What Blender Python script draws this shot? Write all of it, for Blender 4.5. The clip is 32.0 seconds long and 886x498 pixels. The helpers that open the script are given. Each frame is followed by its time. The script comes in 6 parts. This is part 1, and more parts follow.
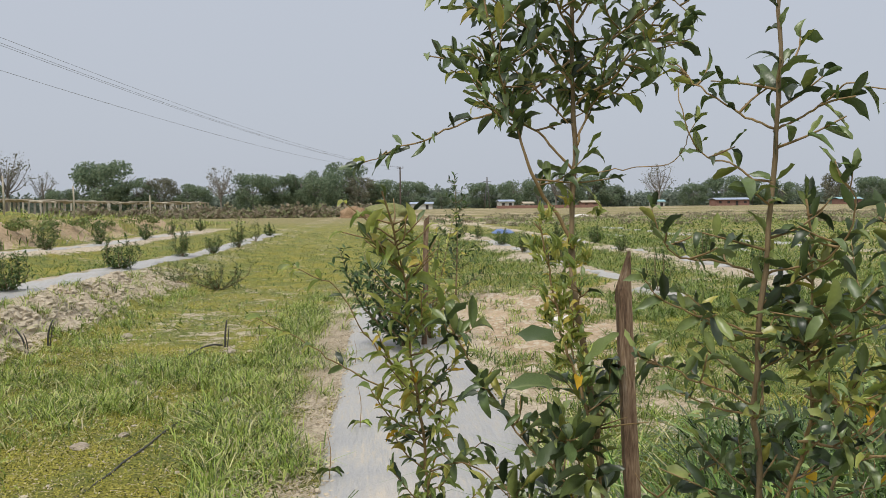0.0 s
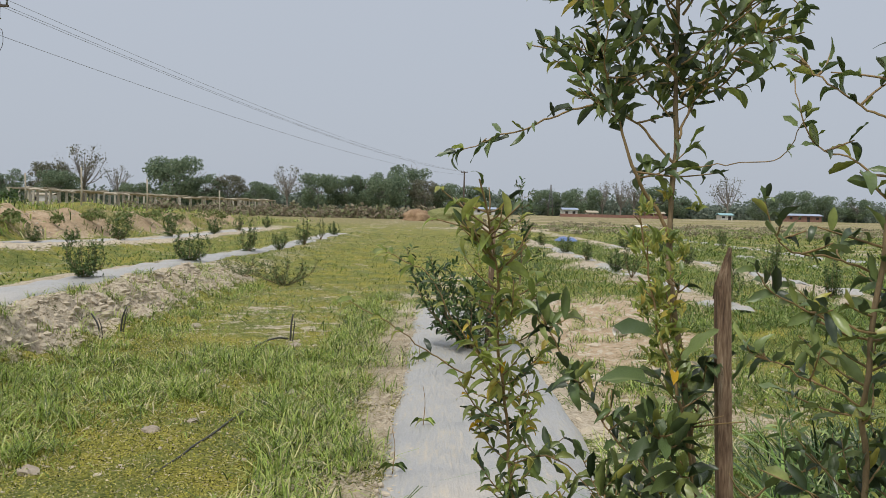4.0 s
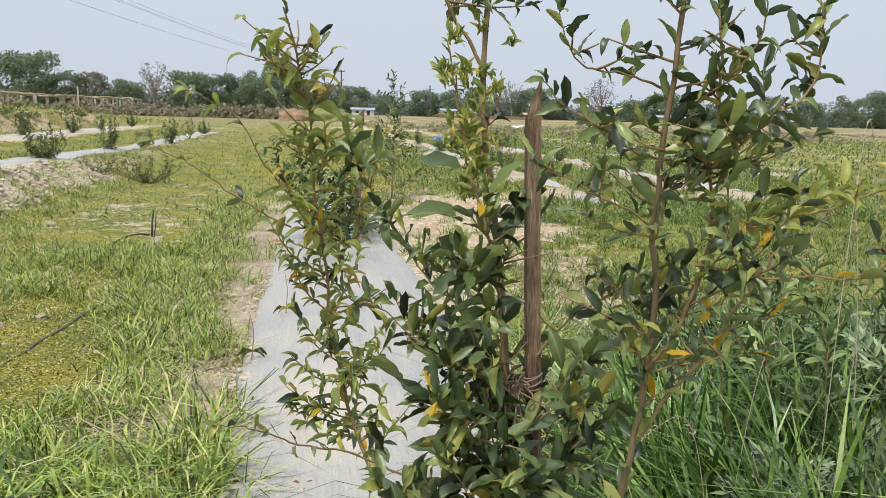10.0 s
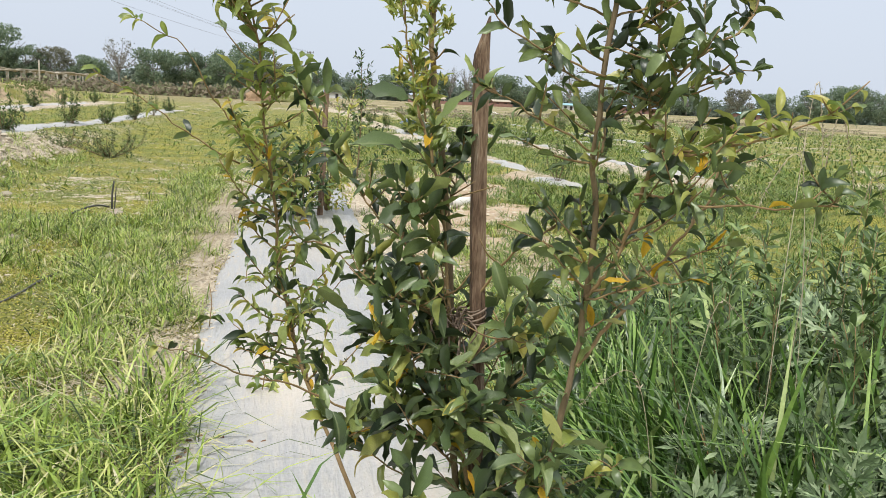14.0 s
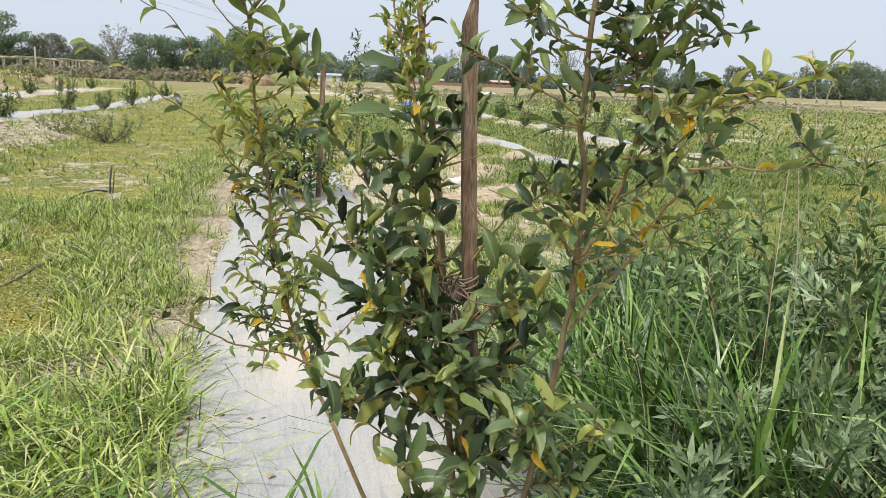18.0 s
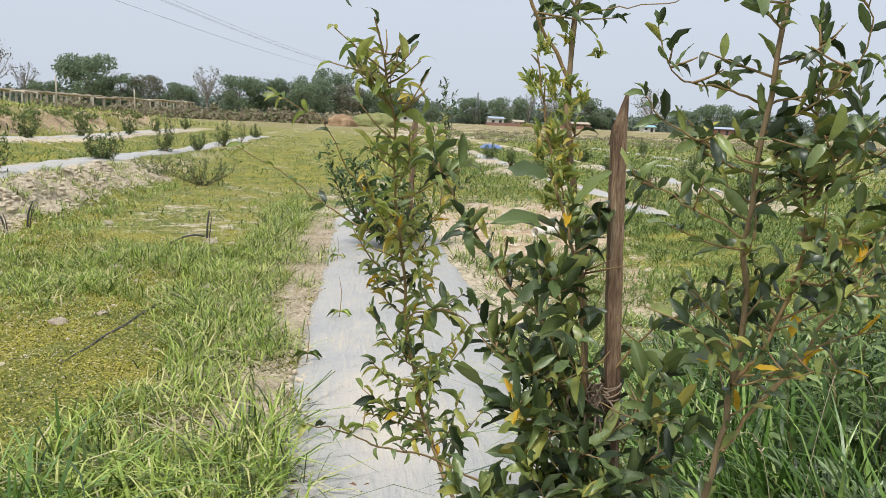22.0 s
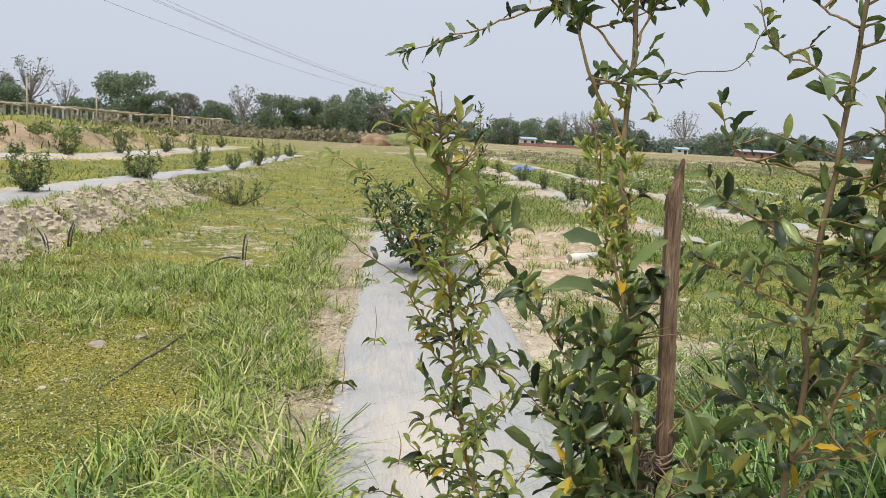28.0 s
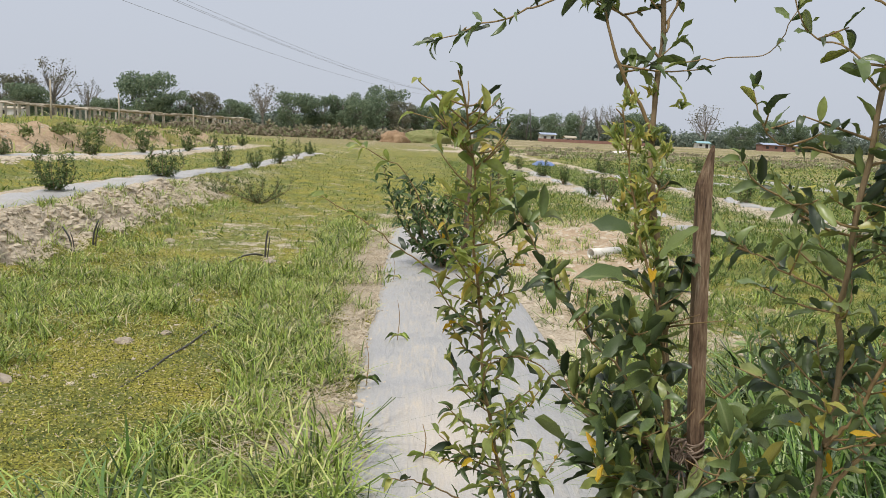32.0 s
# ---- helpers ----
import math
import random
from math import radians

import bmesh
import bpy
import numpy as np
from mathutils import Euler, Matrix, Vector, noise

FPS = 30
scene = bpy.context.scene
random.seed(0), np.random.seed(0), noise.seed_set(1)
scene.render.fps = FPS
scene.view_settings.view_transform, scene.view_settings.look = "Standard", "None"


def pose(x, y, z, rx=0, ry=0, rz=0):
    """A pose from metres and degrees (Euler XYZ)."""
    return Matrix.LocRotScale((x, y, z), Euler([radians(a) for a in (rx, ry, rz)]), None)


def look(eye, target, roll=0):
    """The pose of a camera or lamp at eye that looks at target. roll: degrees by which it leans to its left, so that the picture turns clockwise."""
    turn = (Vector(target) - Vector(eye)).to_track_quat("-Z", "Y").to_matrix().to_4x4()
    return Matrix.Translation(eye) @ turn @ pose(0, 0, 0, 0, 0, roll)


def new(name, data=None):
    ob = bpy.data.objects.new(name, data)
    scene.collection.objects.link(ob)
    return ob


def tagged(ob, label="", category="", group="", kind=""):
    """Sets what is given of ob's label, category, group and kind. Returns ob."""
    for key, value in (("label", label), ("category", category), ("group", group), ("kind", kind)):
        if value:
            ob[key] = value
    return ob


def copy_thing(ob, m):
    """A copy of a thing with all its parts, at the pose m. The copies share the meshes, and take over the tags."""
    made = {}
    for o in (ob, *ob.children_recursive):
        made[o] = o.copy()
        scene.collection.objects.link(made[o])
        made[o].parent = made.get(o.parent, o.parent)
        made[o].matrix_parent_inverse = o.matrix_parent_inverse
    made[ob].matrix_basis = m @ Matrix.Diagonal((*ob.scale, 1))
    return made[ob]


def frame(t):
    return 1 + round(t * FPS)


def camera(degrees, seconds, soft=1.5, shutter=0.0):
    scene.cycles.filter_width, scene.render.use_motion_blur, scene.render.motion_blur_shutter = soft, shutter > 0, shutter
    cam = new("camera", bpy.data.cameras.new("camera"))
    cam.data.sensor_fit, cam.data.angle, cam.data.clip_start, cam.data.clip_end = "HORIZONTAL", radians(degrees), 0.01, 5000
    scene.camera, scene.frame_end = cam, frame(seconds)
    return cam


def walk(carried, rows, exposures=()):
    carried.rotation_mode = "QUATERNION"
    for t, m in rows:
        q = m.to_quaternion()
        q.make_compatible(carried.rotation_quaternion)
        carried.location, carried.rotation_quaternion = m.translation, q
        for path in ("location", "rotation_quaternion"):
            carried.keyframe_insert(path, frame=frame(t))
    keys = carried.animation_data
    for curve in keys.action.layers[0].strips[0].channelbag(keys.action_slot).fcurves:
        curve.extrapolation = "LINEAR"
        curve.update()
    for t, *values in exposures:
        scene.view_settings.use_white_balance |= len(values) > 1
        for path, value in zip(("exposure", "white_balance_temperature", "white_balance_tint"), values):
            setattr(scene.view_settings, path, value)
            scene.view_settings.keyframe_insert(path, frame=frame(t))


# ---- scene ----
cam = camera(54.8, 32.0, soft=0.6)
PATH = [
    (0, (0.178, 0.109, 1.398), (0.344, 2.099, 1.295), -0.7),
    (0.5, (0.134, 0.117, 1.407), (0.242, 2.113, 1.321), -0.7),
    (1, (0.098, 0.132, 1.405), (0.11, 2.131, 1.344), -0.2),
    (1.5, (0.073, 0.132, 1.4), (0.006, 2.13, 1.344), 0.1),
    (2, (0.051, 0.141, 1.396), (-0.084, 2.136, 1.337), 0.2),
    (2.5, (0.042, 0.125, 1.399), (-0.151, 2.115, 1.339), 0.0),
    (3, (0.076, 0.12, 1.392), (-0.058, 2.113, 1.306), 0.4),
    (3.5, (0.128, 0.108, 1.371), (0.083, 2.106, 1.278), 1.0),
    (5.5, (0.113, 0.131, 1.376), (0.224, 2.125, 1.278), 1.1),
    (6, (0.119, 0.14, 1.366), (0.226, 2.134, 1.245), 0.6),
    (6.5, (0.143, 0.135, 1.339), (0.253, 2.126, 1.182), 0.2),
    (7, (0.188, 0.134, 1.27), (0.358, 2.105, 0.981), 0.5),
    (7.5, (0.223, 0.138, 1.261), (0.442, 2.092, 0.894), -0.6),
    (8, (0.249, 0.123, 1.25), (0.549, 2.066, 0.884), 0.1),
    (8.5, (0.25, 0.123, 1.254), (0.605, 2.057, 0.886), 0.5),
    (9, (0.238, 0.133, 1.259), (0.591, 2.068, 0.898), 0.8),
    (9.5, (0.235, 0.144, 1.272), (0.562, 2.089, 0.937), 1.2),
    (10, (0.235, 0.142, 1.275), (0.541, 2.094, 0.962), 1.6),
    (10.5, (0.235, 0.131, 1.272), (0.53, 2.088, 0.981), 2.0),
    (11, (0.248, 0.12, 1.199), (0.546, 2.073, 0.884), 2.4),
    (11.5, (0.261, 0.104, 1.195), (0.565, 2.048, 0.834), 2.6),
    (12, (0.268, 0.115, 1.197), (0.599, 2.053, 0.834), 2.6),
    (12.5, (0.26, 0.114, 1.203), (0.614, 2.049, 0.841), 2.8),
    (13, (0.258, 0.111, 1.218), (0.628, 2.043, 0.856), 2.9),
    (13.5, (0.26, 0.117, 1.208), (0.64, 2.05, 0.861), 3.0),
    (14, (0.264, 0.117, 1.203), (0.647, 2.05, 0.86), 3.0),
    (14.5, (0.263, 0.116, 1.215), (0.646, 2.048, 0.87), 2.8),
    (16.5, (0.252, 0.114, 1.214), (0.632, 2.052, 0.898), 2.8),
    (17, (0.259, 0.109, 1.205), (0.641, 2.044, 0.87), 2.8),
    (17.5, (0.265, 0.105, 1.194), (0.648, 2.037, 0.844), 2.6),
    (18, (0.276, 0.105, 1.185), (0.658, 2.03, 0.801), 2.2),
    (18.5, (0.277, 0.106, 1.192), (0.657, 2.025, 0.776), 1.8),
    (19, (0.274, 0.104, 1.197), (0.654, 2.019, 0.763), 2.0),
    (19.5, (0.268, 0.11, 1.21), (0.648, 2.03, 0.796), 2.5),
    (20, (0.26, 0.112, 1.22), (0.637, 2.037, 0.831), 2.5),
    (20.5, (0.237, 0.115, 1.237), (0.59, 2.047, 0.861), 2.7),
    (21, (0.218, 0.119, 1.255), (0.526, 2.06, 0.886), 2.5),
    (21.5, (0.194, 0.126, 1.274), (0.454, 2.081, 0.941), 2.6),
    (22, (0.177, 0.135, 1.276), (0.38, 2.102, 0.976), 2.5),
    (22.5, (0.173, 0.135, 1.277), (0.326, 2.11, 1.002), 2.5),
    (23, (0.173, 0.13, 1.274), (0.288, 2.11, 1.018), 2.4),
    (23.5, (0.172, 0.134, 1.273), (0.257, 2.116, 1.022), 2.4),
    (24, (0.178, 0.141, 1.273), (0.249, 2.123, 1.013), 2.5),
    (24.5, (0.173, 0.143, 1.279), (0.251, 2.123, 1.008), 2.8),
    (25, (0.174, 0.152, 1.278), (0.252, 2.132, 1.003), 2.9),
    (25.5, (0.179, 0.15, 1.279), (0.26, 2.129, 1.005), 2.8),
    (27.5, (0.176, 0.145, 1.309), (0.316, 2.123, 1.045), 3.2),
    (28, (0.141, 0.142, 1.338), (0.272, 2.121, 1.079), 3.1),
    (28.5, (0.086, 0.134, 1.38), (0.132, 2.121, 1.156), 2.6),
    (29, (0.028, 0.12, 1.399), (-0.081, 2.108, 1.212), 2.2),
    (29.5, (0.0, 0.14, 1.388), (-0.246, 2.116, 1.201), 1.9),
    (30, (0.016, 0.15, 1.378), (-0.269, 2.121, 1.192), 1.8),
    (30.5, (0.061, 0.138, 1.369), (-0.158, 2.117, 1.179), 2.1),
    (31, (0.113, 0.145, 1.343), (0.018, 2.13, 1.125), 2.1),
    (31.5, (0.127, 0.142, 1.335), (0.13, 2.127, 1.086), 2.2),
    (32, (0.129, 0.14, 1.327), (0.213, 2.12, 1.058), 2.5),
]
walk(cam, [(t, look(eye, target, roll)) for t, eye, target, roll in PATH], exposures=[(0, -0.04, 6600, 10), (1, -0.13, 6700, 10), (3, -0.14, 6500, 9), (6, -0.06, 6550, 10), (7, 0.11, 6550, 10), (8.5, 0.32, 6500, 10), (10.8, 0.29, 6480, 9), (12, 0.39, 6450, 9), (17, 0.44, 6450, 9), (20, 0.44, 6400, 8), (21.5, 0.35, 6450, 9), (23, 0.25, 6500, 9), (25, 0.24, 6550, 10), (27.5, 0.29, 6550, 11), (29, 0.02, 6450, 10), (30, -0.09, 6450, 10), (31, -0.01, 6500, 11), (32, 0.11, 6600, 11)])

# ---- world and sun: a hazy overcast day ----
SUN_EL, SUN_AZ = radians(58), radians(215)
world = bpy.data.worlds.new("overcast_sky")
scene.world = world
world.use_nodes = True
wn, wl = world.node_tree.nodes, world.node_tree.links
sky = wn.new("ShaderNodeTexSky")
sky.sky_type, sky.sun_disc = "NISHITA", False
sky.sun_elevation, sky.sun_rotation = SUN_EL, SUN_AZ
sky.dust_density, sky.air_density = 4.0, 1.0
coord = wn.new("ShaderNodeTexCoord")
split = wn.new("ShaderNodeSeparateXYZ")
wl.new(coord.outputs["Generated"], split.inputs[0])
cloud = wn.new("ShaderNodeValToRGB")
cloud.color_ramp.elements[0].position, cloud.color_ramp.elements[0].color = 0.0, (5.95, 6.5, 7.45, 1)
cloud.color_ramp.elements[1].position, cloud.color_ramp.elements[1].color = 0.9, (9.0, 9.1, 9.5, 1)
mid_stop = cloud.color_ramp.elements.new(0.4)
mid_stop.color = (6.5, 7.1, 8.2, 1)
wl.new(split.outputs["Z"], cloud.inputs[0])
veil = wn.new("ShaderNodeMixRGB")
veil.inputs[0].default_value = 0.92
wl.new(sky.outputs[0], veil.inputs[1])
wl.new(cloud.outputs[0], veil.inputs[2])
wl.new(veil.outputs[0], wn["Background"].inputs[0])
wn["Background"].inputs[1].default_value = 0.088
sun = new("sun", bpy.data.lights.new("sun", "SUN"))
sun.data.energy, sun.data.angle, sun.data.color = 2.35, radians(12), (1.0, 0.97, 0.90)
# the sun stands behind the camera and to its left
sun.matrix_world = look((-30, -45, 95), (0, 0, 0))

# ---- materials ----


def material(name, rough=0.6, metal=0.0, spec=0.5):
    m = bpy.data.materials.new(name)
    m.use_nodes = True
    b = m.node_tree.nodes["Principled BSDF"]
    b.inputs["Roughness"].default_value = rough
    b.inputs["Metallic"].default_value = metal
    b.inputs["Specular IOR Level"].default_value = spec
    return m, m.node_tree.nodes, m.node_tree.links, b


def ramp(nodes, stops):
    r = nodes.new("ShaderNodeValToRGB")
    els = r.color_ramp.elements
    els[0].position, els[0].color = stops[0][0], (*stops[0][1], 1)
    els[1].position, els[1].color = stops[-1][0], (*stops[-1][1], 1)
    for p, c in stops[1:-1]:
        e = els.new(p)
        e.color = (*c, 1)
    return r


def noise_node(nodes, links, scale, detail=4.0, rough=0.55, vec=None):
    n = nodes.new("ShaderNodeTexNoise")
    n.inputs["Scale"].default_value = scale
    n.inputs["Detail"].default_value = detail
    n.inputs["Roughness"].default_value = rough
    if vec is not None:
        links.new(vec, n.inputs["Vector"])
    return n


def mix_node(nodes, links, kind, fac, a, b):
    n = nodes.new("ShaderNodeMixRGB")
    n.blend_type = kind
    for k, v in ((0, fac), (1, a), (2, b)):
        if isinstance(v, (int, float)):
            n.inputs[k].default_value = v
        elif isinstance(v, tuple):
            n.inputs[k].default_value = (*v, 1)
        else:
            links.new(v, n.inputs[k])
    return n.outputs[0]


def bump_node(nodes, links, bsdf, height, strength, distance):
    b = nodes.new("ShaderNodeBump")
    b.inputs["Strength"].default_value = strength
    b.inputs["Distance"].default_value = distance
    links.new(height, b.inputs["Height"])
    links.new(b.outputs[0], bsdf.inputs["Normal"])


def plain(name, stops, scale, rough=0.7, bump=0.3, dist=0.01, metal=0.0, stretch=None, spec=0.4):
    """A surface that varies along a colour ramp at two scales, with relief."""
    m, n, l, b = material(name, rough, metal, spec)
    tc = n.new("ShaderNodeTexCoord")
    vec = tc.outputs["Object"]
    if stretch:
        mp = n.new("ShaderNodeMapping")
        mp.inputs["Scale"].default_value = stretch
        l.new(vec, mp.inputs["Vector"])
        vec = mp.outputs[0]
    big = noise_node(n, l, scale, 6.0, 0.6, vec)
    fine = noise_node(n, l, scale * 7, 3.0, 0.6, vec)
    both = mix_node(n, l, "MIX", 0.35, big.outputs[0], fine.outputs[0])
    r = ramp(n, stops)
    l.new(both, r.inputs[0])
    l.new(r.outputs[0], b.inputs["Base Color"])
    bump_node(n, l, b, both, bump, dist)
    return m


def leafy(name, stops, rough=0.45, through_light=0.25, spec=0.5, vein=0.0):
    """Leaf: each one takes its own place on the ramp; some light passes through."""
    m, n, l, b = material(name, rough, 0.0, spec)
    info, geo = n.new("ShaderNodeObjectInfo"), n.new("ShaderNodeNewGeometry")
    add = n.new("ShaderNodeMath")
    add.operation = "ADD"
    l.new(info.outputs["Random"], add.inputs[0])
    l.new(geo.outputs["Random Per Island"], add.inputs[1])
    fr = n.new("ShaderNodeMath")
    fr.operation = "FRACT"
    l.new(add.outputs[0], fr.inputs[0])
    r = ramp(n, stops)
    l.new(fr.outputs[0], r.inputs[0])
    tc = n.new("ShaderNodeTexCoord")
    mott = noise_node(n, l, 60.0, 3.0, 0.6, tc.outputs["Object"])
    mr = ramp(n, [(0.3, (0.72, 0.72, 0.72)), (0.7, (1.15, 1.15, 1.15))])
    l.new(mott.outputs[0], mr.inputs[0])
    col = mix_node(n, l, "MULTIPLY", 1.0, r.outputs[0], mr.outputs[0])
    if vein:
        rib = n.new("ShaderNodeAttribute")
        rib.attribute_name = "rib"
        rr = ramp(n, [(0.80, (0, 0, 0)), (0.97, (vein, vein, vein))])
        l.new(rib.outputs["Fac"], rr.inputs[0])
        col = mix_node(n, l, "MIX", rr.outputs[0], col, (0.34, 0.38, 0.17))
    l.new(col, b.inputs["Base Color"])
    bump_node(n, l, b, mott.outputs[0], 0.25, 0.004)
    t = n.new("ShaderNodeBsdfTranslucent")
    l.new(col, t.inputs[0])
    mx = n.new("ShaderNodeMixShader")
    mx.inputs[0].default_value = through_light
    l.new(b.outputs[0], mx.inputs[1])
    l.new(t.outputs[0], mx.inputs[2])
    l.new(mx.outputs[0], n["Material Output"].inputs[0])
    return m


M_LEAF = leafy("shrub_leaf", [(0.0, (0.022, 0.04, 0.016)), (0.4, (0.11, 0.165, 0.056)), (0.75, (0.20, 0.26, 0.082)),
                              (0.95, (0.27, 0.31, 0.08)), (1.0, (0.42, 0.38, 0.07))], 0.40, 0.13, 0.7, vein=0.45)
M_LEAF_YOUNG = leafy("young_leaf", [(0.0, (0.17, 0.25, 0.06)), (0.4, (0.36, 0.42, 0.10)), (0.85, (0.56, 0.55, 0.15)), (1.0, (0.66, 0.50, 0.10))], 0.38, 0.45, 0.6)
M_LEAF_YELLOW = leafy("yellow_leaf", [(0.0, (0.72, 0.40, 0.02)), (1.0, (0.80, 0.58, 0.06))], 0.5, 0.4)
M_BUSH = leafy("field_bush_leaf", [(0.0, (0.025, 0.05, 0.018)), (0.6, (0.09, 0.16, 0.05)), (1.0, (0.16, 0.22, 0.08))], 0.5, 0.3)
M_ROWBUSH = leafy("row_shrub_leaf", [(0.0, (0.04, 0.075, 0.02)), (0.6, (0.08, 0.14, 0.035)), (1.0, (0.18, 0.24, 0.07))], 0.5, 0.3)
M_GRASS = leafy("grass_blade", [(0.0, (0.03, 0.055, 0.01)), (0.4, (0.23, 0.335, 0.05)), (0.75, (0.455, 0.55, 0.125)), (0.9, (0.58, 0.57, 0.22)), (1.0, (0.66, 0.58, 0.38))], 0.40, 0.16, 0.4)
M_FIELD = leafy("field_grass_blade", [(0.0, (0.05, 0.09, 0.02)), (0.45, (0.14, 0.215, 0.042)), (0.8, (0.25, 0.335, 0.08)), (1.0, (0.42, 0.43, 0.18))], 0.5, 0.25, 0.35)
M_COVER = leafy("creeping_weed", [(0.0, (0.03, 0.035, 0.01)), (0.4, (0.27, 0.28, 0.045)), (0.75, (0.55, 0.50, 0.095)), (0.88, (0.56, 0.49, 0.16)), (1.0, (0.66, 0.58, 0.43))], 0.7, 0.2, 0.2)
M_STRAW = leafy("dry_straw", [(0.0, (0.32, 0.25, 0.15)), (1.0, (0.64, 0.56, 0.42))], 0.7, 0.1, 0.2)
M_WEEDLEAF = leafy("weed_shoot_leaf", [(0.0, (0.06, 0.10, 0.03)), (0.6, (0.17, 0.255, 0.08)), (1.0, (0.36, 0.45, 0.17))], 0.45, 0.2, 0.5)
M_DEADLEAF = leafy("dead_leaf", [(0.0, (0.12, 0.06, 0.035)), (0.5, (0.24, 0.14, 0.08)), (1.0, (0.44, 0.33, 0.22))], 0.7, 0.1, 0.3)
# low stops are near black: the deep shade within the weeds, put into colour
M_TALL = leafy("tall_grass_blade", [(0.0, (0.012, 0.028, 0.006)), (0.6, (0.042, 0.095, 0.016)), (0.88, (0.17, 0.29, 0.06)), (1.0, (0.44, 0.52, 0.20))], 0.34, 0.08, 0.5)
M_BROAD = leafy("broad_grass_blade", [(0.0, (0.035, 0.075, 0.015)), (0.5, (0.10, 0.20, 0.035)), (0.85, (0.26, 0.40, 0.09)), (1.0, (0.50, 0.57, 0.25))], 0.32, 0.12, 0.55)
M_MUG = leafy("weed_leaf", [(0.0, (0.05, 0.085, 0.035)), (0.6, (0.18, 0.255, 0.12)), (1.0, (0.37, 0.45, 0.26))], 0.5, 0.06, 0.4)
# distance haze is put into the next two colours: paled, greyed greens
M_CROWN_HAZED = leafy("hazed_tree_crown", [(0.0, (0.16, 0.225, 0.145)), (0.6, (0.235, 0.30, 0.20)), (1.0, (0.33, 0.39, 0.25))], 0.85, 0.5, 0.05)
M_WOODS_HAZED = leafy("far_woods", [(0.0, (0.20, 0.255, 0.205)), (0.6, (0.27, 0.32, 0.26)), (1.0, (0.35, 0.39, 0.32))], 0.9, 0.5, 0.05)
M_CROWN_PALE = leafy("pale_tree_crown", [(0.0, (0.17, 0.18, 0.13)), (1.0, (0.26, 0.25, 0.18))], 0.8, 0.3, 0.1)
M_GREYWEED = leafy("grey_weed", [(0.0, (0.08, 0.12, 0.05)), (0.6, (0.15, 0.19, 0.085)), (1.0, (0.25, 0.27, 0.13))], 0.7, 0.2, 0.2)
M_BRUSH = leafy("dry_brush", [(0.0, (0.30, 0.25, 0.18)), (0.5, (0.40, 0.34, 0.25)), (0.8, (0.29, 0.31, 0.17)), (1.0, (0.34, 0.37, 0.19))], 0.8, 0.35, 0.2)
M_BANKWEED = leafy("bank_weed", [(0.0, (0.13, 0.18, 0.06)), (0.5, (0.22, 0.28, 0.10)), (0.8, (0.32, 0.34, 0.14)), (1.0, (0.42, 0.35, 0.22))], 0.7, 0.3, 0.2)
M_BARK = plain("bark", [(0.3, (0.13, 0.095, 0.055)), (0.55, (0.25, 0.18, 0.10)), (0.75, (0.38, 0.30, 0.18))], 60, 0.8, 0.5, 0.003, stretch=(1, 1, 0.25))
M_TWIG = plain("green_twig", [(0.3, (0.20, 0.125, 0.06)), (0.7, (0.38, 0.265, 0.125))], 60, 0.7, 0.3, 0.002)
M_TREEBARK = plain("tree_bark", [(0.3, (0.17, 0.155, 0.135)), (0.7, (0.32, 0.29, 0.25))], 3, 0.9, 0.4, 0.03)
M_STAKE = plain("weathered_stake", [(0.36, (0.05, 0.03, 0.02)), (0.47, (0.16, 0.10, 0.062)), (0.56, (0.27, 0.185, 0.12)), (0.68, (0.46, 0.365, 0.27))], 75, 0.85, 0.9, 0.006, stretch=(1, 1, 0.08))
M_TWINE = plain("twine", [(0.3, (0.17, 0.12, 0.09)), (0.7, (0.36, 0.27, 0.20))], 120, 0.9, 0.4, 0.002)
M_CLOD = plain("soil_clod", [(0.3, (0.40, 0.33, 0.24)), (0.7, (0.66, 0.58, 0.46))], 14, 0.95, 0.5, 0.01)
M_LUMP = plain("earth_lump", [(0.3, (0.26, 0.21, 0.16)), (0.7, (0.50, 0.43, 0.35))], 25, 0.95, 0.8, 0.01)
M_HOSE = plain("black_hose", [(0.3, (0.03, 0.03, 0.03)), (0.7, (0.10, 0.095, 0.085))], 30, 0.5, 0.2, 0.002)
M_PVC = plain("white_pvc", [(0.3, (0.60, 0.56, 0.48)), (0.7, (0.80, 0.78, 0.73))], 12, 0.4, 0.1, 0.002)
M_POLE = plain("dark_pole_wood", [(0.3, (0.07, 0.055, 0.045)), (0.7, (0.17, 0.135, 0.11))], 5, 0.85, 0.4, 0.01, stretch=(1, 1, 0.1))
M_STEEL = plain("galvanised_steel", [(0.3, (0.12, 0.12, 0.12)), (0.7, (0.22, 0.22, 0.22))], 10, 0.5, 0.1, 0.002, metal=0.6)
M_WIRE = plain("wire", [(0.3, (0.16, 0.16, 0.17)), (0.7, (0.22, 0.22, 0.23))], 5, 0.5, 0.0, 0.001)
M_CONCRETE = plain("concrete_post", [(0.3, (0.42, 0.39, 0.33)), (0.7, (0.60, 0.56, 0.49))], 4, 0.9, 0.3, 0.01)
M_THATCH = plain("straw_mat", [(0.3, (0.32, 0.27, 0.20)), (0.7, (0.56, 0.50, 0.40))], 3, 0.95, 0.6, 0.05)
M_BRICK = plain("brick_wall", [(0.3, (0.20, 0.10, 0.08)), (0.7, (0.32, 0.19, 0.15))], 1.5, 0.9, 0.2, 0.02)
M_PLASTER = plain("pale_plaster", [(0.3, (0.50, 0.49, 0.46)), (0.7, (0.70, 0.69, 0.66))], 1.0, 0.9, 0.2, 0.02)
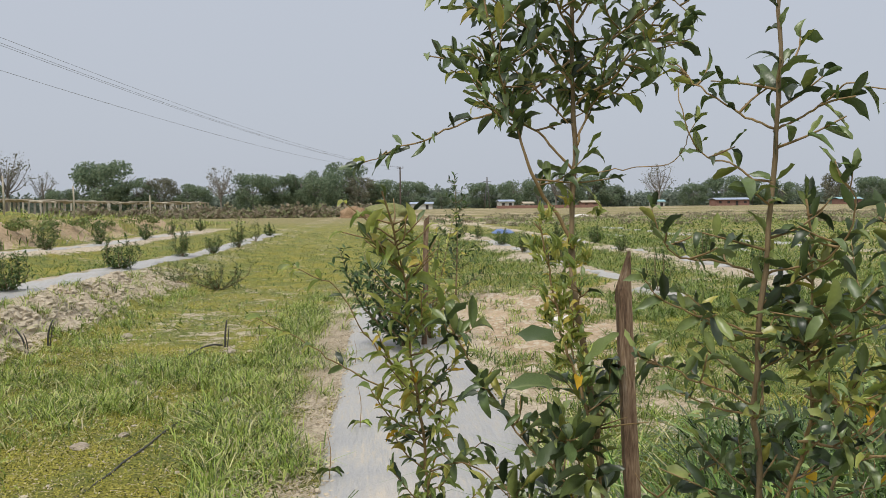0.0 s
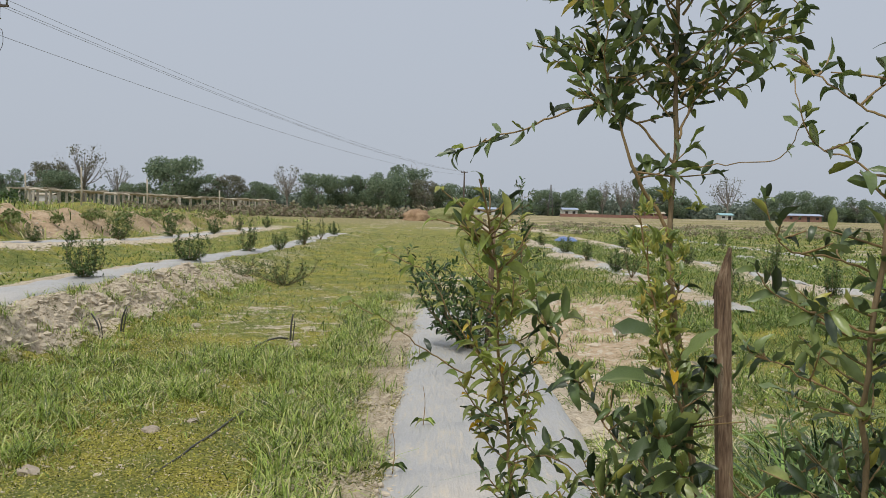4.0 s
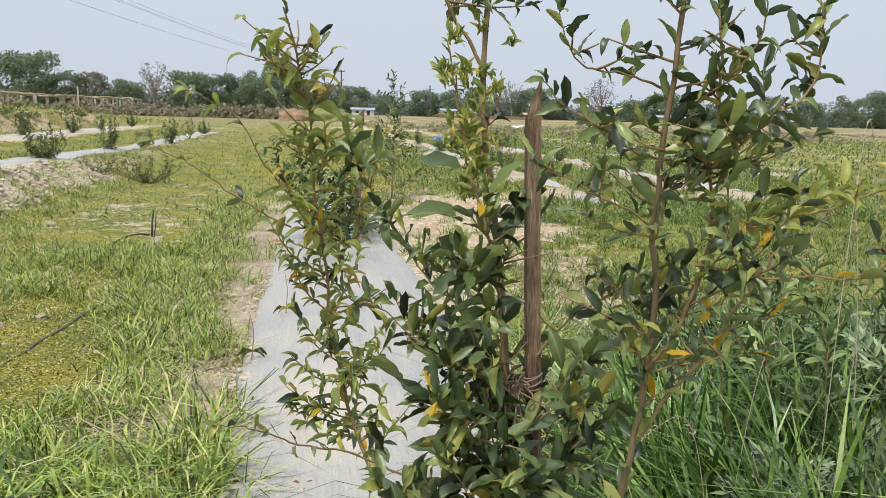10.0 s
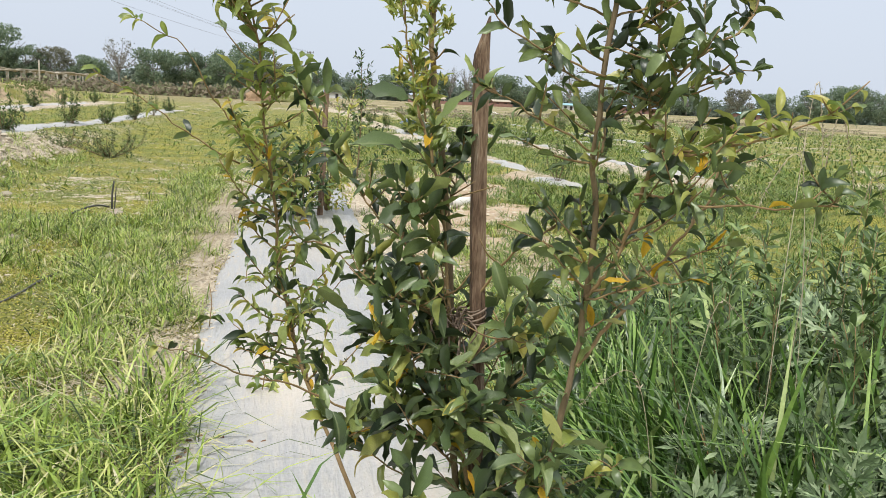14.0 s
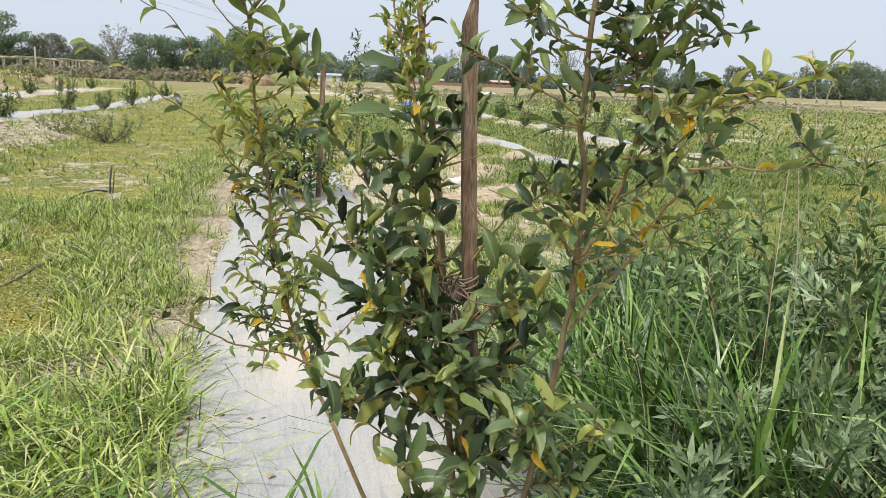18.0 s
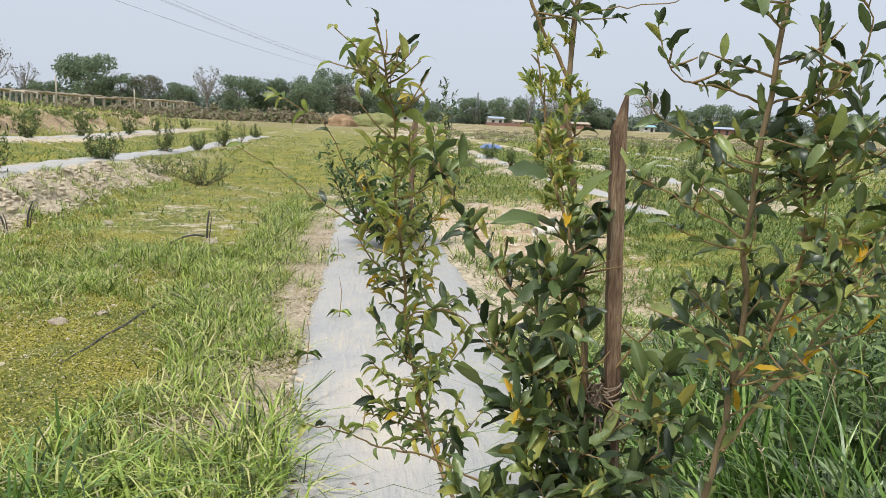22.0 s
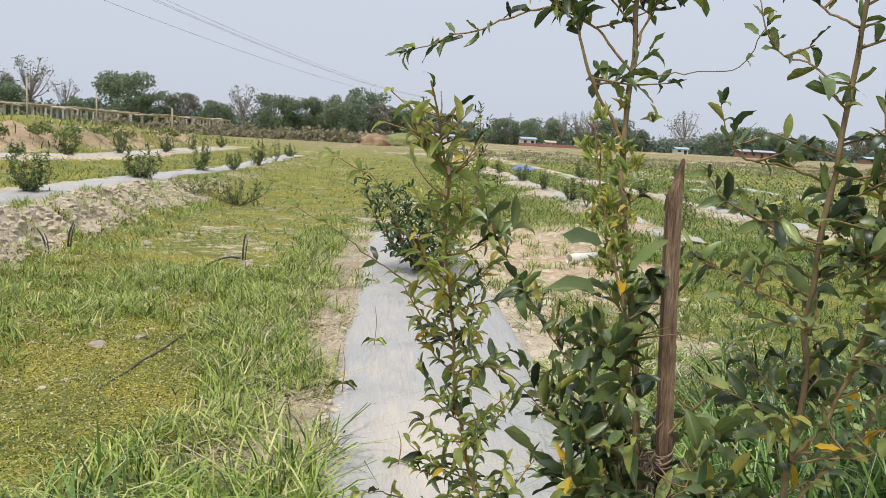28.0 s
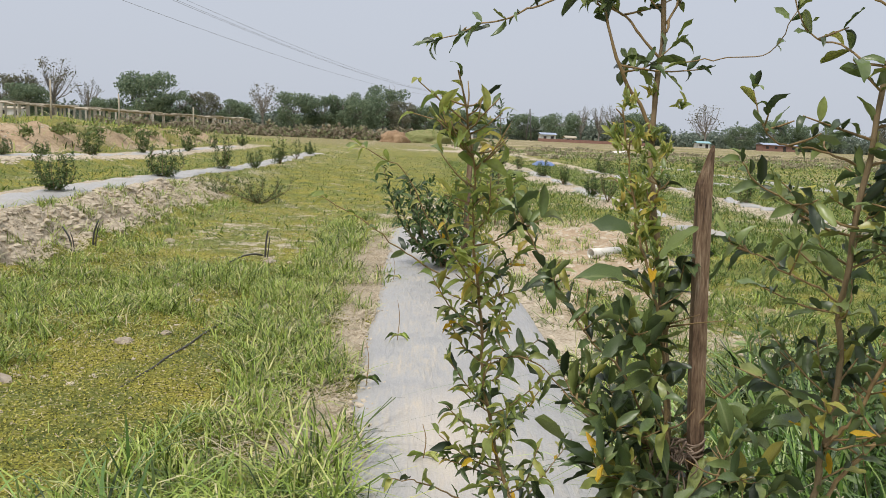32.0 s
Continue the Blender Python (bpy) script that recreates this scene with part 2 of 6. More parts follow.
M_ROOF = plain("pale_blue_sheet_roof", [(0.3, (0.27, 0.33, 0.45)), (0.7, (0.42, 0.48, 0.60))], 1.0, 0.5, 0.2, 0.03)
M_TEAL = plain("teal_sheet_roof", [(0.3, (0.22, 0.42, 0.48)), (0.7, (0.36, 0.56, 0.60))], 1.0, 0.5, 0.2, 0.03)
M_DARK = plain("dark_opening", [(0.3, (0.03, 0.03, 0.03)), (0.7, (0.06, 0.05, 0.05))], 2.0, 0.8, 0.0, 0.01)
M_BLUE = plain("blue_sheet", [(0.3, (0.10, 0.16, 0.34)), (0.7, (0.16, 0.24, 0.46))], 5, 0.5, 0.2, 0.02)


def film_material(name, pale):
    m, n, l, b = material(name, 0.42, 0.0, 0.5)
    tc = n.new("ShaderNodeTexCoord")
    big = noise_node(n, l, 1.7, 6.0, 0.65, tc.outputs["Object"])
    mp = n.new("ShaderNodeMapping")
    mp.inputs["Scale"].default_value = (24, 3.0, 8)
    l.new(tc.outputs["Object"], mp.inputs["Vector"])
    streak = noise_node(n, l, 2.0, 5.0, 0.6, mp.outputs[0])
    grain = noise_node(n, l, 90, 2.0, 0.6, tc.outputs["Object"])
    dirt = mix_node(n, l, "MIX", 0.5, big.outputs[0], streak.outputs[0])
    smear = n.new("ShaderNodeAttribute")
    smear.attribute_name = "smear"
    scrub = ramp(n, [(0.42, (0, 0, 0)), (0.62, (1, 1, 1))])
    lift = n.new("ShaderNodeMath")
    lift.operation = "MULTIPLY_ADD"
    lift.inputs[1].default_value = 0.62
    l.new(smear.outputs["Fac"], lift.inputs[0])
    l.new(mix_node(n, l, "MIX", 0.3, streak.outputs[0], big.outputs[0]), lift.inputs[2])
    l.new(lift.outputs[0], scrub.inputs[0])
    sand = mix_node(n, l, "MIX", grain.outputs[0], (0.52, 0.455, 0.375), (0.66, 0.59, 0.50))
    r = ramp(n, [(0.38, (0.366 * pale, 0.36 * pale, 0.356 * pale)), (0.50, (0.405 * pale, 0.398 * pale, 0.386 * pale)), (0.57, (0.44, 0.42, 0.385)), (0.66, (0.53, 0.47, 0.385))])
    l.new(dirt, r.inputs[0])
    gr = ramp(n, [(0.3, (0.86, 0.86, 0.86)), (0.7, (1.08, 1.08, 1.08))])
    l.new(grain.outputs[0], gr.inputs[0])
    worn = n.new("ShaderNodeMath")
    worn.operation = "MULTIPLY"
    l.new(scrub.outputs[0], worn.inputs[0])
    l.new(smear.outputs["Fac"], worn.inputs[1])
    l.new(mix_node(n, l, "MIX", worn.outputs[0], mix_node(n, l, "MULTIPLY", 0.8, r.outputs[0], gr.outputs[0]), sand), b.inputs["Base Color"])
    rr = ramp(n, [(0.45, (0.36, 0.36, 0.36)), (0.62, (0.8, 0.8, 0.8))])
    l.new(dirt, rr.inputs[0])
    l.new(rr.outputs[0], b.inputs["Roughness"])
    bump_node(n, l, b, streak.outputs[0], 0.5, 0.03)
    return m


M_FILM = film_material("silver_mulch_film", 1.0)
M_FILM_PALE = film_material("whitish_mulch_film", 1.08)


def ground_material():
    """Soil, moss and grass, mixed by the masks that the ground mesh carries."""
    m, n, l, b = material("field_ground", 0.95, 0.0, 0.2)
    tc = n.new("ShaderNodeTexCoord")
    soil_mask, dry_mask = n.new("ShaderNodeAttribute"), n.new("ShaderNodeAttribute")
    soil_mask.attribute_name, dry_mask.attribute_name = "soil", "dry"
    clay_mask = n.new("ShaderNodeAttribute")
    clay_mask.attribute_name = "clay"
    n1 = noise_node(n, l, 1.3, 8.0, 0.65, tc.outputs["Object"])
    n2 = noise_node(n, l, 9.0, 6.0, 0.7, tc.outputs["Object"])
    n3 = noise_node(n, l, 55.0, 4.0, 0.7, tc.outputs["Object"])
    # darkest green stop colours in the shade of gaps between blades
    green = ramp(n, [(0.38, (0.03, 0.045, 0.012)), (0.48, (0.145, 0.17, 0.042)), (0.66, (0.32, 0.335, 0.10))])
    l.new(mix_node(n, l, "MIX", 0.5, n2.outputs[0], n3.outputs[0]), green.inputs[0])
    moss = ramp(n, [(0.41, (0.06, 0.058, 0.02)), (0.49, (0.30, 0.275, 0.045)), (0.66, (0.47, 0.42, 0.11))])
    l.new(n3.outputs[0], moss.inputs[0])
    soil = ramp(n, [(0.36, (0.24, 0.185, 0.13)), (0.48, (0.47, 0.395, 0.295)), (0.64, (0.68, 0.60, 0.48))])
    l.new(mix_node(n, l, "MIX", 0.55, n2.outputs[0], n3.outputs[0]), soil.inputs[0])
    sel = ramp(n, [(0.42, (0, 0, 0)), (0.58, (1, 1, 1))])
    l.new(n1.outputs[0], sel.inputs[0])
    veg = mix_node(n, l, "MIX", sel.outputs[0], green.outputs[0], moss.outputs[0])
    dry = ramp(n, [(0.3, (0.17, 0.145, 0.075)), (0.5, (0.27, 0.225, 0.125)), (0.7, (0.40, 0.33, 0.215))])
    l.new(n2.outputs[0], dry.inputs[0])
    veg = mix_node(n, l, "MIX", dry_mask.outputs["Fac"], veg, dry.outputs[0])
    add = n.new("ShaderNodeMath")
    add.operation = "ADD"
    mid = n.new("ShaderNodeMath")
    mid.operation = "MULTIPLY_ADD"
    mid.inputs[1].default_value, mid.inputs[2].default_value = 2.4, -1.2
    l.new(mix_node(n, l, "MIX", 0.45, n2.outputs[0], n3.outputs[0]), mid.inputs[0])
    l.new(soil_mask.outputs["Fac"], add.inputs[0])
    l.new(mid.outputs[0], add.inputs[1])
    edge = ramp(n, [(0.42, (0, 0, 0)), (0.6, (1, 1, 1))])
    l.new(add.outputs[0], edge.inputs[0])
    clay = ramp(n, [(0.3, (0.24, 0.165, 0.10)), (0.5, (0.47, 0.345, 0.225)), (0.7, (0.64, 0.50, 0.36))])
    l.new(mix_node(n, l, "MIX", 0.4, n2.outputs[0], n1.outputs[0]), clay.inputs[0])
    bare = mix_node(n, l, "MIX", clay_mask.outputs["Fac"], soil.outputs[0], clay.outputs[0])
    l.new(mix_node(n, l, "MIX", edge.outputs[0], veg, bare), b.inputs["Base Color"])
    bump_node(n, l, b, mix_node(n, l, "MIX", 0.5, n2.outputs[0], n3.outputs[0]), 0.7, 0.05)
    return m


M_GROUND = ground_material()

# ---- mesh helpers ----
UP = Vector((0, 0, 1))


def mesh_of(name, verts, faces, mats, smooth=True, mat_index=None):
    me = bpy.data.meshes.new(name)
    me.from_pydata([tuple(v) for v in verts] if not isinstance(verts, np.ndarray) else verts.tolist(), [], faces)
    for m in mats if isinstance(mats, (list, tuple)) else [mats]:
        me.materials.append(m)
    if smooth:
        me.polygons.foreach_set("use_smooth", [True] * len(me.polygons))
    if mat_index is not None:
        me.polygons.foreach_set("material_index", mat_index)
    me.update()
    return me


def part(name, me, parent, label=""):
    ob = new(name, me)
    ob.parent = parent
    return tagged(ob, label=label)


def bm_mesh(name, bm, mat, smooth=False):
    me = bpy.data.meshes.new(name)
    bm.to_mesh(me)
    bm.free()
    me.materials.append(mat)
    if smooth:
        me.polygons.foreach_set("use_smooth", [True] * len(me.polygons))
    return me


def box(bm, size, at=(0, 0, 0), rz=0.0, bevel=0.0):
    g = bmesh.ops.create_cube(bm, size=1.0, matrix=Matrix.Translation(at) @ Matrix.Rotation(rz, 4, "Z") @ Matrix.Diagonal((*size, 1)))
    if bevel:
        edges = list({e for v in g["verts"] for e in v.link_edges})
        bmesh.ops.bevel(bm, geom=edges, offset=bevel, segments=2, affect="EDGES")


def curve_points(ctrl, n):
    """Catmull-Rom through the control points, n points in all."""
    c = np.array(ctrl, float)
    c = np.vstack([2 * c[0] - c[1], c, 2 * c[-1] - c[-2]])
    out = []
    for s in np.linspace(0, len(c) - 3 - 1e-6, n):
        i, u = int(s), s - int(s)
        p0, p1, p2, p3 = c[i:i + 4]
        out.append(0.5 * (2 * p1 + (p2 - p0) * u + (2 * p0 - 5 * p1 + 4 * p2 - p3) * u * u + (3 * p1 - p0 - 3 * p2 + p3) * u ** 3))
    return np.array(out)


def tube(pts, r0, r1, sides=6, lumpy=0.0, rng=None):
    pts = np.asarray(pts, float)
    n = len(pts)
    tang = np.gradient(pts, axis=0)
    tang /= np.linalg.norm(tang, axis=1)[:, None] + 1e-9
    ref = np.array([0.0, 1.0, 0.0]) if abs(tang[0][1]) < 0.9 else np.array([1.0, 0, 0])
    verts, faces = [], []
    for i in range(n):
        a = np.cross(tang[i], ref)
        a /= np.linalg.norm(a) + 1e-9
        b = np.cross(tang[i], a)
        r = r0 + (r1 - r0) * i / max(1, n - 1)
        if lumpy and rng is not None:
            r *= 1 + lumpy * rng.uniform(-1, 1)
        for k in range(sides):
            an = 2 * math.pi * k / sides
            verts.append(pts[i] + r * (math.cos(an) * a + math.sin(an) * b))
    for i in range(n - 1):
        for k in range(sides):
            k2 = (k + 1) % sides
            faces.append((i * sides + k, i * sides + k2, (i + 1) * sides + k2, (i + 1) * sides + k))
    faces.append(tuple(range(sides))[::-1])
    faces.append(tuple((n - 1) * sides + k for k in range(sides)))
    return verts, faces


def merge(pieces):
    V, F = [], []
    for v, f in pieces:
        o = len(V)
        V.extend(v)
        F.extend([tuple(i + o for i in q) for q in f])
    return V, F


def leaf_template(curl=0.25, fold=0.18, wave=0.0, stations=(0.0, 0.06, 0.16, 0.3, 0.45, 0.6, 0.75, 0.87, 0.95, 1.0), bow=0.0, roll=0.0):
    """An obovate leaf of length 1 along +y and width 1 (to be scaled), folded on its midrib, curling down, bowed and rolled."""
    V, F = [], []
    for j, u in enumerate(stations):
        w = 0.5 * (math.sin(math.pi * u ** 1.08) ** 0.72) if 0 < u < 1 else 0.0
        if curl > 0.5:
            y, z = math.sin(curl * 1.6 * u) / (curl * 1.6), -(1 - math.cos(curl * 1.6 * u)) / (curl * 1.6)
        else:
            y, z = u, -curl * u * u
        x = bow * u * u
        if w == 0.0:
            V.append((x, y, z))
        else:
            wob = 1.0 * wave * math.sin(u * 15)
            c, q = math.cos(roll * u), math.sin(roll * u)
            V += [(x - w * c, y, z + 0.3 * fold * w + wob - 0.4 * w * q), (x, y, z), (x + w * c, y, z + 0.3 * fold * w - wob * 0.8 + 0.4 * w * q)]
    n = len(stations)
    F += [(0, 3, 2), (0, 2, 1)]
    for j in range(n - 3):
        a, b = 1 + 3 * j, 4 + 3 * j
        F += [(a, a + 1, b + 1, b), (a + 1, a + 2, b + 2, b + 1)]
    a, last = 1 + 3 * (n - 3), 1 + 3 * (n - 2)
    F += [(a, a + 1, last), (a + 1, a + 2, last)]
    return np.array(V), F


LEAVES = [leaf_template(0.10, 0.5, 0.04, bow=0.15), leaf_template(0.45, 0.9, 0.045, roll=0.8), leaf_template(-0.3, 0.8, 0.045, bow=-0.2), leaf_template(0.9, 1.3, 0.04, roll=-0.6),
          leaf_template(0.3, 0.3, 0.05, roll=1.1, bow=0.12), leaf_template(-0.2, 1.8, 0.03, bow=0.25), leaf_template(1.2, 0.7, 0.04, roll=0.5)]
FINE = [leaf_template(0.9, 1.2, 0.02, roll=0.5), leaf_template(1.2, 0.8, 0.03, bow=0.15), leaf_template(0.3, 0.9, 0.03, bow=-0.2), leaf_template(0.7, 1.4, 0.02, roll=-0.6)]
SMALL = leaf_template(0.3, 0.4, 0.0, (0.0, 0.35, 0.75, 1.0))


def with_rib(me, template):
    """Marks the midrib of every leaf in a mesh of copies of the template."""
    mark = [1.0 if abs(v[0]) < 1e-6 else 0.0 for v in template[0]]
    at = me.attributes.new("rib", "FLOAT", "POINT")
    at.data.foreach_set("value", mark * (len(me.vertices) // len(mark)))
    return me


def frame_of(d, up):
    d = d / (np.linalg.norm(d) + 1e-9)
    x = np.cross(d, up)
    if np.linalg.norm(x) < 1e-4:
        x = np.array([1.0, 0, 0])
    x /= np.linalg.norm(x)
    return np.column_stack([x, d, np.cross(x, d)])


def scatter(template, spots):
    """Joined copies of a template: spots are (place, 3x3 axes, length, width)."""
    tv, tf = template
    if not spots:
        return np.zeros((0, 3)), []
    P = np.array([s[0] for s in spots])
    A = np.array([s[1] for s in spots])
    L = np.array([s[2] for s in spots])
    W = np.array([s[3] for s in spots])
    sc = np.stack([W, L, L], 1)
    V = np.einsum("nij,nkj->nki", A, tv[None] * sc[:, None, :]) + P[:, None, :]
    k = len(tv)
    F = []
    for i in range(len(spots)):
        o = i * k
        F.extend([tuple(q + o for q in f) for f in tf])
    return V.reshape(-1, 3), F


def leaf_spots(pts, rng, step, length, lo=0.0, hi=1.0, spread=50, ratio=0.43, droop=0.22, jitter=0.35, pair=True):
    """Places of leaves in opposite pairs along a twig."""
    pts = np.asarray(pts)
    seg = np.linalg.norm(np.diff(pts, axis=0), axis=1)
    cum = np.concatenate([[0], np.cumsum(seg)])
    total, out, turn = cum[-1], [], rng.uniform(0, 6.28)
    s = lo * total
    while s < hi * total:
        p = np.array([np.interp(s, cum, pts[:, k]) for k in range(3)])
        q = np.array([np.interp(min(total, s + 0.01), cum, pts[:, k]) for k in range(3)])
        o = np.array([np.interp(max(0, s - 0.01), cum, pts[:, k]) for k in range(3)])
        t = (q - o) / (np.linalg.norm(q - o) + 1e-9)
        a = np.cross(t, [0.3, 0.2, 1.0])
        a /= np.linalg.norm(a) + 1e-9
        b = np.cross(t, a)
        for side in ((0, 1) if pair else (0,)):
            if rng.random() < 0.14:
                continue
            an = turn + side * math.pi + rng.uniform(-0.4, 0.4)
            sp = radians(spread + rng.uniform(-30, 26))
            d = t * math.cos(sp) + (a * math.cos(an) + b * math.sin(an)) * math.sin(sp)
            d[2] += rng.uniform(-droop, droop) + 0.12
            L = length * rng.uniform(1 - jitter, 1 + jitter)
            up = np.array([rng.uniform(-0.9, 0.9), rng.uniform(-0.9, 0.9), 1.0])
            out.append((p, frame_of(d, up), L, L * ratio * rng.uniform(0.85, 1.15)))
        turn += math.pi / 2 + rng.uniform(-0.4, 0.4)
        s += step * rng.uniform(0.7, 1.3)
    return out


def twigs(pts, rng, count, length, lo=0.15, hi=0.95, rise=0.35):
    """Side twigs that leave a limb."""
    out = []
    for _ in range(count):
        s = rng.uniform(lo, hi) * (len(pts) - 1)
        i = int(s)
        p = pts[i] + (pts[min(i + 1, len(pts) - 1)] - pts[i]) * (s - i)
        an = rng.uniform(0, 6.283)
        d = np.array([math.cos(an), math.sin(an), rise + rng.uniform(-0.3, 0.5)])
        d /= np.linalg.norm(d)
        L = length * rng.uniform(0.5, 1.2) * (1.15 - 0.75 * s / (len(pts) - 1))
        bend = np.array([rng.uniform(-0.2, 0.2), rng.uniform(-0.2, 0.2), rng.uniform(-0.05, 0.3)]) * L
        out.append(curve_points([p, p + d * L * 0.5, p + d * L + bend], 6))
    return out


# ---- the lie of the land ----
def smooth(a, b, x):
    u = np.clip((np.asarray(x, float) - a) / (b - a), 0, 1)
    return u * u * (3 - 2 * u)


def wave_noise(x, y, f, seed):
    """Cheap smooth noise from turned waves, about -1 to 1."""
    r = np.random.default_rng(seed)
    v = 0
    for _ in range(7):
        a, ph, k = r.uniform(0, 6.283), r.uniform(0, 6.283), f * r.uniform(0.6, 1.7)
        v = v + np.sin(k * (np.cos(a) * x + np.sin(a) * y) + ph + 1.3 * np.sin(0.43 * k * (np.sin(a) * x - np.cos(a) * y) + 2 * ph))
    return v / 4.0


ROW_LEFT, ROW_FAR_LEFT, ROW_RIGHT, ROW_FAR_RIGHT = -4.45, -9.1, 4.4, 7.4


def land(x, y):
    """Height of the ground."""
    x, y = np.asarray(x, float), np.asarray(y, float)
    near = 1 - smooth(45, 80, y)
    h = 0.018 * wave_noise(x, y, 1.3, 1) + 0.012 * wave_noise(x, y, 5.0, 2) * near + 0.006 * wave_noise(x, y, 17, 3) * near
    fade = 1 - 0.72 * smooth(9, 32, y)
    # raised bed of the left row, its crumbled bank on the near side
    bank = 0.33 * smooth(-2.9, -3.95, x) * fade * near
    crumb = smooth(-2.8, -3.3, x) * smooth(-4.2, -3.7, x) * (1 - smooth(12, 17, y)) * (0.35 + 0.65 * smooth(6, 8, y))
    h = h + bank + 0.13 * crumb * wave_noise(x, y, 5, 4) + 0.085 * crumb * wave_noise(x, y, 13, 5) + 0.045 * crumb * wave_noise(x, y, 29, 9)
    h = h - 0.12 * smooth(-5.0, -5.5, x) * smooth(-8.2, -7.0, x) * fade * near
    h = h + 0.25 * smooth(-7.2, -8.3, x) * fade * near
    # cut bank and the higher field behind it
    rough = smooth(-10.2, -11.5, x) * smooth(-15.5, -12.5, x) * near
    h = h + 0.82 * smooth(-10.4, -12.2, x) * (1 - smooth(35, 75, y)) * (1 + 0.35 * wave_noise(x, y, 0.9, 6))
    h = h + rough * 0.16 * wave_noise(x, y, 3.1, 7) + rough * 0.07 * wave_noise(x, y, 9, 8)
    h = h + 1.5 * smooth(-32, -85, x) * smooth(60, 110, y) * (1 - smooth(150, 220, y))
    h = h + 0.035 * np.exp(-((x - 2.1) / 1.1) ** 2 - ((y - 10) / 3.5) ** 2) * (wave_noise(x, y, 7, 31) + 0.6 * wave_noise(x, y, 15, 32))
    # shallow beds of the right rows
    for rx in (ROW_RIGHT, ROW_FAR_RIGHT):
        h = h + 0.07 * np.exp(-((x - rx) / 0.5) ** 4) * near
    h = h + 0.04 * np.exp(-((x - 0.5) / 0.55) ** 4) * (1 - smooth(11, 13, y))
    return h


def soil_cover(x, y):
    """How bare the soil lies: 0 overgrown, 1 bare."""
    x, y = np.asarray(x, float), np.asarray(y, float)
    n1, n2 = wave_noise(x, y, 1.1, 11), wave_noise(x, y, 3.6, 12)
    s = 0.20 + 0.12 * n1 + 0.12 * n2 + 0.10 * wave_noise(x, y, 9.0, 17)
    edge = 1.05 * np.exp(-((x + 0.21) / 0.17) ** 2) + 0.6 * np.exp(-((x - 1.18) / 0.28) ** 2)
    s = s + edge * (0.62 + 0.18 * n2) * (1 - smooth(11, 15, y)) + 0.3 * np.exp(-((x - 0.6) / 0.6) ** 2) * smooth(10.5, 12, y) * (1 - smooth(15, 20, y)) * (1 + n2)
    s = s + (0.62 + 0.25 * wave_noise(x, y, 2.3, 26)) * smooth(-2.95, -3.4, x) * smooth(-5.5, -5.0, x) * (1 - (0.75 + 0.2 * n2) * smooth(13, 18, y)) * smooth(6.2, 8.2, y + 1.5 * smooth(-3.5, -4.0, x))
    s = s + 0.26 * smooth(6.5, 9, y) * smooth(-3.2, -2.2, x) * smooth(0.0, -0.8, x) * (0.45 * wave_noise(x, y * 1.8, 4.3, 23) + 0.8 * wave_noise(x, y * 2, 11.0, 18))
    s = s + (0.06 + 0.26 * wave_noise(x, y * 2, 8.5, 22)) * np.exp(-((x + 2.0) / 1.2) ** 2) * np.exp(-((y - 9.5) / 2.5) ** 2)
    s = s + (1.0 + 0.3 * n2 + 0.45 * wave_noise(x, y * 1.6, 6.0, 24)) * np.exp(-((x - 2.1) / 0.9) ** 2) * np.exp(-((y - 10.5) / 2.6) ** 2)
    s = s + 0.25 * np.exp(-((x - 2.0) / 1.0) ** 2) * np.exp(-((y - 6) / 1.4) ** 2)
    s = s + 0.6 * smooth(-7.7, -8.3, x) * smooth(-10.3, -9.7, x) * (1 - smooth(40, 60, y))
    s = s + (0.38 + 0.4 * wave_noise(x, y, 0.9, 30)) * smooth(-10.3, -10.8, x) * smooth(-13.0, -12.0, x) * (1 - smooth(45, 60, y))
    for rx in (ROW_RIGHT, ROW_FAR_RIGHT):
        s = s + 0.35 * np.exp(-((x - rx) / 0.6) ** 4) * smooth(11, 14, y)
    s = s + (0.10 + 0.24 * wave_noise(x, y * 0.8, 1.9, 25)) * smooth(1.3, 2.5, x) * smooth(8, 12, y) * (1 - smooth(40, 50, y))
    far = smooth(46, 60, y) * smooth(-3, 4, x)
    s = s + far * (0.12 + 0.14 * np.sin(y * 0.22 + 1.6 * wave_noise(x, y, 0.09, 13)) + 0.2 * wave_noise(x * 0.35, y, 0.5, 20))
    return np.clip(s, 0, 1)


def axis(*spans):
    out = []
    for a, b, n in spans:
        out += list(np.linspace(a, b, n, endpoint=False))
    return np.array(out + [spans[-1][1]])


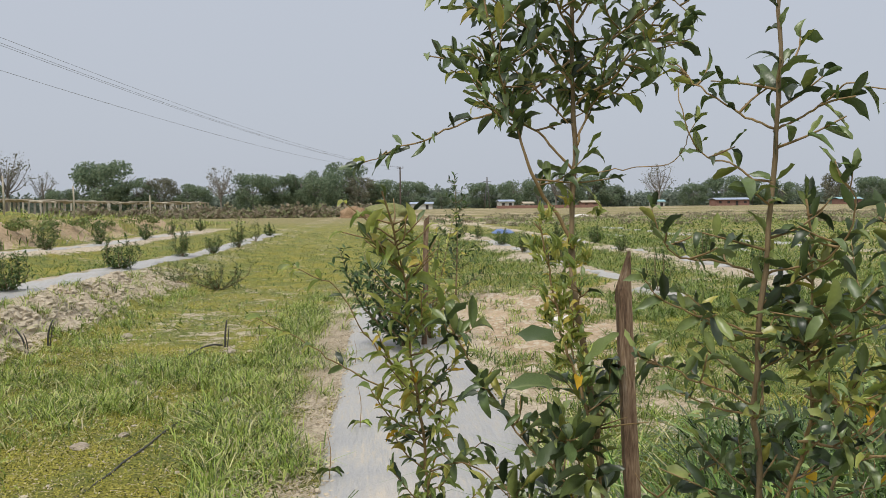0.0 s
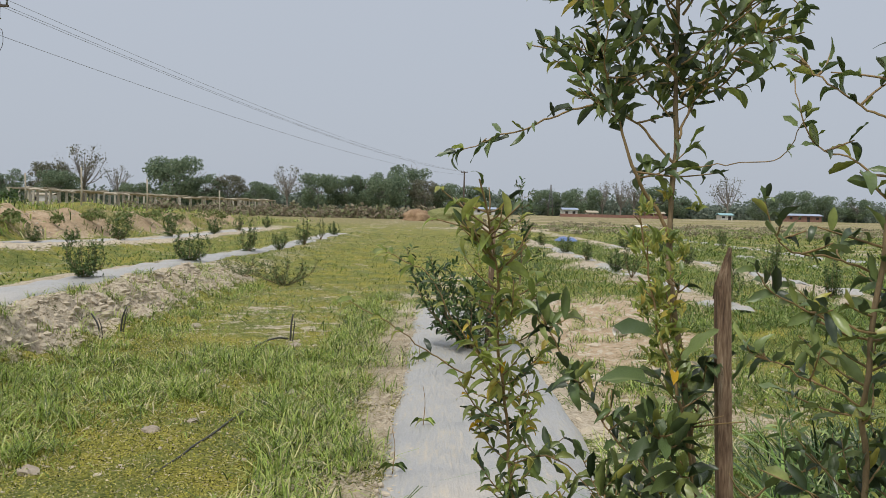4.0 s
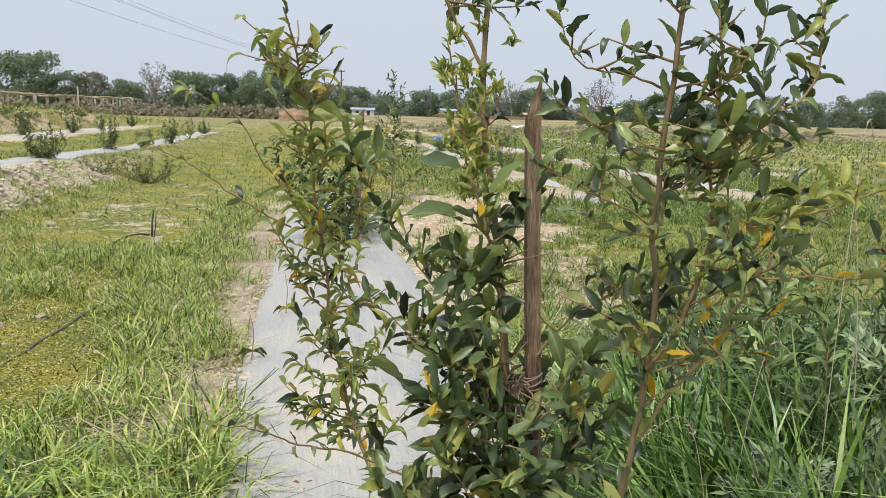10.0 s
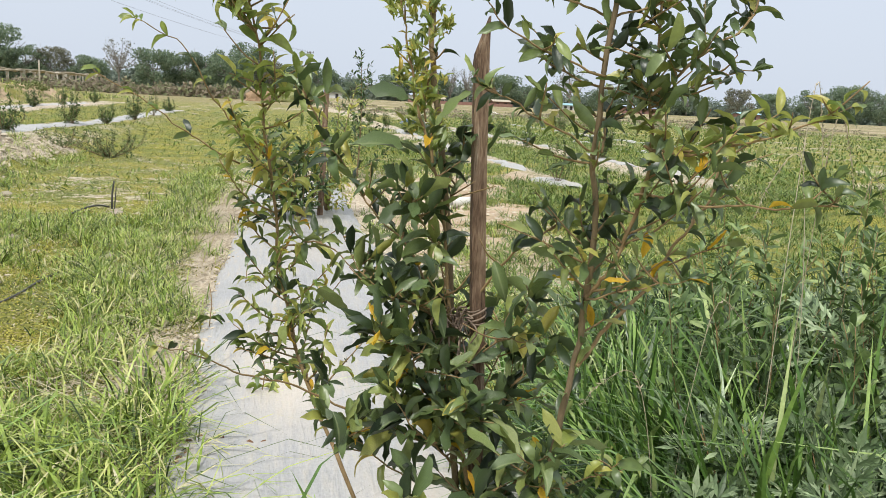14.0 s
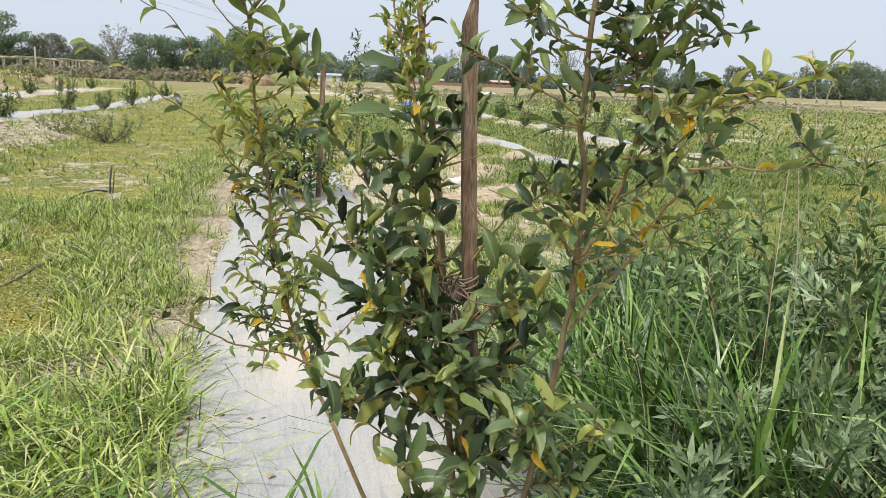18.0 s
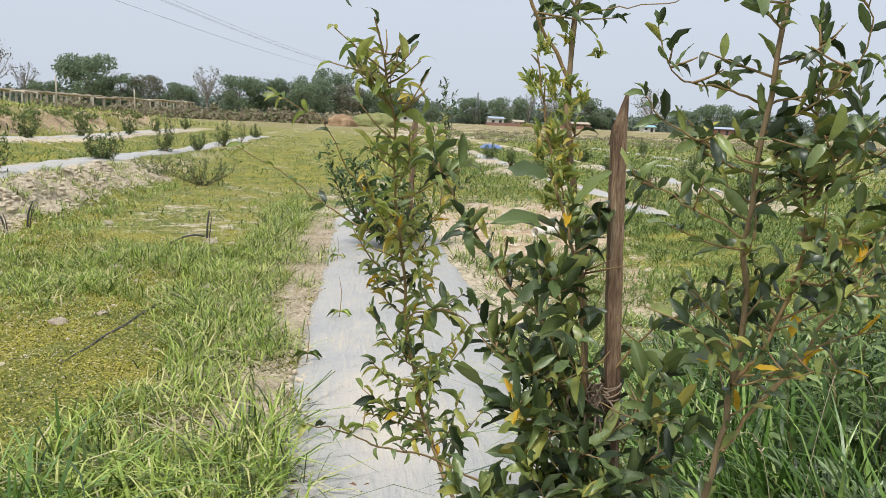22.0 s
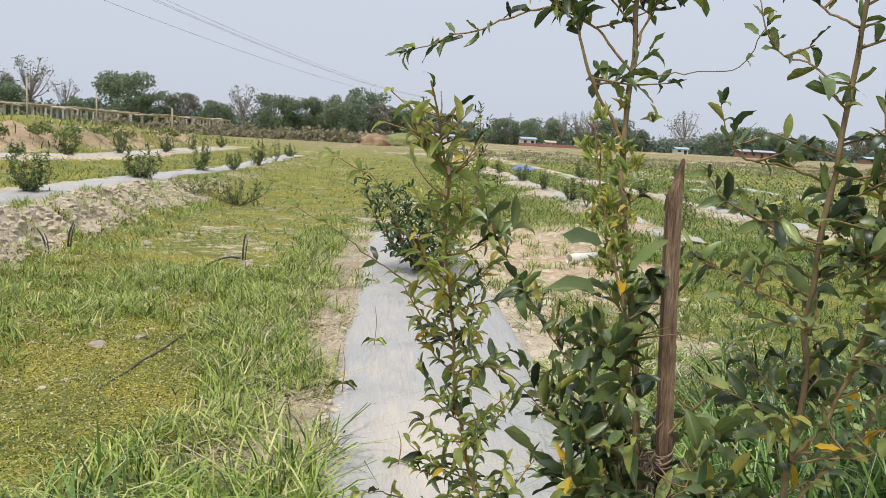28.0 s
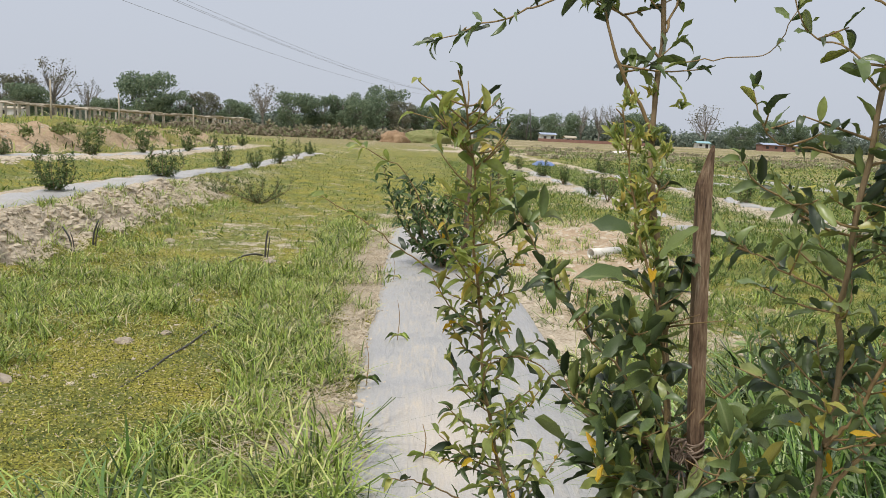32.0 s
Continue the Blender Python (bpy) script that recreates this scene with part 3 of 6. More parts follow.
def build_ground():
    xs = axis((-2500, -300, 8), (-300, -60, 14), (-60, -14, 40), (-14, -5.5, 70), (-5.5, -2.6, 72), (-2.6, 3.2, 116), (3.2, 9, 58), (9, 40, 40), (40, 300, 22), (300, 2500, 8))
    ys = axis((-300, -5, 14), (-5, 1.5, 20), (1.5, 13, 220), (13, 26, 120), (26, 60, 100), (60, 130, 70), (130, 330, 24), (330, 3500, 14))
    X, Y = np.meshgrid(xs, ys)
    Z = land(X, Y)
    nx, ny = len(xs), len(ys)
    V = np.stack([X, Y, Z], -1).reshape(-1, 3)
    i = np.arange(nx * ny).reshape(ny, nx)
    F = np.stack([i[:-1, :-1], i[:-1, 1:], i[1:, 1:], i[1:, :-1]], -1).reshape(-1, 4)
    me = mesh_of("ground", V, F.tolist(), M_GROUND)
    at = me.attributes.new("soil", "FLOAT", "POINT")
    at.data.foreach_set("value", soil_cover(X, Y).reshape(-1))
    at = me.attributes.new("dry", "FLOAT", "POINT")
    dry = smooth(48, 90, Y) * (0.6 + 0.35 * wave_noise(X * 0.4, Y, 0.16, 21)) * smooth(-8, 2, X) + 0.55 * smooth(55, 80, Y) * (1 - smooth(-8, 2, X))
    dry = dry + 0.15 * smooth(-10.4, -11.2, X) * smooth(-14, -13, X) + 0.12 * smooth(16, 40, Y)
    at.data.foreach_set("value", np.clip(dry, 0, 0.9).reshape(-1))
    at = me.attributes.new("clay", "FLOAT", "POINT")
    at.data.foreach_set("value", (1.0 * smooth(-10.2, -11.0, X) + 0.8 * smooth(1.1, 1.5, X) * smooth(5, 3.5, X) * smooth(5, 7, Y) * smooth(20, 14, Y) + 0.35 * smooth(60, 110, Y) * smooth(-10.2, -9, X)).reshape(-1))
    tagged(new("ground", me), "weedy farm field of moss, short grass and pale soil", "ground", kind="structure")


build_ground()


def film_strip(name, xc, width, y0, y1, seed, label, lift=0.035, ragged=0.06, dy=0.06, bury=0.0, mat=None):
    """A sheet of mulch film along a bed: crowned, wrinkled, with its edges tucked into the soil."""
    rng = np.random.default_rng(seed)
    ys = np.arange(y0, y1, dy)
    us = np.linspace(-1, 1, 61 if width > 0.9 else 19)
    U, Y = np.meshgrid(us, ys)
    left = ragged * (wave_noise(ys * 0, ys, 1.7, seed) + 0.6 * wave_noise(ys * 0, ys, 5.3, seed + 1))
    right = ragged * (wave_noise(ys * 0, ys, 1.4, seed + 2) + 0.6 * wave_noise(ys * 0, ys, 6.1, seed + 3))
    X = xc + U * width / 2 + np.where(U < 0, -U * left[:, None], U * right[:, None])
    Z = land(X, Y) * 0.4 + land(X * 0 + xc, Y) * 0.6 + lift * (1 - np.abs(U) ** 5) - 0.05 * np.abs(U) ** 14
    Z = Z - bury * np.maximum(0, 0.3 + wave_noise(X, Y, 1.3, seed + 6) + 0.9 * wave_noise(X, Y, 4.7, seed + 7)) + 0.35 * bury * wave_noise(X, Y, 6.3, seed + 8)
    Z = Z + 0.005 * wave_noise(X * 3.2, Y * 0.35, 11, seed + 9) * (0.4 + 0.6 * np.abs(U)) + 0.004 * wave_noise(X * 3, Y, 9, seed + 4) + 0.003 * wave_noise(X, Y * 2, 22, seed + 5)
    V = np.stack([X, Y, Z], -1).reshape(-1, 3)
    nx, ny = len(us), len(ys)
    i = np.arange(nx * ny).reshape(ny, nx)
    F = np.stack([i[:-1, :-1], i[:-1, 1:], i[1:, 1:], i[1:, :-1]], -1).reshape(-1, 4)
    me = mesh_of(name, V, F.tolist(), mat or M_FILM)
    # soil rubbed over the sheet in a few long patches
    rub = 0 * X
    for px, py, sx, sy, amount in ((0.32, 3.4, 0.2, 0.6, 0.85), (0.7, 2.3, 0.2, 0.3, 0.5), (0.5, 6.3, 0.25, 0.6, 0.35), (0.62, 8.6, 0.3, 0.7, 0.35)):
        rub = rub + amount * np.exp(-((X - xc + 0.475 - px) / sx) ** 2 - ((Y - py) / sy) ** 2)
    at = me.attributes.new("smear", "FLOAT", "POINT")
    at.data.foreach_set("value", np.clip(rub + 0.12 * wave_noise(X, Y, 3.0, seed + 11) * (rub > 0.05), 0, 1).reshape(-1))
    ob = new(name, me)
    return tagged(ob, label, "mulch film", group="mulch film strips", kind="structure")


film_strip("mulch_film", 0.475, 1.2, -14, 11.6, 31, "silver-grey plastic mulch film smeared with pale soil", ragged=0.025)
film_strip("mulch_film", ROW_LEFT - 0.06, 0.74, 3.5, 42, 41, "narrow grey plastic mulch film on a raised bed", 0.05, 0.13, 0.1, 0.028, M_FILM_PALE)
film_strip("mulch_film", ROW_FAR_LEFT, 0.6, 10, 46, 51, "pale plastic mulch film half buried in soil", 0.03, 0.24, 0.12, 0.06, M_FILM_PALE)
film_strip("mulch_film", ROW_RIGHT, 0.34, 11.5, 34, 61, "narrow whitish plastic mulch film between grass", 0.03, 0.24, 0.1, 0.13, M_FILM_PALE)
film_strip("mulch_film", ROW_FAR_RIGHT, 0.38, 14, 36, 71, "narrow whitish plastic mulch film between grass", 0.03, 0.24, 0.1, 0.14, M_FILM_PALE)
film_strip("mulch_film", 10.6, 0.4, 19, 42, 81, "narrow whitish plastic mulch film between grass", 0.03, 0.2, 0.15, 0.12, M_FILM_PALE)
film_strip("mulch_film", 13.4, 0.5, 24, 48, 91, "narrow whitish plastic mulch film between grass", 0.04, 0.2, 0.2, 0.12, M_FILM_PALE)


# ---- grass ----
def blades(name, P, H, W, lean, label, mat, seed, bend=0.6, category="grass"):
    """Many grass blades in one mesh: five points each, bending over."""
    rng = np.random.default_rng(seed)
    n = len(P)
    az = rng.uniform(0, 2 * math.pi, n)
    D = np.stack([np.cos(az), np.sin(az), np.zeros(n)], 1)
    S = np.stack([-np.sin(az), np.cos(az), np.zeros(n)], 1)
    tilt = np.minimum(np.abs(rng.normal(0, lean, n)) + 0.08, 1.2)
    tw = rng.uniform(-1, 1, n)
    S = S * np.cos(tw)[:, None] + D * np.sin(tw)[:, None]
    ends = []
    for u, w in ((0.0, 0.7), (0.4, 1.0), (0.75, 0.75)):
        c = P + D * (H * (tilt * u + bend * u * u * tilt))[:, None] + UPV * (H * (u - 0.28 * bend * tilt * u * u))[:, None]
        ends += [c - S * (W * w / 2)[:, None], c + S * (W * w / 2)[:, None]]
    tip = P + D * (H * (tilt + bend * tilt))[:, None] + UPV * (H * np.maximum(0.15, 1 - 0.5 * bend * tilt - 0.1 * tilt ** 2))[:, None]
    V = np.stack(ends + [tip], 1).reshape(-1, 3)
    o = np.arange(n)[:, None] * 7
    Q = np.concatenate([o + np.array([[0, 1, 3, 2]]), o + np.array([[2, 3, 5, 4]])], 0)
    T = o + np.array([[4, 5, 6]])
    ob = new(name, mesh_of(name, V, Q.tolist() + T.tolist(), mat))
    return tagged(ob, label, category, kind="stuff")


def lush(x, y):
    """Where the grass grows long: along the film, in a green belt across the field, and close to the shrub."""
    v = 0.95 * np.exp(-((x + 0.70) / 0.32) ** 2) * (1 - 0.5 * smooth(9, 13, y))
    v = v + 0.95 * np.exp(-((x + 2.6) / 1.7) ** 2 - ((y - 6.2) / 1.6) ** 2) + 0.9 * smooth(3.3, 2.4, y) * smooth(-1.7, -0.9, x) * smooth(0.6, 1.9, y + 0.5 * wave_noise(x, y, 2.0, 27))
    v = v + 0.5 * np.exp(-((x + 1.2) / 0.9) ** 2 - ((y - 7.4) / 0.6) ** 2)
    v = v + 0.9 * np.exp(-((x + 3.7) / 0.8) ** 2) * smooth(7.6, 6.2, y)
    v = v - 0.8 * np.exp(-((x + 1.15) / 0.5) ** 2 - ((y - 4.5) / 1.0) ** 2)
    v = v - 0.8 * np.exp(-((x - 0.02) / 0.3) ** 2) * smooth(3.2, 2.5, y)
    return v + 0.34 * wave_noise(x, y, 2.6, 14) + 0.30 * wave_noise(x, y, 7.0, 15)


UPV = np.array([[0.0, 0.0, 1.0]])


def on_land(x, y, dz=0.0):
    return np.stack([x, y, land(x, y) + dz], 1)


def on_film(x, y):
    return ((np.abs(x - 0.475) < 0.56) & (y < 11.6)) | (np.abs(x - ROW_LEFT) < 0.45) | (np.abs(x - ROW_FAR_LEFT) < 0.45) | ((np.abs(x - ROW_RIGHT) < 0.24) & (y > 11)) | ((np.abs(x - ROW_FAR_RIGHT) < 0.26) & (y > 13.5))


def sow(seed, count, x0, x1, y0, y1, power=1.0, cover=0.5):
    """Random places on grown-over ground, thinned where the soil lies bare; nearer places are likelier."""
    rng = np.random.default_rng(seed)
    x = rng.uniform(x0, x1, count)
    y = y0 + (y1 - y0) * rng.uniform(0, 1, count) ** power
    keep = (soil_cover(x, y) + rng.uniform(-0.18, 0.18, count) < cover) & ~on_film(x, y)
    return x[keep], y[keep], rng


def grass_fields():
    # long soft grass beside the film, thick in tufts
    x, y, r = sow(101, 112000, -4.6, 0.15, 1.0, 12, 1.6, 0.74)
    k = lush(x, y) + r.uniform(-0.3, 0.3, len(x)) > 0.62
    x, y = x[k], y[k]
    h = r.uniform(0.025, 0.09, len(x)) * (1 + 0.9 * smooth(4.2, 2.0, y))
    blades("grass", on_land(x, y), h, r.uniform(0.004, 0.009, len(x)), 1.0, "soft green grass tufts beside the mulch film", M_GRASS, 1)
    # a few long blades in front
    x, y, r = sow(109, 2600, -1.25, 0.12, 1.3, 3.1, 1.3, 3.0)
    k = lush(x, y) + r.uniform(-0.5, 0.5, len(x)) > 0.75
    x, y = x[k], y[k]
    blades("long_grass", on_land(x, y), r.uniform(0.08, 0.24, len(x)), r.uniform(0.006, 0.014, len(x)), 0.95, "long green grass blades leaning beside the film", M_GRASS, 8, 0.9)
    cx, cy = r.uniform(-1.3, 0.0, 26), r.uniform(1.5, 3.2, 26)
    x, y = np.repeat(cx, 6) + r.normal(0, 0.02, 156), np.repeat(cy, 6) + r.normal(0, 0.02, 156)
    blades("long_grass", on_land(x, y), r.uniform(0.18, 0.36, 156), r.uniform(0.008, 0.014, 156), 0.75, "tufts of long broad grass near the film", M_BROAD, 28, 1.0)
    # spreading clumps that hang over the film's edge
    cx, cy = r.uniform(-0.42, -0.03, 64), r.uniform(1.9, 3.5, 64)
    x, y = np.repeat(cx, 16) + r.normal(0, 0.035, 1024), np.repeat(cy, 16) + r.normal(0, 0.035, 1024)
    blades("long_grass", on_land(x, y), r.uniform(0.07, 0.24, 1024), r.uniform(0.005, 0.011, 1024), 0.95, "spreading grass clumps at the film's edge", M_GRASS, 29, 0.9)
    # a few shoots that creep over the film or stand in its tears
    cx, cy = r.uniform(-0.14, 0.16, 16), r.uniform(1.75, 2.5, 16)
    x, y = np.repeat(cx, 7) + r.normal(0, 0.03, 112), np.repeat(cy, 7) + r.normal(0, 0.03, 112)
    blades("long_grass", on_land(x, y, 0.03), r.uniform(0.08, 0.22, 112), r.uniform(0.004, 0.008, 112), 1.1, "thin grass shoots creeping over the film", M_GRASS, 30, 0.9)
    cx, cy = r.uniform(0.08, 0.45, 7), r.uniform(1.6, 2.05, 7)
    x, y = np.repeat(cx, 6) + r.normal(0, 0.02, 42), np.repeat(cy, 6) + r.normal(0, 0.02, 42)
    blades("long_grass", on_land(x, y, 0.03), r.uniform(0.15, 0.38, 42), r.uniform(0.008, 0.015, 42), 0.5, "broad grass blades standing in tears of the film", M_BROAD, 34, 0.9)
    # separate tufts, lighter and longer
    cx, cy, r = sow(106, 1500, -5.5, 0.05, 2.0, 13, 1.4, 0.7)
    k = lush(cx, cy) + r.uniform(-0.3, 0.3, len(cx)) > 0.45
    cx, cy = cx[k], cy[k]
    per = 38
    x = np.repeat(cx, per) + r.normal(0, 0.045, len(cx) * per)
    y = np.repeat(cy, per) + r.normal(0, 0.045, len(cy) * per)
    k = ~on_film(x, y)
    x, y = x[k], y[k]
    blades("grass_tufts", on_land(x, y), r.uniform(0.05, 0.15, len(x)), r.uniform(0.004, 0.009, len(x)), 0.7, "separate light green grass tufts on the field", M_GRASS, 7, 0.8)
    # tufts that invade the sandy patch and the foot of the bank
    cx = np.concatenate([r.uniform(1.15, 3.6, 70), r.uniform(-3.9, -2.7, 170), r.uniform(-0.40, -0.08, 26)])
    cy = np.concatenate([r.uniform(5.0, 14, 70), r.uniform(5.0, 15, 170), r.uniform(2, 12, 26)])
    x = np.repeat(cx, per) + r.normal(0, 0.055, len(cx) * per)
    y = np.repeat(cy, per) + r.normal(0, 0.055, len(cy) * per)
    blades("grass_tufts", on_land(x, y), r.uniform(0.04, 0.14, len(x)), r.uniform(0.004, 0.010, len(x)), 0.75, "grass tufts on bare sandy soil", M_GRASS, 17, 0.8)
    # the field behind the walk
    cx, cy, r = sow(119, 2600, -7, 7, -9, 2.0, 1.0, 0.6)
    per = 14
    x = np.repeat(cx, per) + r.normal(0, 0.09, len(cx) * per)
    y = np.repeat(cy, per) + r.normal(0, 0.09, len(cy) * per)
    k = ~on_film(x, y)
    x, y = x[k], y[k]
    blades("grass_tufts", on_land(x, y), r.uniform(0.05, 0.16, len(x)), r.uniform(0.008, 0.016, len(x)), 0.8, "scattered grass tufts on the field", M_GRASS, 19, 0.8)
    # creeping small-leaved cover
    x, y, r = sow(107, 120000, -5.5, 3.8, 1.9, 30, 2.3, 0.58)
    x2, y2, r = sow(117, 150000, -4.2, 0.0, 2.2, 8.5, 1.2, 0.6)
    x, y = np.concatenate([x, x2]), np.concatenate([y, y2])
    n = len(x)
    P = on_land(x, y, 0.006)
    D = np.stack([r.normal(0, 1, n), r.normal(0, 1, n), r.uniform(-0.1, 1.2, n)], 1)
    D /= np.linalg.norm(D, axis=1)[:, None]
    S = np.cross(D, np.stack([r.normal(0, 0.3, n), r.normal(0, 0.3, n), np.ones(n)], 1))
    S /= np.linalg.norm(S, axis=1)[:, None]
    L = r.uniform(0.005, 0.015, n)[:, None] * (1 + 0.03 * y)[:, None]
    V = np.stack([P, P + D * L * 0.5 - S * L * 0.3, P + D * L, P + D * L * 0.5 + S * L * 0.3], 1).reshape(-1, 3)
    F = (np.arange(n)[:, None] * 4 + np.arange(4)[None]).tolist()
    tagged(new("ground_cover", mesh_of("ground_cover", V, F, M_COVER)), "yellow-green creeping weeds and moss on the field", "weeds", kind="stuff")
    # dry straws beside the film
    x, y, r = sow(108, 12000, -0.7, 0.12, 1.3, 11, 1.6, 2.0)
    x2, y2, r = sow(128, 12000, -4.4, 0.0, 3.5, 15, 1.0, 0.9)
    x, y = np.concatenate([x, x2]), np.concatenate([y, y2])
    n = len(x)
    P = on_land(x, y, 0.016)
    an = r.uniform(0, 6.283, n)
    D = np.stack([np.cos(an), np.sin(an), r.uniform(-0.05, 0.3, n)], 1) * (r.uniform(0.02, 0.08, n) * np.where(x < -0.7, 0.45, 1.0) * (1 + 0.03 * y))[:, None]
    S = np.stack([-np.sin(an), np.cos(an), np.zeros(n)], 1) * (r.uniform(0.0008, 0.0022, n) * (1 + 0.08 * y))[:, None]
    V = np.stack([P - S, P + S, P + D + S, P + D - S], 1).reshape(-1, 3)
    tagged(new("straw_litter", mesh_of("straw_litter", V, (np.arange(n)[:, None] * 4 + np.arange(4)[None]).tolist(), M_STRAW)), "dry straw litter beside the film and over the field", "straw", kind="stuff")
    # fallen brown leaves in the litter at the film's edge
    n = 260
    spots = [(np.array([px, py, float(land(px, py)) + 0.03]), frame_of(np.array([r.normal(), r.normal(), 0.15]), np.array([r.normal(0, 0.4), r.normal(0, 0.4), 1.0])), L, L * 0.4)
             for px, py, L in zip(r.normal(-0.05, 0.16, n), r.uniform(1.4, 3.0, n), r.uniform(0.02, 0.05, n))]
    v, f = scatter(LEAVES[3], spots)
    tagged(new("leaf_litter", mesh_of("leaf_litter", v, f, M_DEADLEAF)), "brown fallen leaves beside the mulch film", "leaf litter", kind="stuff")
    # short grass and moss over the near field
    x, y, r = sow(102, 60000, -6.0, 4.0, 1.8, 14, 1.5, 0.5)
    k = lush(x, y) + r.uniform(-0.35, 0.35, len(x)) > 0.12
    x, y = x[k], y[k]
    h = r.uniform(0.015, 0.06, len(x))
    blades("short_grass", on_land(x, y), h, r.uniform(0.004, 0.009, len(x)), 0.8, "short yellow-green grass on the field", M_GRASS, 2)
    # mid and far field, coarser
    x, y, r = sow(103, 42000, -14, 16, 10, 46, 1.4, 0.52)
    k = (r.uniform(0, 1, len(x)) < np.where(x < -10.3, 0.5, np.where((x > -3.2) & (x < 1.2), 0.5, 1.0)))
    x, y = x[k], y[k]
    h = r.uniform(0.03, 0.09, len(x)) * (1 + 0.6 * (x > 2.6))
    blades("field_grass", on_land(x, y), h, r.uniform(0.010, 0.024, len(x)), 1.0, "green grass between the planted rows", M_FIELD, 3)
    # short tufty grass between the weeds and the right rows
    cx, cy, r = sow(118, 2600, 1.1, 9.0, 3.8, 13, 1.2, 0.62)
    per = 16
    x = np.repeat(cx, per) + r.normal(0, 0.05, len(cx) * per)
    y = np.repeat(cy, per) + r.normal(0, 0.05, len(cy) * per)
    blades("grass_tufts", on_land(x, y), r.uniform(0.03, 0.12, len(x)), r.uniform(0.005, 0.011, len(x)), 0.8, "tufty green grass right of the mulch film", M_FIELD, 18, 0.8)
    # green stand right of the film, before the first right row
    x, y, r = sow(104, 42000, 1.6, 11, 10, 40, 1.2, 0.62)
    blades("field_grass", on_land(x, y), r.uniform(0.04, 0.12, len(x)), r.uniform(0.008, 0.018, len(x)), 1.0, "taller green grass round the right rows", M_FIELD, 4)
    x, y, r = sow(110, 26000, 9, 48, 14, 85, 1.2, 0.6)
    blades("field_grass", on_land(x, y), r.uniform(0.06, 0.16, len(x)), r.uniform(0.03, 0.07, len(x)), 1.0, "green and dry grass over the far right field", M_FIELD, 9)
    x, y, r = sow(105, 16000, -40, -10.4, 15, 80, 1.4, 0.75)
    blades("bank_grass", on_land(x, y), r.uniform(0.10, 0.38, len(x)), r.uniform(0.015, 0.045, len(x)), 0.6, "rank grass on the cut bank", M_GRASS, 5)


grass_fields()


# ---- the staked shrub close to the camera ----
BOUGHS = []
FOOT = (0.555, 1.34, 0.02)


def bough(name, ctrl, r_foot, r_tip, twig_count, twig_length, leaf, step, leafy_from, youth):
    """One stem or branch: its line, radii, twigs, leaf length and spacing, where leaves begin, and how young they are."""
    BOUGHS.append((name, ctrl, r_foot, r_tip, twig_count, twig_length, leaf, step, leafy_from, youth))


bough("stem", [FOOT, (0.56, 1.33, 0.4), (0.53, 1.34, 0.77), (0.52, 1.35, 1.03), (0.49, 1.38, 1.26), (0.49, 1.41, 1.36), (0.50, 1.43, 1.53), (0.50, 1.45, 1.72), (0.49, 1.47, 1.95), (0.50, 1.46, 2.15)], 0.012, 0.004, 9, 0.16, 0.050, 0.035, 0.74, 0)
bough("stem", [FOOT, (0.47, 1.37, 0.35), (0.40, 1.42, 0.57), (0.33, 1.53, 0.71), (0.28, 1.58, 0.87), (0.26, 1.57, 1.03), (0.24, 1.54, 1.18), (0.22, 1.48, 1.31), (0.195, 1.43, 1.42)], 0.009, 0.002, 26, 0.165, 0.033, 0.026, 0.45, 1)
bough("stem", [FOOT, (0.62, 1.27, 0.4), (0.65, 1.18, 0.75), (0.66, 1.16, 0.90), (0.65, 1.13, 1.06), (0.64, 1.10, 1.20), (0.65, 1.08, 1.44), (0.65, 1.07, 1.56), (0.64, 1.06, 1.68)], 0.011, 0.003, 16, 0.13, 0.056, 0.034, 0.42, 0)
bough("stem", [FOOT, (0.57, 1.30, 0.45), (0.53, 1.32, 0.80), (0.51, 1.33, 1.01), (0.48, 1.33, 1.14), (0.455, 1.34, 1.22), (0.435, 1.34, 1.29), (0.42, 1.33, 1.37)], 0.007, 0.0015, 12, 0.06, 0.046, 0.030, 0.30, 2)
bough("branch", [(0.49, 1.40, 1.33), (0.45, 1.40, 1.39), (0.42, 1.39, 1.44), (0.39, 1.39, 1.53), (0.37, 1.38, 1.61), (0.35, 1.38, 1.72)], 0.006, 0.002, 9, 0.12, 0.045, 0.026, 0.45, 0)
bough("branch", [(0.49, 1.44, 1.62), (0.39, 1.43, 1.55), (0.33, 1.43, 1.53), (0.27, 1.43, 1.50), (0.21, 1.43, 1.48), (0.16, 1.43, 1.46)], 0.004, 0.0012, 1, 0.05, 0.046, 0.032, 0.30, 0)
bough("branch", [(0.50, 1.42, 1.44), (0.57, 1.38, 1.45), (0.63, 1.34, 1.46), (0.64, 1.30, 1.51)], 0.0019, 0.0009, 0, 0.06, 0.040, 0.05, 0.75, 0)
bough("branch", [(0.49, 1.42, 1.45), (0.45, 1.43, 1.50), (0.42, 1.44, 1.52), (0.36, 1.44, 1.57), (0.31, 1.45, 1.63)], 0.004, 0.0015, 6, 0.10, 0.044, 0.028, 0.45, 0)
bough("branch", [(0.50, 1.42, 1.49), (0.53, 1.45, 1.54), (0.58, 1.47, 1.62), (0.65, 1.50, 1.70)], 0.004, 0.0015, 6, 0.10, 0.046, 0.03, 0.40, 0)
bough("branch", [(0.50, 1.42, 1.55), (0.54, 1.38, 1.59), (0.57, 1.34, 1.62), (0.61, 1.30, 1.64)], 0.004, 0.0015, 5, 0.09, 0.050, 0.028, 0.25, 0)
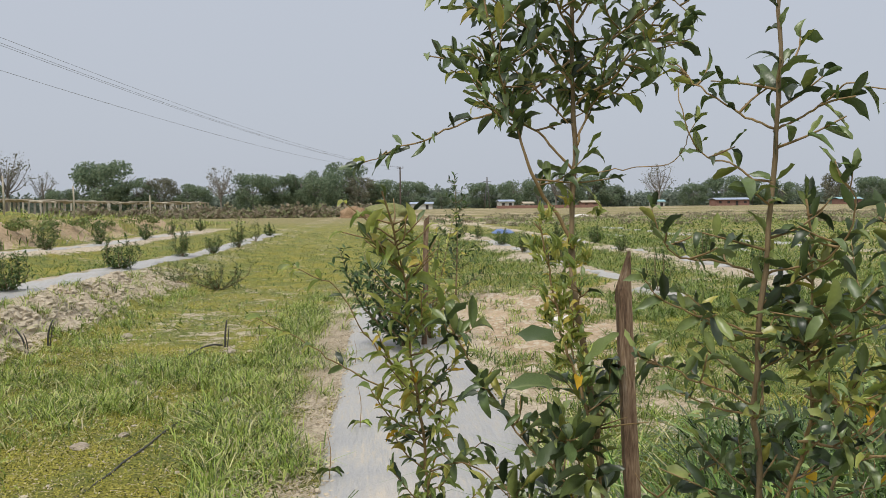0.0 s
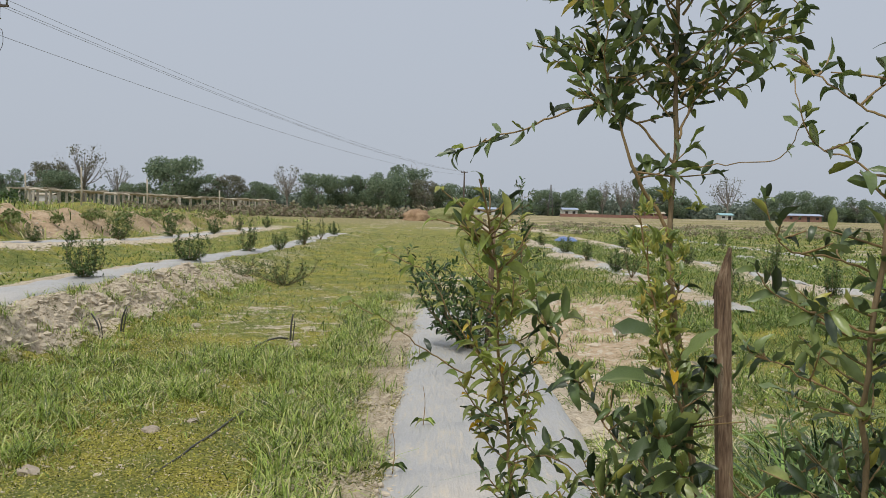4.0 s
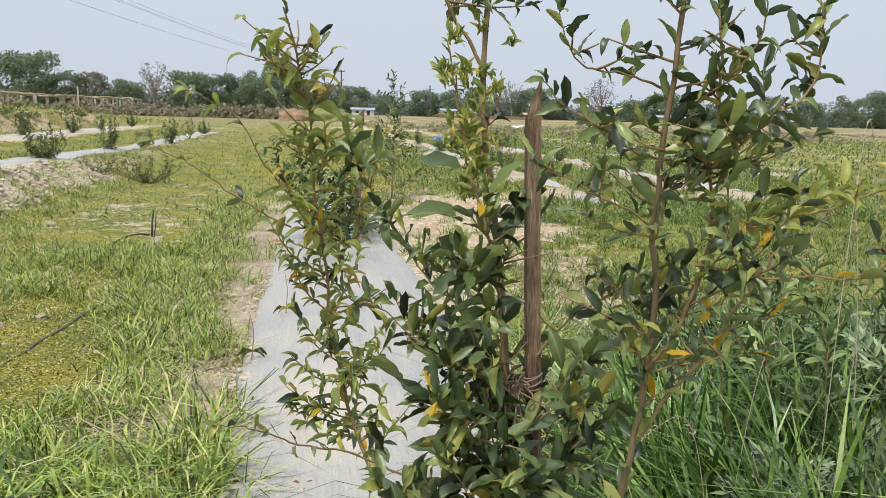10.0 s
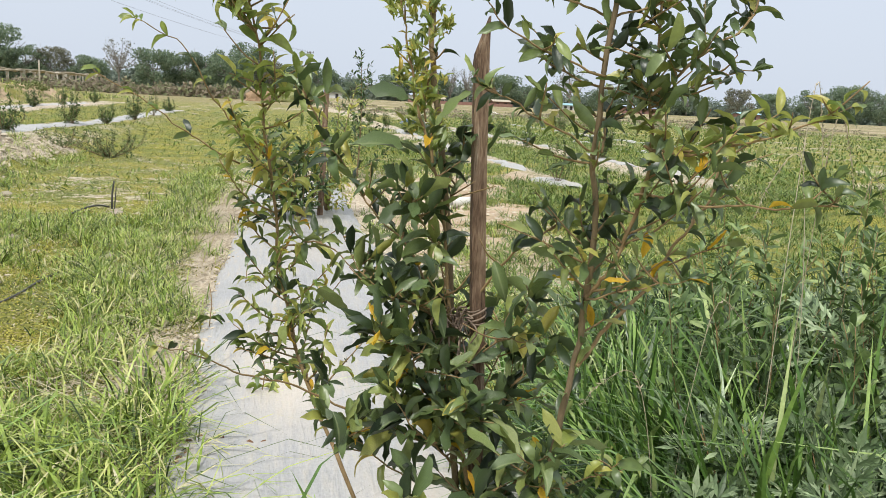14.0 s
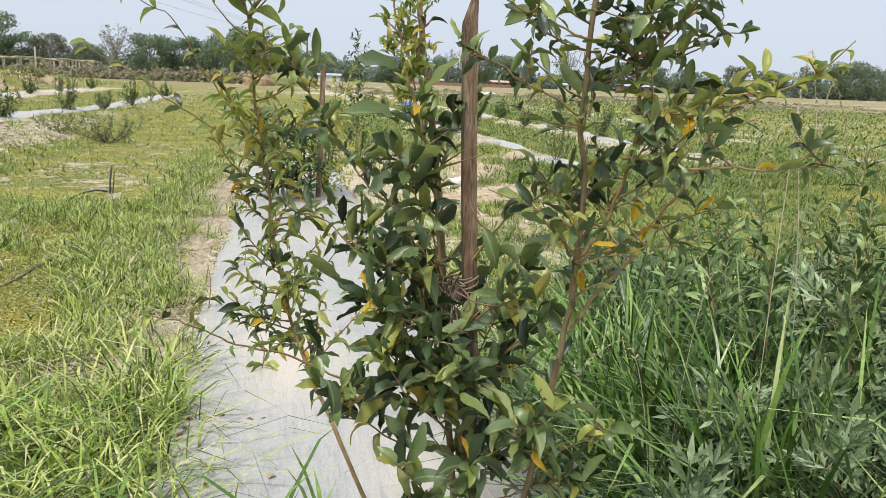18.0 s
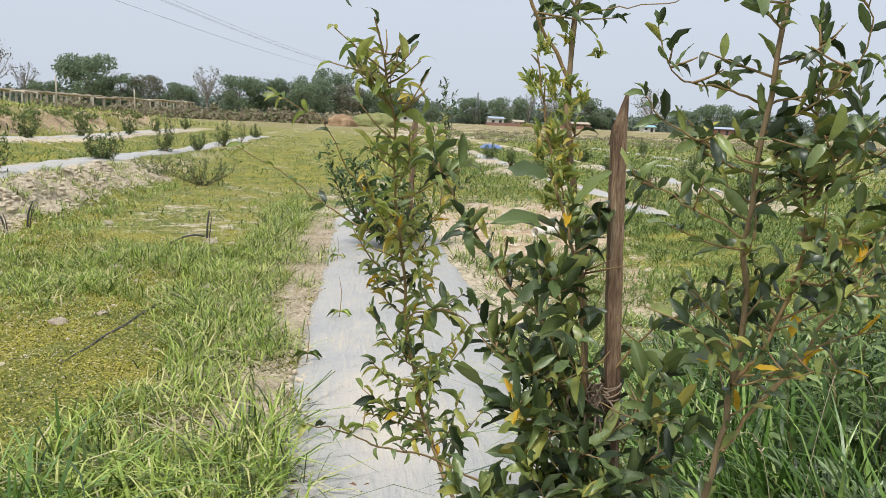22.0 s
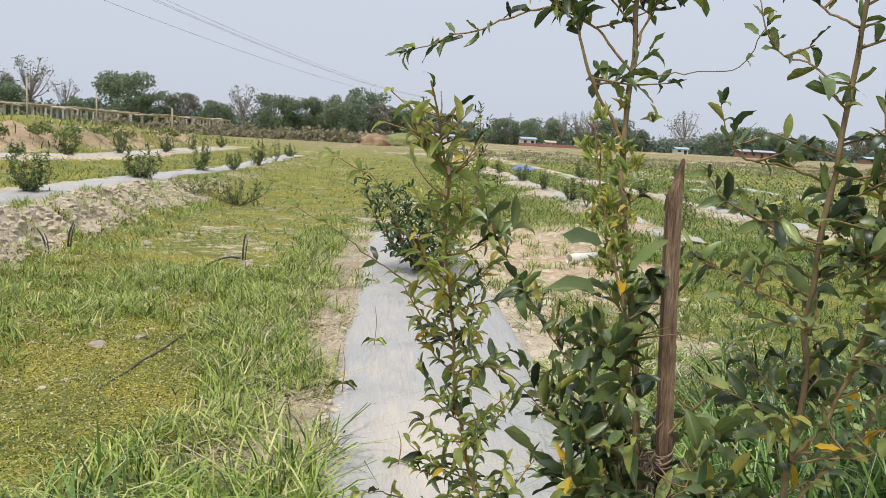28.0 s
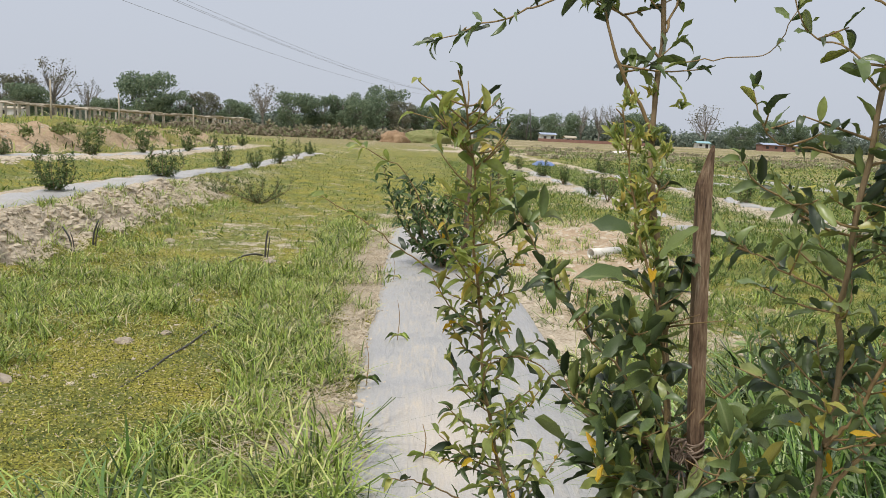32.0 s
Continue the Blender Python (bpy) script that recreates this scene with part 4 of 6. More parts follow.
bough("branch", [(0.49, 1.42, 1.58), (0.43, 1.46, 1.67), (0.36, 1.50, 1.73), (0.30, 1.50, 1.80)], 0.004, 0.0015, 8, 0.12, 0.046, 0.026, 0.25, 0)
bough("branch", [(0.50, 1.44, 1.66), (0.44, 1.40, 1.74), (0.38, 1.36, 1.82)], 0.004, 0.0015, 7, 0.12, 0.048, 0.026, 0.2, 0)
bough("branch", [(0.50, 1.44, 1.68), (0.56, 1.48, 1.76), (0.63, 1.50, 1.86)], 0.004, 0.0015, 7, 0.12, 0.048, 0.026, 0.2, 0)
bough("branch", [(0.47, 1.33, 1.17), (0.475, 1.335, 1.23), (0.485, 1.34, 1.29)], 0.0025, 0.001, 6, 0.035, 0.030, 0.016, 0.25, 1)
bough("branch", [(0.20, 1.57, 1.08), (0.13, 1.55, 1.12), (0.07, 1.52, 1.17), (-0.01, 1.50, 1.22)], 0.003, 0.001, 0, 0.05, 0.034, 0.055, 0.20, 1)
bough("branch", [(0.24, 1.56, 1.10), (0.20, 1.55, 1.14), (0.15, 1.53, 1.20), (0.11, 1.52, 1.26), (0.05, 1.50, 1.30)], 0.003, 0.001, 0, 0.05, 0.034, 0.042, 0.25, 1)
bough("branch", [(0.42, 1.38, 0.70), (0.33, 1.38, 0.75), (0.26, 1.35, 0.78), (0.19, 1.30, 0.82), (0.15, 1.25, 0.86), (0.12, 1.20, 0.88)], 0.004, 0.001, 1, 0.05, 0.034, 0.05, 0.35, 0)
bough("branch", [(0.53, 1.33, 0.77), (0.51, 1.35, 0.86), (0.47, 1.38, 0.97), (0.41, 1.40, 1.04), (0.36, 1.42, 1.11), (0.32, 1.43, 1.18), (0.30, 1.45, 1.21)], 0.004, 0.0015, 9, 0.08, 0.050, 0.030, 0.2, 0)
bough("branch", [(0.27, 1.57, 0.94), (0.34, 1.53, 0.96), (0.41, 1.49, 0.91), (0.47, 1.45, 0.90)], 0.003, 0.001, 4, 0.07, 0.045, 0.035, 0.2, 0)
bough("branch", [(0.66, 1.15, 0.96), (0.68, 1.14, 1.00), (0.70, 1.13, 1.06), (0.71, 1.11, 1.14), (0.70, 1.10, 1.22), (0.70, 1.09, 1.29), (0.69, 1.08, 1.40)], 0.006, 0.002, 13, 0.12, 0.052, 0.032, 0.3, 0)
bough("branch", [(0.66, 1.16, 0.86), (0.71, 1.18, 0.90), (0.77, 1.19, 0.95), (0.82, 1.21, 1.01), (0.86, 1.22, 1.06), (0.89, 1.24, 1.13), (0.94, 1.25, 1.17)], 0.006, 0.002, 10, 0.12, 0.050, 0.034, 0.35, 0)
bough("branch", [(0.70, 1.12, 1.10), (0.75, 1.08, 1.09), (0.84, 1.07, 1.09), (0.96, 1.05, 1.10)], 0.004, 0.0015, 7, 0.10, 0.050, 0.034, 0.2, 0)
bough("branch", [(0.70, 1.10, 1.16), (0.76, 1.08, 1.16), (0.83, 1.07, 1.18), (0.94, 1.05, 1.22)], 0.004, 0.0012, 8, 0.10, 0.050, 0.030, 0.15, 1)
bough("branch", [(0.70, 1.09, 1.22), (0.76, 1.09, 1.27), (0.82, 1.10, 1.32), (0.83, 1.10, 1.40)], 0.004, 0.0015, 7, 0.09, 0.056, 0.030, 0.2, 0)
bough("branch", [(0.64, 1.11, 1.15), (0.55, 1.07, 1.19), (0.49, 1.05, 1.22)], 0.003, 0.001, 3, 0.07, 0.042, 0.032, 0.2, 0)
bough("branch", [(0.64, 1.09, 1.24), (0.57, 1.07, 1.26), (0.51, 1.06, 1.28), (0.485, 1.05, 1.31)], 0.003, 0.001, 1, 0.08, 0.046, 0.028, 0.2, 0)
bough("branch", [(0.55, 1.34, 0.90), (0.60, 1.29, 0.99), (0.63, 1.24, 1.03), (0.67, 1.20, 1.05)], 0.004, 0.001, 6, 0.09, 0.050, 0.034, 0.2, 0)
bough("branch", [(0.65, 1.08, 1.48), (0.60, 1.09, 1.49), (0.56, 1.09, 1.52), (0.54, 1.10, 1.56)], 0.003, 0.001, 3, 0.06, 0.040, 0.030, 0.35, 0)
bough("branch", [(0.65, 1.08, 1.48), (0.69, 1.06, 1.50), (0.72, 1.04, 1.53), (0.76, 1.02, 1.52)], 0.003, 0.001, 1, 0.06, 0.048, 0.035, 0.5, 0)
bough("branch", [(0.65, 1.08, 1.42), (0.62, 1.10, 1.44), (0.58, 1.13, 1.46), (0.56, 1.15, 1.54)], 0.003, 0.001, 2, 0.06, 0.042, 0.040, 0.25, 0)
bough("branch", [(0.65, 1.10, 1.31), (0.58, 1.10, 1.33), (0.53, 1.10, 1.34), (0.51, 1.10, 1.39)], 0.003, 0.001, 3, 0.06, 0.042, 0.034, 0.25, 0)
bough("branch", [(0.65, 1.10, 1.31), (0.69, 1.07, 1.33), (0.71, 1.03, 1.37), (0.70, 1.00, 1.43)], 0.003, 0.001, 3, 0.06, 0.045, 0.036, 0.25, 0)
bough("branch", [(0.66, 1.12, 1.23), (0.60, 1.11, 1.25), (0.55, 1.10, 1.29)], 0.003, 0.001, 3, 0.07, 0.046, 0.032, 0.2, 0)
bough("branch", [(0.56, 1.33, 0.45), (0.50, 1.26, 0.58), (0.44, 1.20, 0.66)], 0.004, 0.001, 5, 0.09, 0.060, 0.034, 0.2, 0)
bough("branch", [(0.56, 1.33, 0.55), (0.60, 1.24, 0.66), (0.62, 1.18, 0.72)], 0.004, 0.001, 5, 0.09, 0.060, 0.034, 0.2, 0)
bough("branch", [(0.54, 1.33, 0.65), (0.48, 1.27, 0.72), (0.42, 1.24, 0.80)], 0.004, 0.001, 6, 0.08, 0.062, 0.034, 0.2, 0)
bough("branch", [(0.63, 1.24, 0.62), (0.70, 1.22, 0.66), (0.78, 1.20, 0.70)], 0.003, 0.001, 4, 0.08, 0.042, 0.032, 0.2, 1)
bough("branch", [(0.55, 1.33, 0.70), (0.53, 1.25, 0.76), (0.52, 1.20, 0.80)], 0.003, 0.001, 5, 0.08, 0.058, 0.034, 0.2, 0)
bough("branch", [(0.55, 1.33, 0.60), (0.55, 1.24, 0.64), (0.54, 1.18, 0.66)], 0.003, 0.001, 5, 0.08, 0.058, 0.034, 0.2, 0)
bough("branch", [(0.60, 1.28, 0.55), (0.66, 1.24, 0.60), (0.70, 1.21, 0.62)], 0.003, 0.001, 5, 0.08, 0.052, 0.034, 0.2, 0)
bough("branch", [(0.66, 1.15, 0.95), (0.70, 1.10, 0.98), (0.76, 1.07, 1.00)], 0.003, 0.001, 5, 0.08, 0.050, 0.034, 0.2, 0)
bough("branch", [(0.65, 1.10, 1.15), (0.68, 1.16, 1.20), (0.72, 1.20, 1.26)], 0.003, 0.001, 6, 0.08, 0.050, 0.034, 0.2, 0)
bough("branch", [(0.70, 1.10, 1.20), (0.77, 1.12, 1.24), (0.86, 1.14, 1.26)], 0.003, 0.001, 7, 0.08, 0.050, 0.034, 0.2, 0)
bough("branch", [(0.54, 1.33, 0.80), (0.58, 1.27, 0.86), (0.61, 1.22, 0.88)], 0.003, 0.001, 4, 0.08, 0.056, 0.032, 0.2, 0)
bough("branch", [(0.53, 1.34, 0.85), (0.47, 1.30, 0.90), (0.42, 1.27, 0.93)], 0.003, 0.001, 5, 0.07, 0.056, 0.032, 0.2, 0)
bough("branch", [(0.54, 1.33, 0.70), (0.48, 1.29, 0.80), (0.44, 1.27, 0.88)], 0.003, 0.001, 7, 0.09, 0.064, 0.032, 0.15, 0)
bough("branch", [(0.52, 1.34, 0.95), (0.47, 1.31, 1.02), (0.44, 1.29, 1.08)], 0.003, 0.001, 6, 0.07, 0.066, 0.034, 0.15, 0)
bough("branch", [(0.53, 1.33, 0.85), (0.50, 1.28, 0.92), (0.485, 1.25, 0.98)], 0.003, 0.001, 6, 0.08, 0.062, 0.034, 0.15, 0)
bough("branch", [(0.47, 1.38, 0.60), (0.40, 1.33, 0.68), (0.34, 1.30, 0.74)], 0.003, 0.001, 6, 0.09, 0.060, 0.034, 0.15, 0)
bough("branch", [(0.51, 1.34, 1.05), (0.53, 1.38, 1.10), (0.57, 1.40, 1.16)], 0.003, 0.001, 5, 0.07, 0.058, 0.036, 0.15, 0)
bough("branch", [(0.53, 1.34, 0.78), (0.46, 1.36, 0.88), (0.40, 1.38, 0.93), (0.36, 1.40, 1.00)], 0.003, 0.001, 8, 0.09, 0.054, 0.032, 0.15, 0)
bough("branch", [(0.56, 1.35, 0.70), (0.62, 1.38, 0.82), (0.66, 1.36, 0.92)], 0.003, 0.001, 6, 0.10, 0.062, 0.034, 0.15, 0)
bough("branch", [(0.56, 1.35, 0.62), (0.60, 1.33, 0.74), (0.66, 1.28, 0.84)], 0.003, 0.001, 6, 0.10, 0.062, 0.034, 0.15, 0)
bough("branch", [(0.54, 1.36, 0.75), (0.50, 1.40, 0.86), (0.45, 1.42, 0.95)], 0.003, 0.001, 6, 0.09, 0.060, 0.034, 0.15, 0)
bough("branch", [(0.53, 1.33, 0.72), (0.46, 1.29, 0.82), (0.40, 1.27, 0.88)], 0.003, 0.001, 6, 0.09, 0.060, 0.034, 0.15, 0)
bough("branch", [(0.50, 1.43, 1.60), (0.56, 1.40, 1.66), (0.62, 1.38, 1.70), (0.66, 1.37, 1.68)], 0.003, 0.001, 6, 0.10, 0.046, 0.026, 0.2, 0)
bough("branch", [(0.49, 1.43, 1.52), (0.42, 1.47, 1.60), (0.34, 1.50, 1.64)], 0.003, 0.001, 6, 0.10, 0.046, 0.026, 0.2, 0)
bough("branch", [(0.50, 1.43, 1.50), (0.55, 1.47, 1.58), (0.57, 1.52, 1.66)], 0.003, 0.001, 6, 0.10, 0.046, 0.026, 0.2, 0)


# foot and tip of the largest leaves
SHOWY = [(0.446, 1.32, 1.124, 0.377, 1.29, 1.168), (0.451, 1.32, 1.198, 0.388, 1.30, 1.230), (0.479, 1.30, 1.167, 0.515, 1.27, 1.223), (0.482, 1.31, 1.043, 0.411, 1.27, 1.065),
         (0.430, 1.30, 1.123, 0.475, 1.28, 1.079), (0.367, 1.33, 0.892, 0.313, 1.30, 0.918), (0.394, 1.30, 0.853, 0.378, 1.28, 0.917), (0.343, 1.30, 0.790, 0.291, 1.27, 0.850),
         (0.347, 1.28, 0.759, 0.369, 1.24, 0.718), (0.449, 1.27, 0.747, 0.395, 1.22, 0.731), (0.504, 1.26, 0.837, 0.555, 1.22, 0.834), (0.566, 1.25, 0.759, 0.599, 1.22, 0.702),
         (0.567, 1.27, 0.982, 0.577, 1.22, 0.934), (0.562, 1.34, 1.129, 0.592, 1.32, 1.164), (0.674, 1.20, 0.981, 0.590, 1.15, 0.986), (0.423, 1.25, 0.686, 0.464, 1.22, 0.715)]


def habit(name, ctrl, is_young):
    """Leaf size, spacing, twig count, leaf breadth and twig rise of a limb."""
    end = ctrl[-1]
    if name == "stem" and is_young == 1:
        return 0.98, 0.8, 2.7, 0.26, 0.4
    if is_young == 2:
        return 0.85, 1.0, 0.8, 0.30, 0.9
    if np.mean([c[2] for c in ctrl[1:]]) < 0.92:
        return 0.84, 1.0, 1.5, 0.31, 0.35
    if end[1] < 1.27 and np.mean([c[2] for c in ctrl]) < 1.08 and name == "branch":
        return 0.62, 1.1, 0.8, 0.34, 0.4
    if end[1] < 1.27:
        return 0.62, 0.95, 1.4, 0.34, 0.4
    if end[2] > 1.5:
        return 0.70, 1.0, 1.35, 0.35, 0.2
    return 0.82, 1.0, 1.65, 0.30, 0.5


def sprouts(rng):
    """Tight upright rosettes of new leaves on the middle stems."""
    out = []
    for _ in range(48):
        z = rng.uniform(1.13, 1.40)
        u = (z - 1.13) / 0.27
        c = np.array([0.478 - 0.055 * u, 1.335, z]) if rng.random() < 0.6 else np.array([0.495, 1.37 + 0.05 * u, z])
        c = c + np.array([rng.normal(0, 0.014), rng.normal(0, 0.012), 0])
        for _ in range(rng.integers(6, 11)):
            d = np.array([rng.normal(0, 0.6), rng.normal(0, 0.6), 1.0])
            L = rng.uniform(0.012, 0.030)
            out.append((c + rng.normal(0, 0.004, 3), frame_of(d, np.array([rng.normal(), -1.0, 0.4])), L, L * 0.24))
    return out


def build_shrub():
    rng = np.random.default_rng(7)
    root = tagged(new("shrub"), "multi-stemmed young shrub with green and some yellow leaves, staked", "shrub")
    root.location = (0.555, 1.34, 0.02)
    base = np.array(root.location)
    green, young, yellow, all_twigs, small_green = [], [], [], [], []
    owner, keep_alive = {}, []
    for name, ctrl, r0, r1, count, tl, leaf, step, lo, is_young in BOUGHS:
        size, close, many, ratio, rise = habit(name, ctrl, is_young)
        leaf, step, count = leaf * size, step * close, int(count * many)
        tl = tl * (1.35 if ctrl[-1][2] > 1.5 and ctrl[-1][1] > 1.27 else 1.0 if name == "stem" and is_young == 1 else 1.0)
        r0, r1 = r0 * 0.52, r1 * 0.7
        pts = curve_points(ctrl, max(10, len(ctrl) * 5)) - base
        sway = np.cumsum(rng.normal(0, 0.0019, pts.shape), axis=0)
        pts = pts + sway - np.linspace(0, 1, len(pts))[:, None] * sway[-1]
        v, f = tube(pts, r0, r1, 7, 0.10, rng)
        limb = part(name, mesh_of(name, v, f, M_BARK if r0 > 0.005 else M_TWIG), root)
        spots = leaf_spots(pts, rng, step, leaf, lo, 1.0, ratio=ratio)
        twig_pieces = []
        for tw in twigs(pts, rng, count, tl, max(lo - 0.1, 0.1), 0.98, rise):
            twig_pieces.append(tube(tw, 0.0017, 0.0008, 4))
            spots += leaf_spots(tw, rng, step * 0.72, leaf, 0.2, 1.0, ratio=ratio, droop=0.35)
        all_twigs += twig_pieces
        keep_alive.append(spots)
        # a tuft of leaves at the end of every limb
        end_dir = pts[-1] - pts[-3]
        for _ in range(3):
            d = end_dir / np.linalg.norm(end_dir) + rng.normal(0, 0.35, 3)
            spots.append((pts[-1], frame_of(d, np.array([0.2, -0.6, 1.0])), leaf * rng.uniform(0.6, 1.0), leaf * 0.3))
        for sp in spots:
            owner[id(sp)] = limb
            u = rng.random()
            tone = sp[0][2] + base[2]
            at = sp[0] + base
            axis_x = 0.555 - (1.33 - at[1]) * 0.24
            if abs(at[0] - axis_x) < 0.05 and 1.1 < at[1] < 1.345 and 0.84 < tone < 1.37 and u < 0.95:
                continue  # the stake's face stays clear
            if u < 0.022 and 0.6 < tone < 1.16:
                yellow.append((sp[0], sp[1], min(sp[2], 0.038), min(sp[3], 0.014)))
            elif is_young == 1 and tone > 1.24 and at[0] > 0.12 and at[1] > 1.27 and u < 0.80:
                if u < 0.18:
                    young.append((sp[0], sp[1], sp[2] * 1.25, sp[3] * 1.7))
            elif is_young == 1 and tone < 1.0 and u < 0.10:
                green.append((sp[0], sp[1], sp[2] * 1.5, sp[3] * 2.2))
            elif is_young == 1 and tone < 1.05 and u > 0.62:
                small_green.append(sp)
            elif is_young == 2 and tone > 1.17:
                young.append((sp[0], sp[1], sp[2] * 0.42, sp[3] * 0.35))
            elif is_young and (u < 0.86 or is_young == 2) and (is_young == 1 or tone > 1.17):
                young.append(sp)
            elif u > 0.97:
                young.append(sp)
            else:
                green.append(sp)
    v, f = merge(all_twigs)
    tagged(part("twig_mass", mesh_of("twig_mass", v, f, M_TWIG), root, "thin leafy twigs"), kind="stuff")
    for x, y, z, x2, y2, z2 in SHOWY:
        d = np.array([x2 - x, y2 - y, z2 - z])
        L = float(np.linalg.norm(d)) * 1.05
        up = np.array([rng.normal(0, 0.3), rng.uniform(-0.7, 0.1), 0.9])
        green.append((np.array([x, y, z]) - base, frame_of(d, up), L * 0.92, L * 0.29))
    young += [(p - base, fr, L, W) for p, fr, L, W in sprouts(rng)]
    # the foremost leaves one by one
    green.sort(key=lambda s: s[0][1])
    order = sorted(green, key=lambda s: -s[2])
    single = order[:250]
    ids = {id(s) for s in single}
    rest = [s for s in green if id(s) not in ids]
    shared = [with_rib(mesh_of("leaf", t[0], t[1], M_LEAF), t) for t in LEAVES]
    for k, (p, axes, L, W) in enumerate(single):
        ob = part("leaf", shared[k % len(shared)], owner.get(id(single[k]), root))
        m = Matrix(axes.tolist()).to_4x4()
        m.translation = Vector(p.tolist())
        ob.matrix_basis = m @ Matrix.Diagonal((W, L, L, 1))
    y_mesh = [mesh_of("leaf", t[0], t[1], M_LEAF_YELLOW) for t in LEAVES[1:4]]
    for k, (p, axes, L, W) in enumerate(yellow):
        ob = part("leaf", y_mesh[k % 3], owner.get(id(yellow[k]), root), "yellowed leaf")
        m = Matrix(axes.tolist()).to_4x4()
        m.translation = Vector(p.tolist())
        ob.matrix_basis = m @ Matrix.Diagonal((W, L, L, 1))
    for nm, group_spots, mat, lab, shapes in (("foliage", rest, M_LEAF, "small dark green leaves", LEAVES), ("young_foliage", young, M_LEAF_YOUNG, "small yellow-green young leaves", FINE),
                                              ("fine_foliage", small_green, M_LEAF, "narrow curled green leaves", FINE)):
        pieces = [scatter(t, group_spots[k::len(shapes)]) for k, t in enumerate(shapes)]
        V = np.concatenate([p[0] for p in pieces])
        F, o = [], 0
        for v, f in pieces:
            F.extend([tuple(i + o for i in q) for q in f])
            o += len(v)
        tagged(part(nm, with_rib(mesh_of(nm, V, F, mat), LEAVES[0]), root, lab), kind="stuff")


build_shrub()


def build_stake(name, foot, top, width, thick, label, seed, cut=0.075, bow=0.0):
    """A split, roughly squared stake whose top is cut on the slant."""
    rng = np.random.default_rng(seed)
    foot, top = np.array(foot, float), np.array(top, float)
    V, F = [], []
    n = 26
    for i in range(n + 1):
        u = i / n
        c = (top - foot) * u
        c = c + np.array([0.0025 * math.sin(u * 9 + seed) - bow * math.sin(math.pi * min(1.0, u * 0.62)), 0.002 * math.sin(u * 6), 0])
        c = c + np.array([bow * u * math.sin(math.pi * 0.62), 0, 0])
        w = width * (0.5 + 0.03 * rng.uniform(-1, 1)) * (1.04 - 0.1 * u)
        t = thick * (0.5 + 0.04 * rng.uniform(-1, 1))
        ring = [(-w, -t), (-w * 0.3, -t * 1.12), (w * 0.4, -t * 1.08), (w, -t * 0.85), (w, t), (-w, t)]
        for a, b in ring:
            drop = 0.0
            if i == n:
                drop = cut * (0.5 - 0.5 * a / (width * 0.47))
            V.append((c[0] + a, c[1] + b, c[2] - drop))
    for i in range(n):
        for k in range(6):
            k2 = (k + 1) % 6
            F.append((i * 6 + k, i * 6 + k2, (i + 1) * 6 + k2, (i + 1) * 6 + k))
    F.append(tuple(range(6))[::-1])
    F.append(tuple(n * 6 + k for k in range(6)))
    root = tagged(new(name), label, "stake", group="plant stakes")
    root.location = foot
    part("post", mesh_of("post", V, F, M_STAKE, smooth=False), root)
    return root


stake_main = build_stake("plant_stake", (0.586, 1.27, -0.1), (0.552, 1.356, 1.325), 0.0215, 0.016, "weathered split-wood stake with a slanting cut top", 3, bow=0.004)
build_stake("plant_stake", (0.66, 8.2, -0.1), (0.70, 8.22, 1.30), 0.05, 0.03, "brown wooden stake beside a low shrub", 4)


def twine_knot():
    """A shaggy knot between stem and stake, with turns round both and loose ends hanging."""
    rng = np.random.default_rng(12)
    pieces = []
    c = np.array([0.556, 1.328, 0.895])
    for k in range(3):
        ring = [c + np.array([0.040 * math.cos(a) - 0.022, 0.024 * math.sin(a), 0.006 * k - 0.012 + 0.005 * math.sin(a * 2 + k)]) for a in np.linspace(0, 6.283, 22)]
        pieces.append(tube(np.array(ring), 0.0017, 0.0017, 5))
    for k in range(26):
        s = c + np.array([-0.034 + rng.uniform(-0.022, 0.022), -0.024, rng.uniform(-0.012, 0.012)])
        e = s + np.array([rng.uniform(-0.022, 0.022), rng.uniform(-0.02, 0.0), rng.uniform(-0.045, 0.012) if k < 20 else -0.11])
        pieces.append(tube(curve_points([s, (s + e) / 2 + rng.normal(0, 0.009, 3) + np.array([0, -0.008, 0.006]), e], 7), 0.0016, 0.0010, 4))
    v, f = merge(pieces)
    v = [p - np.array(stake_main.location) for p in v]
    part("twine", mesh_of("twine", v, f, M_TWINE), stake_main, "brown twine knotted round the stake")


twine_knot()


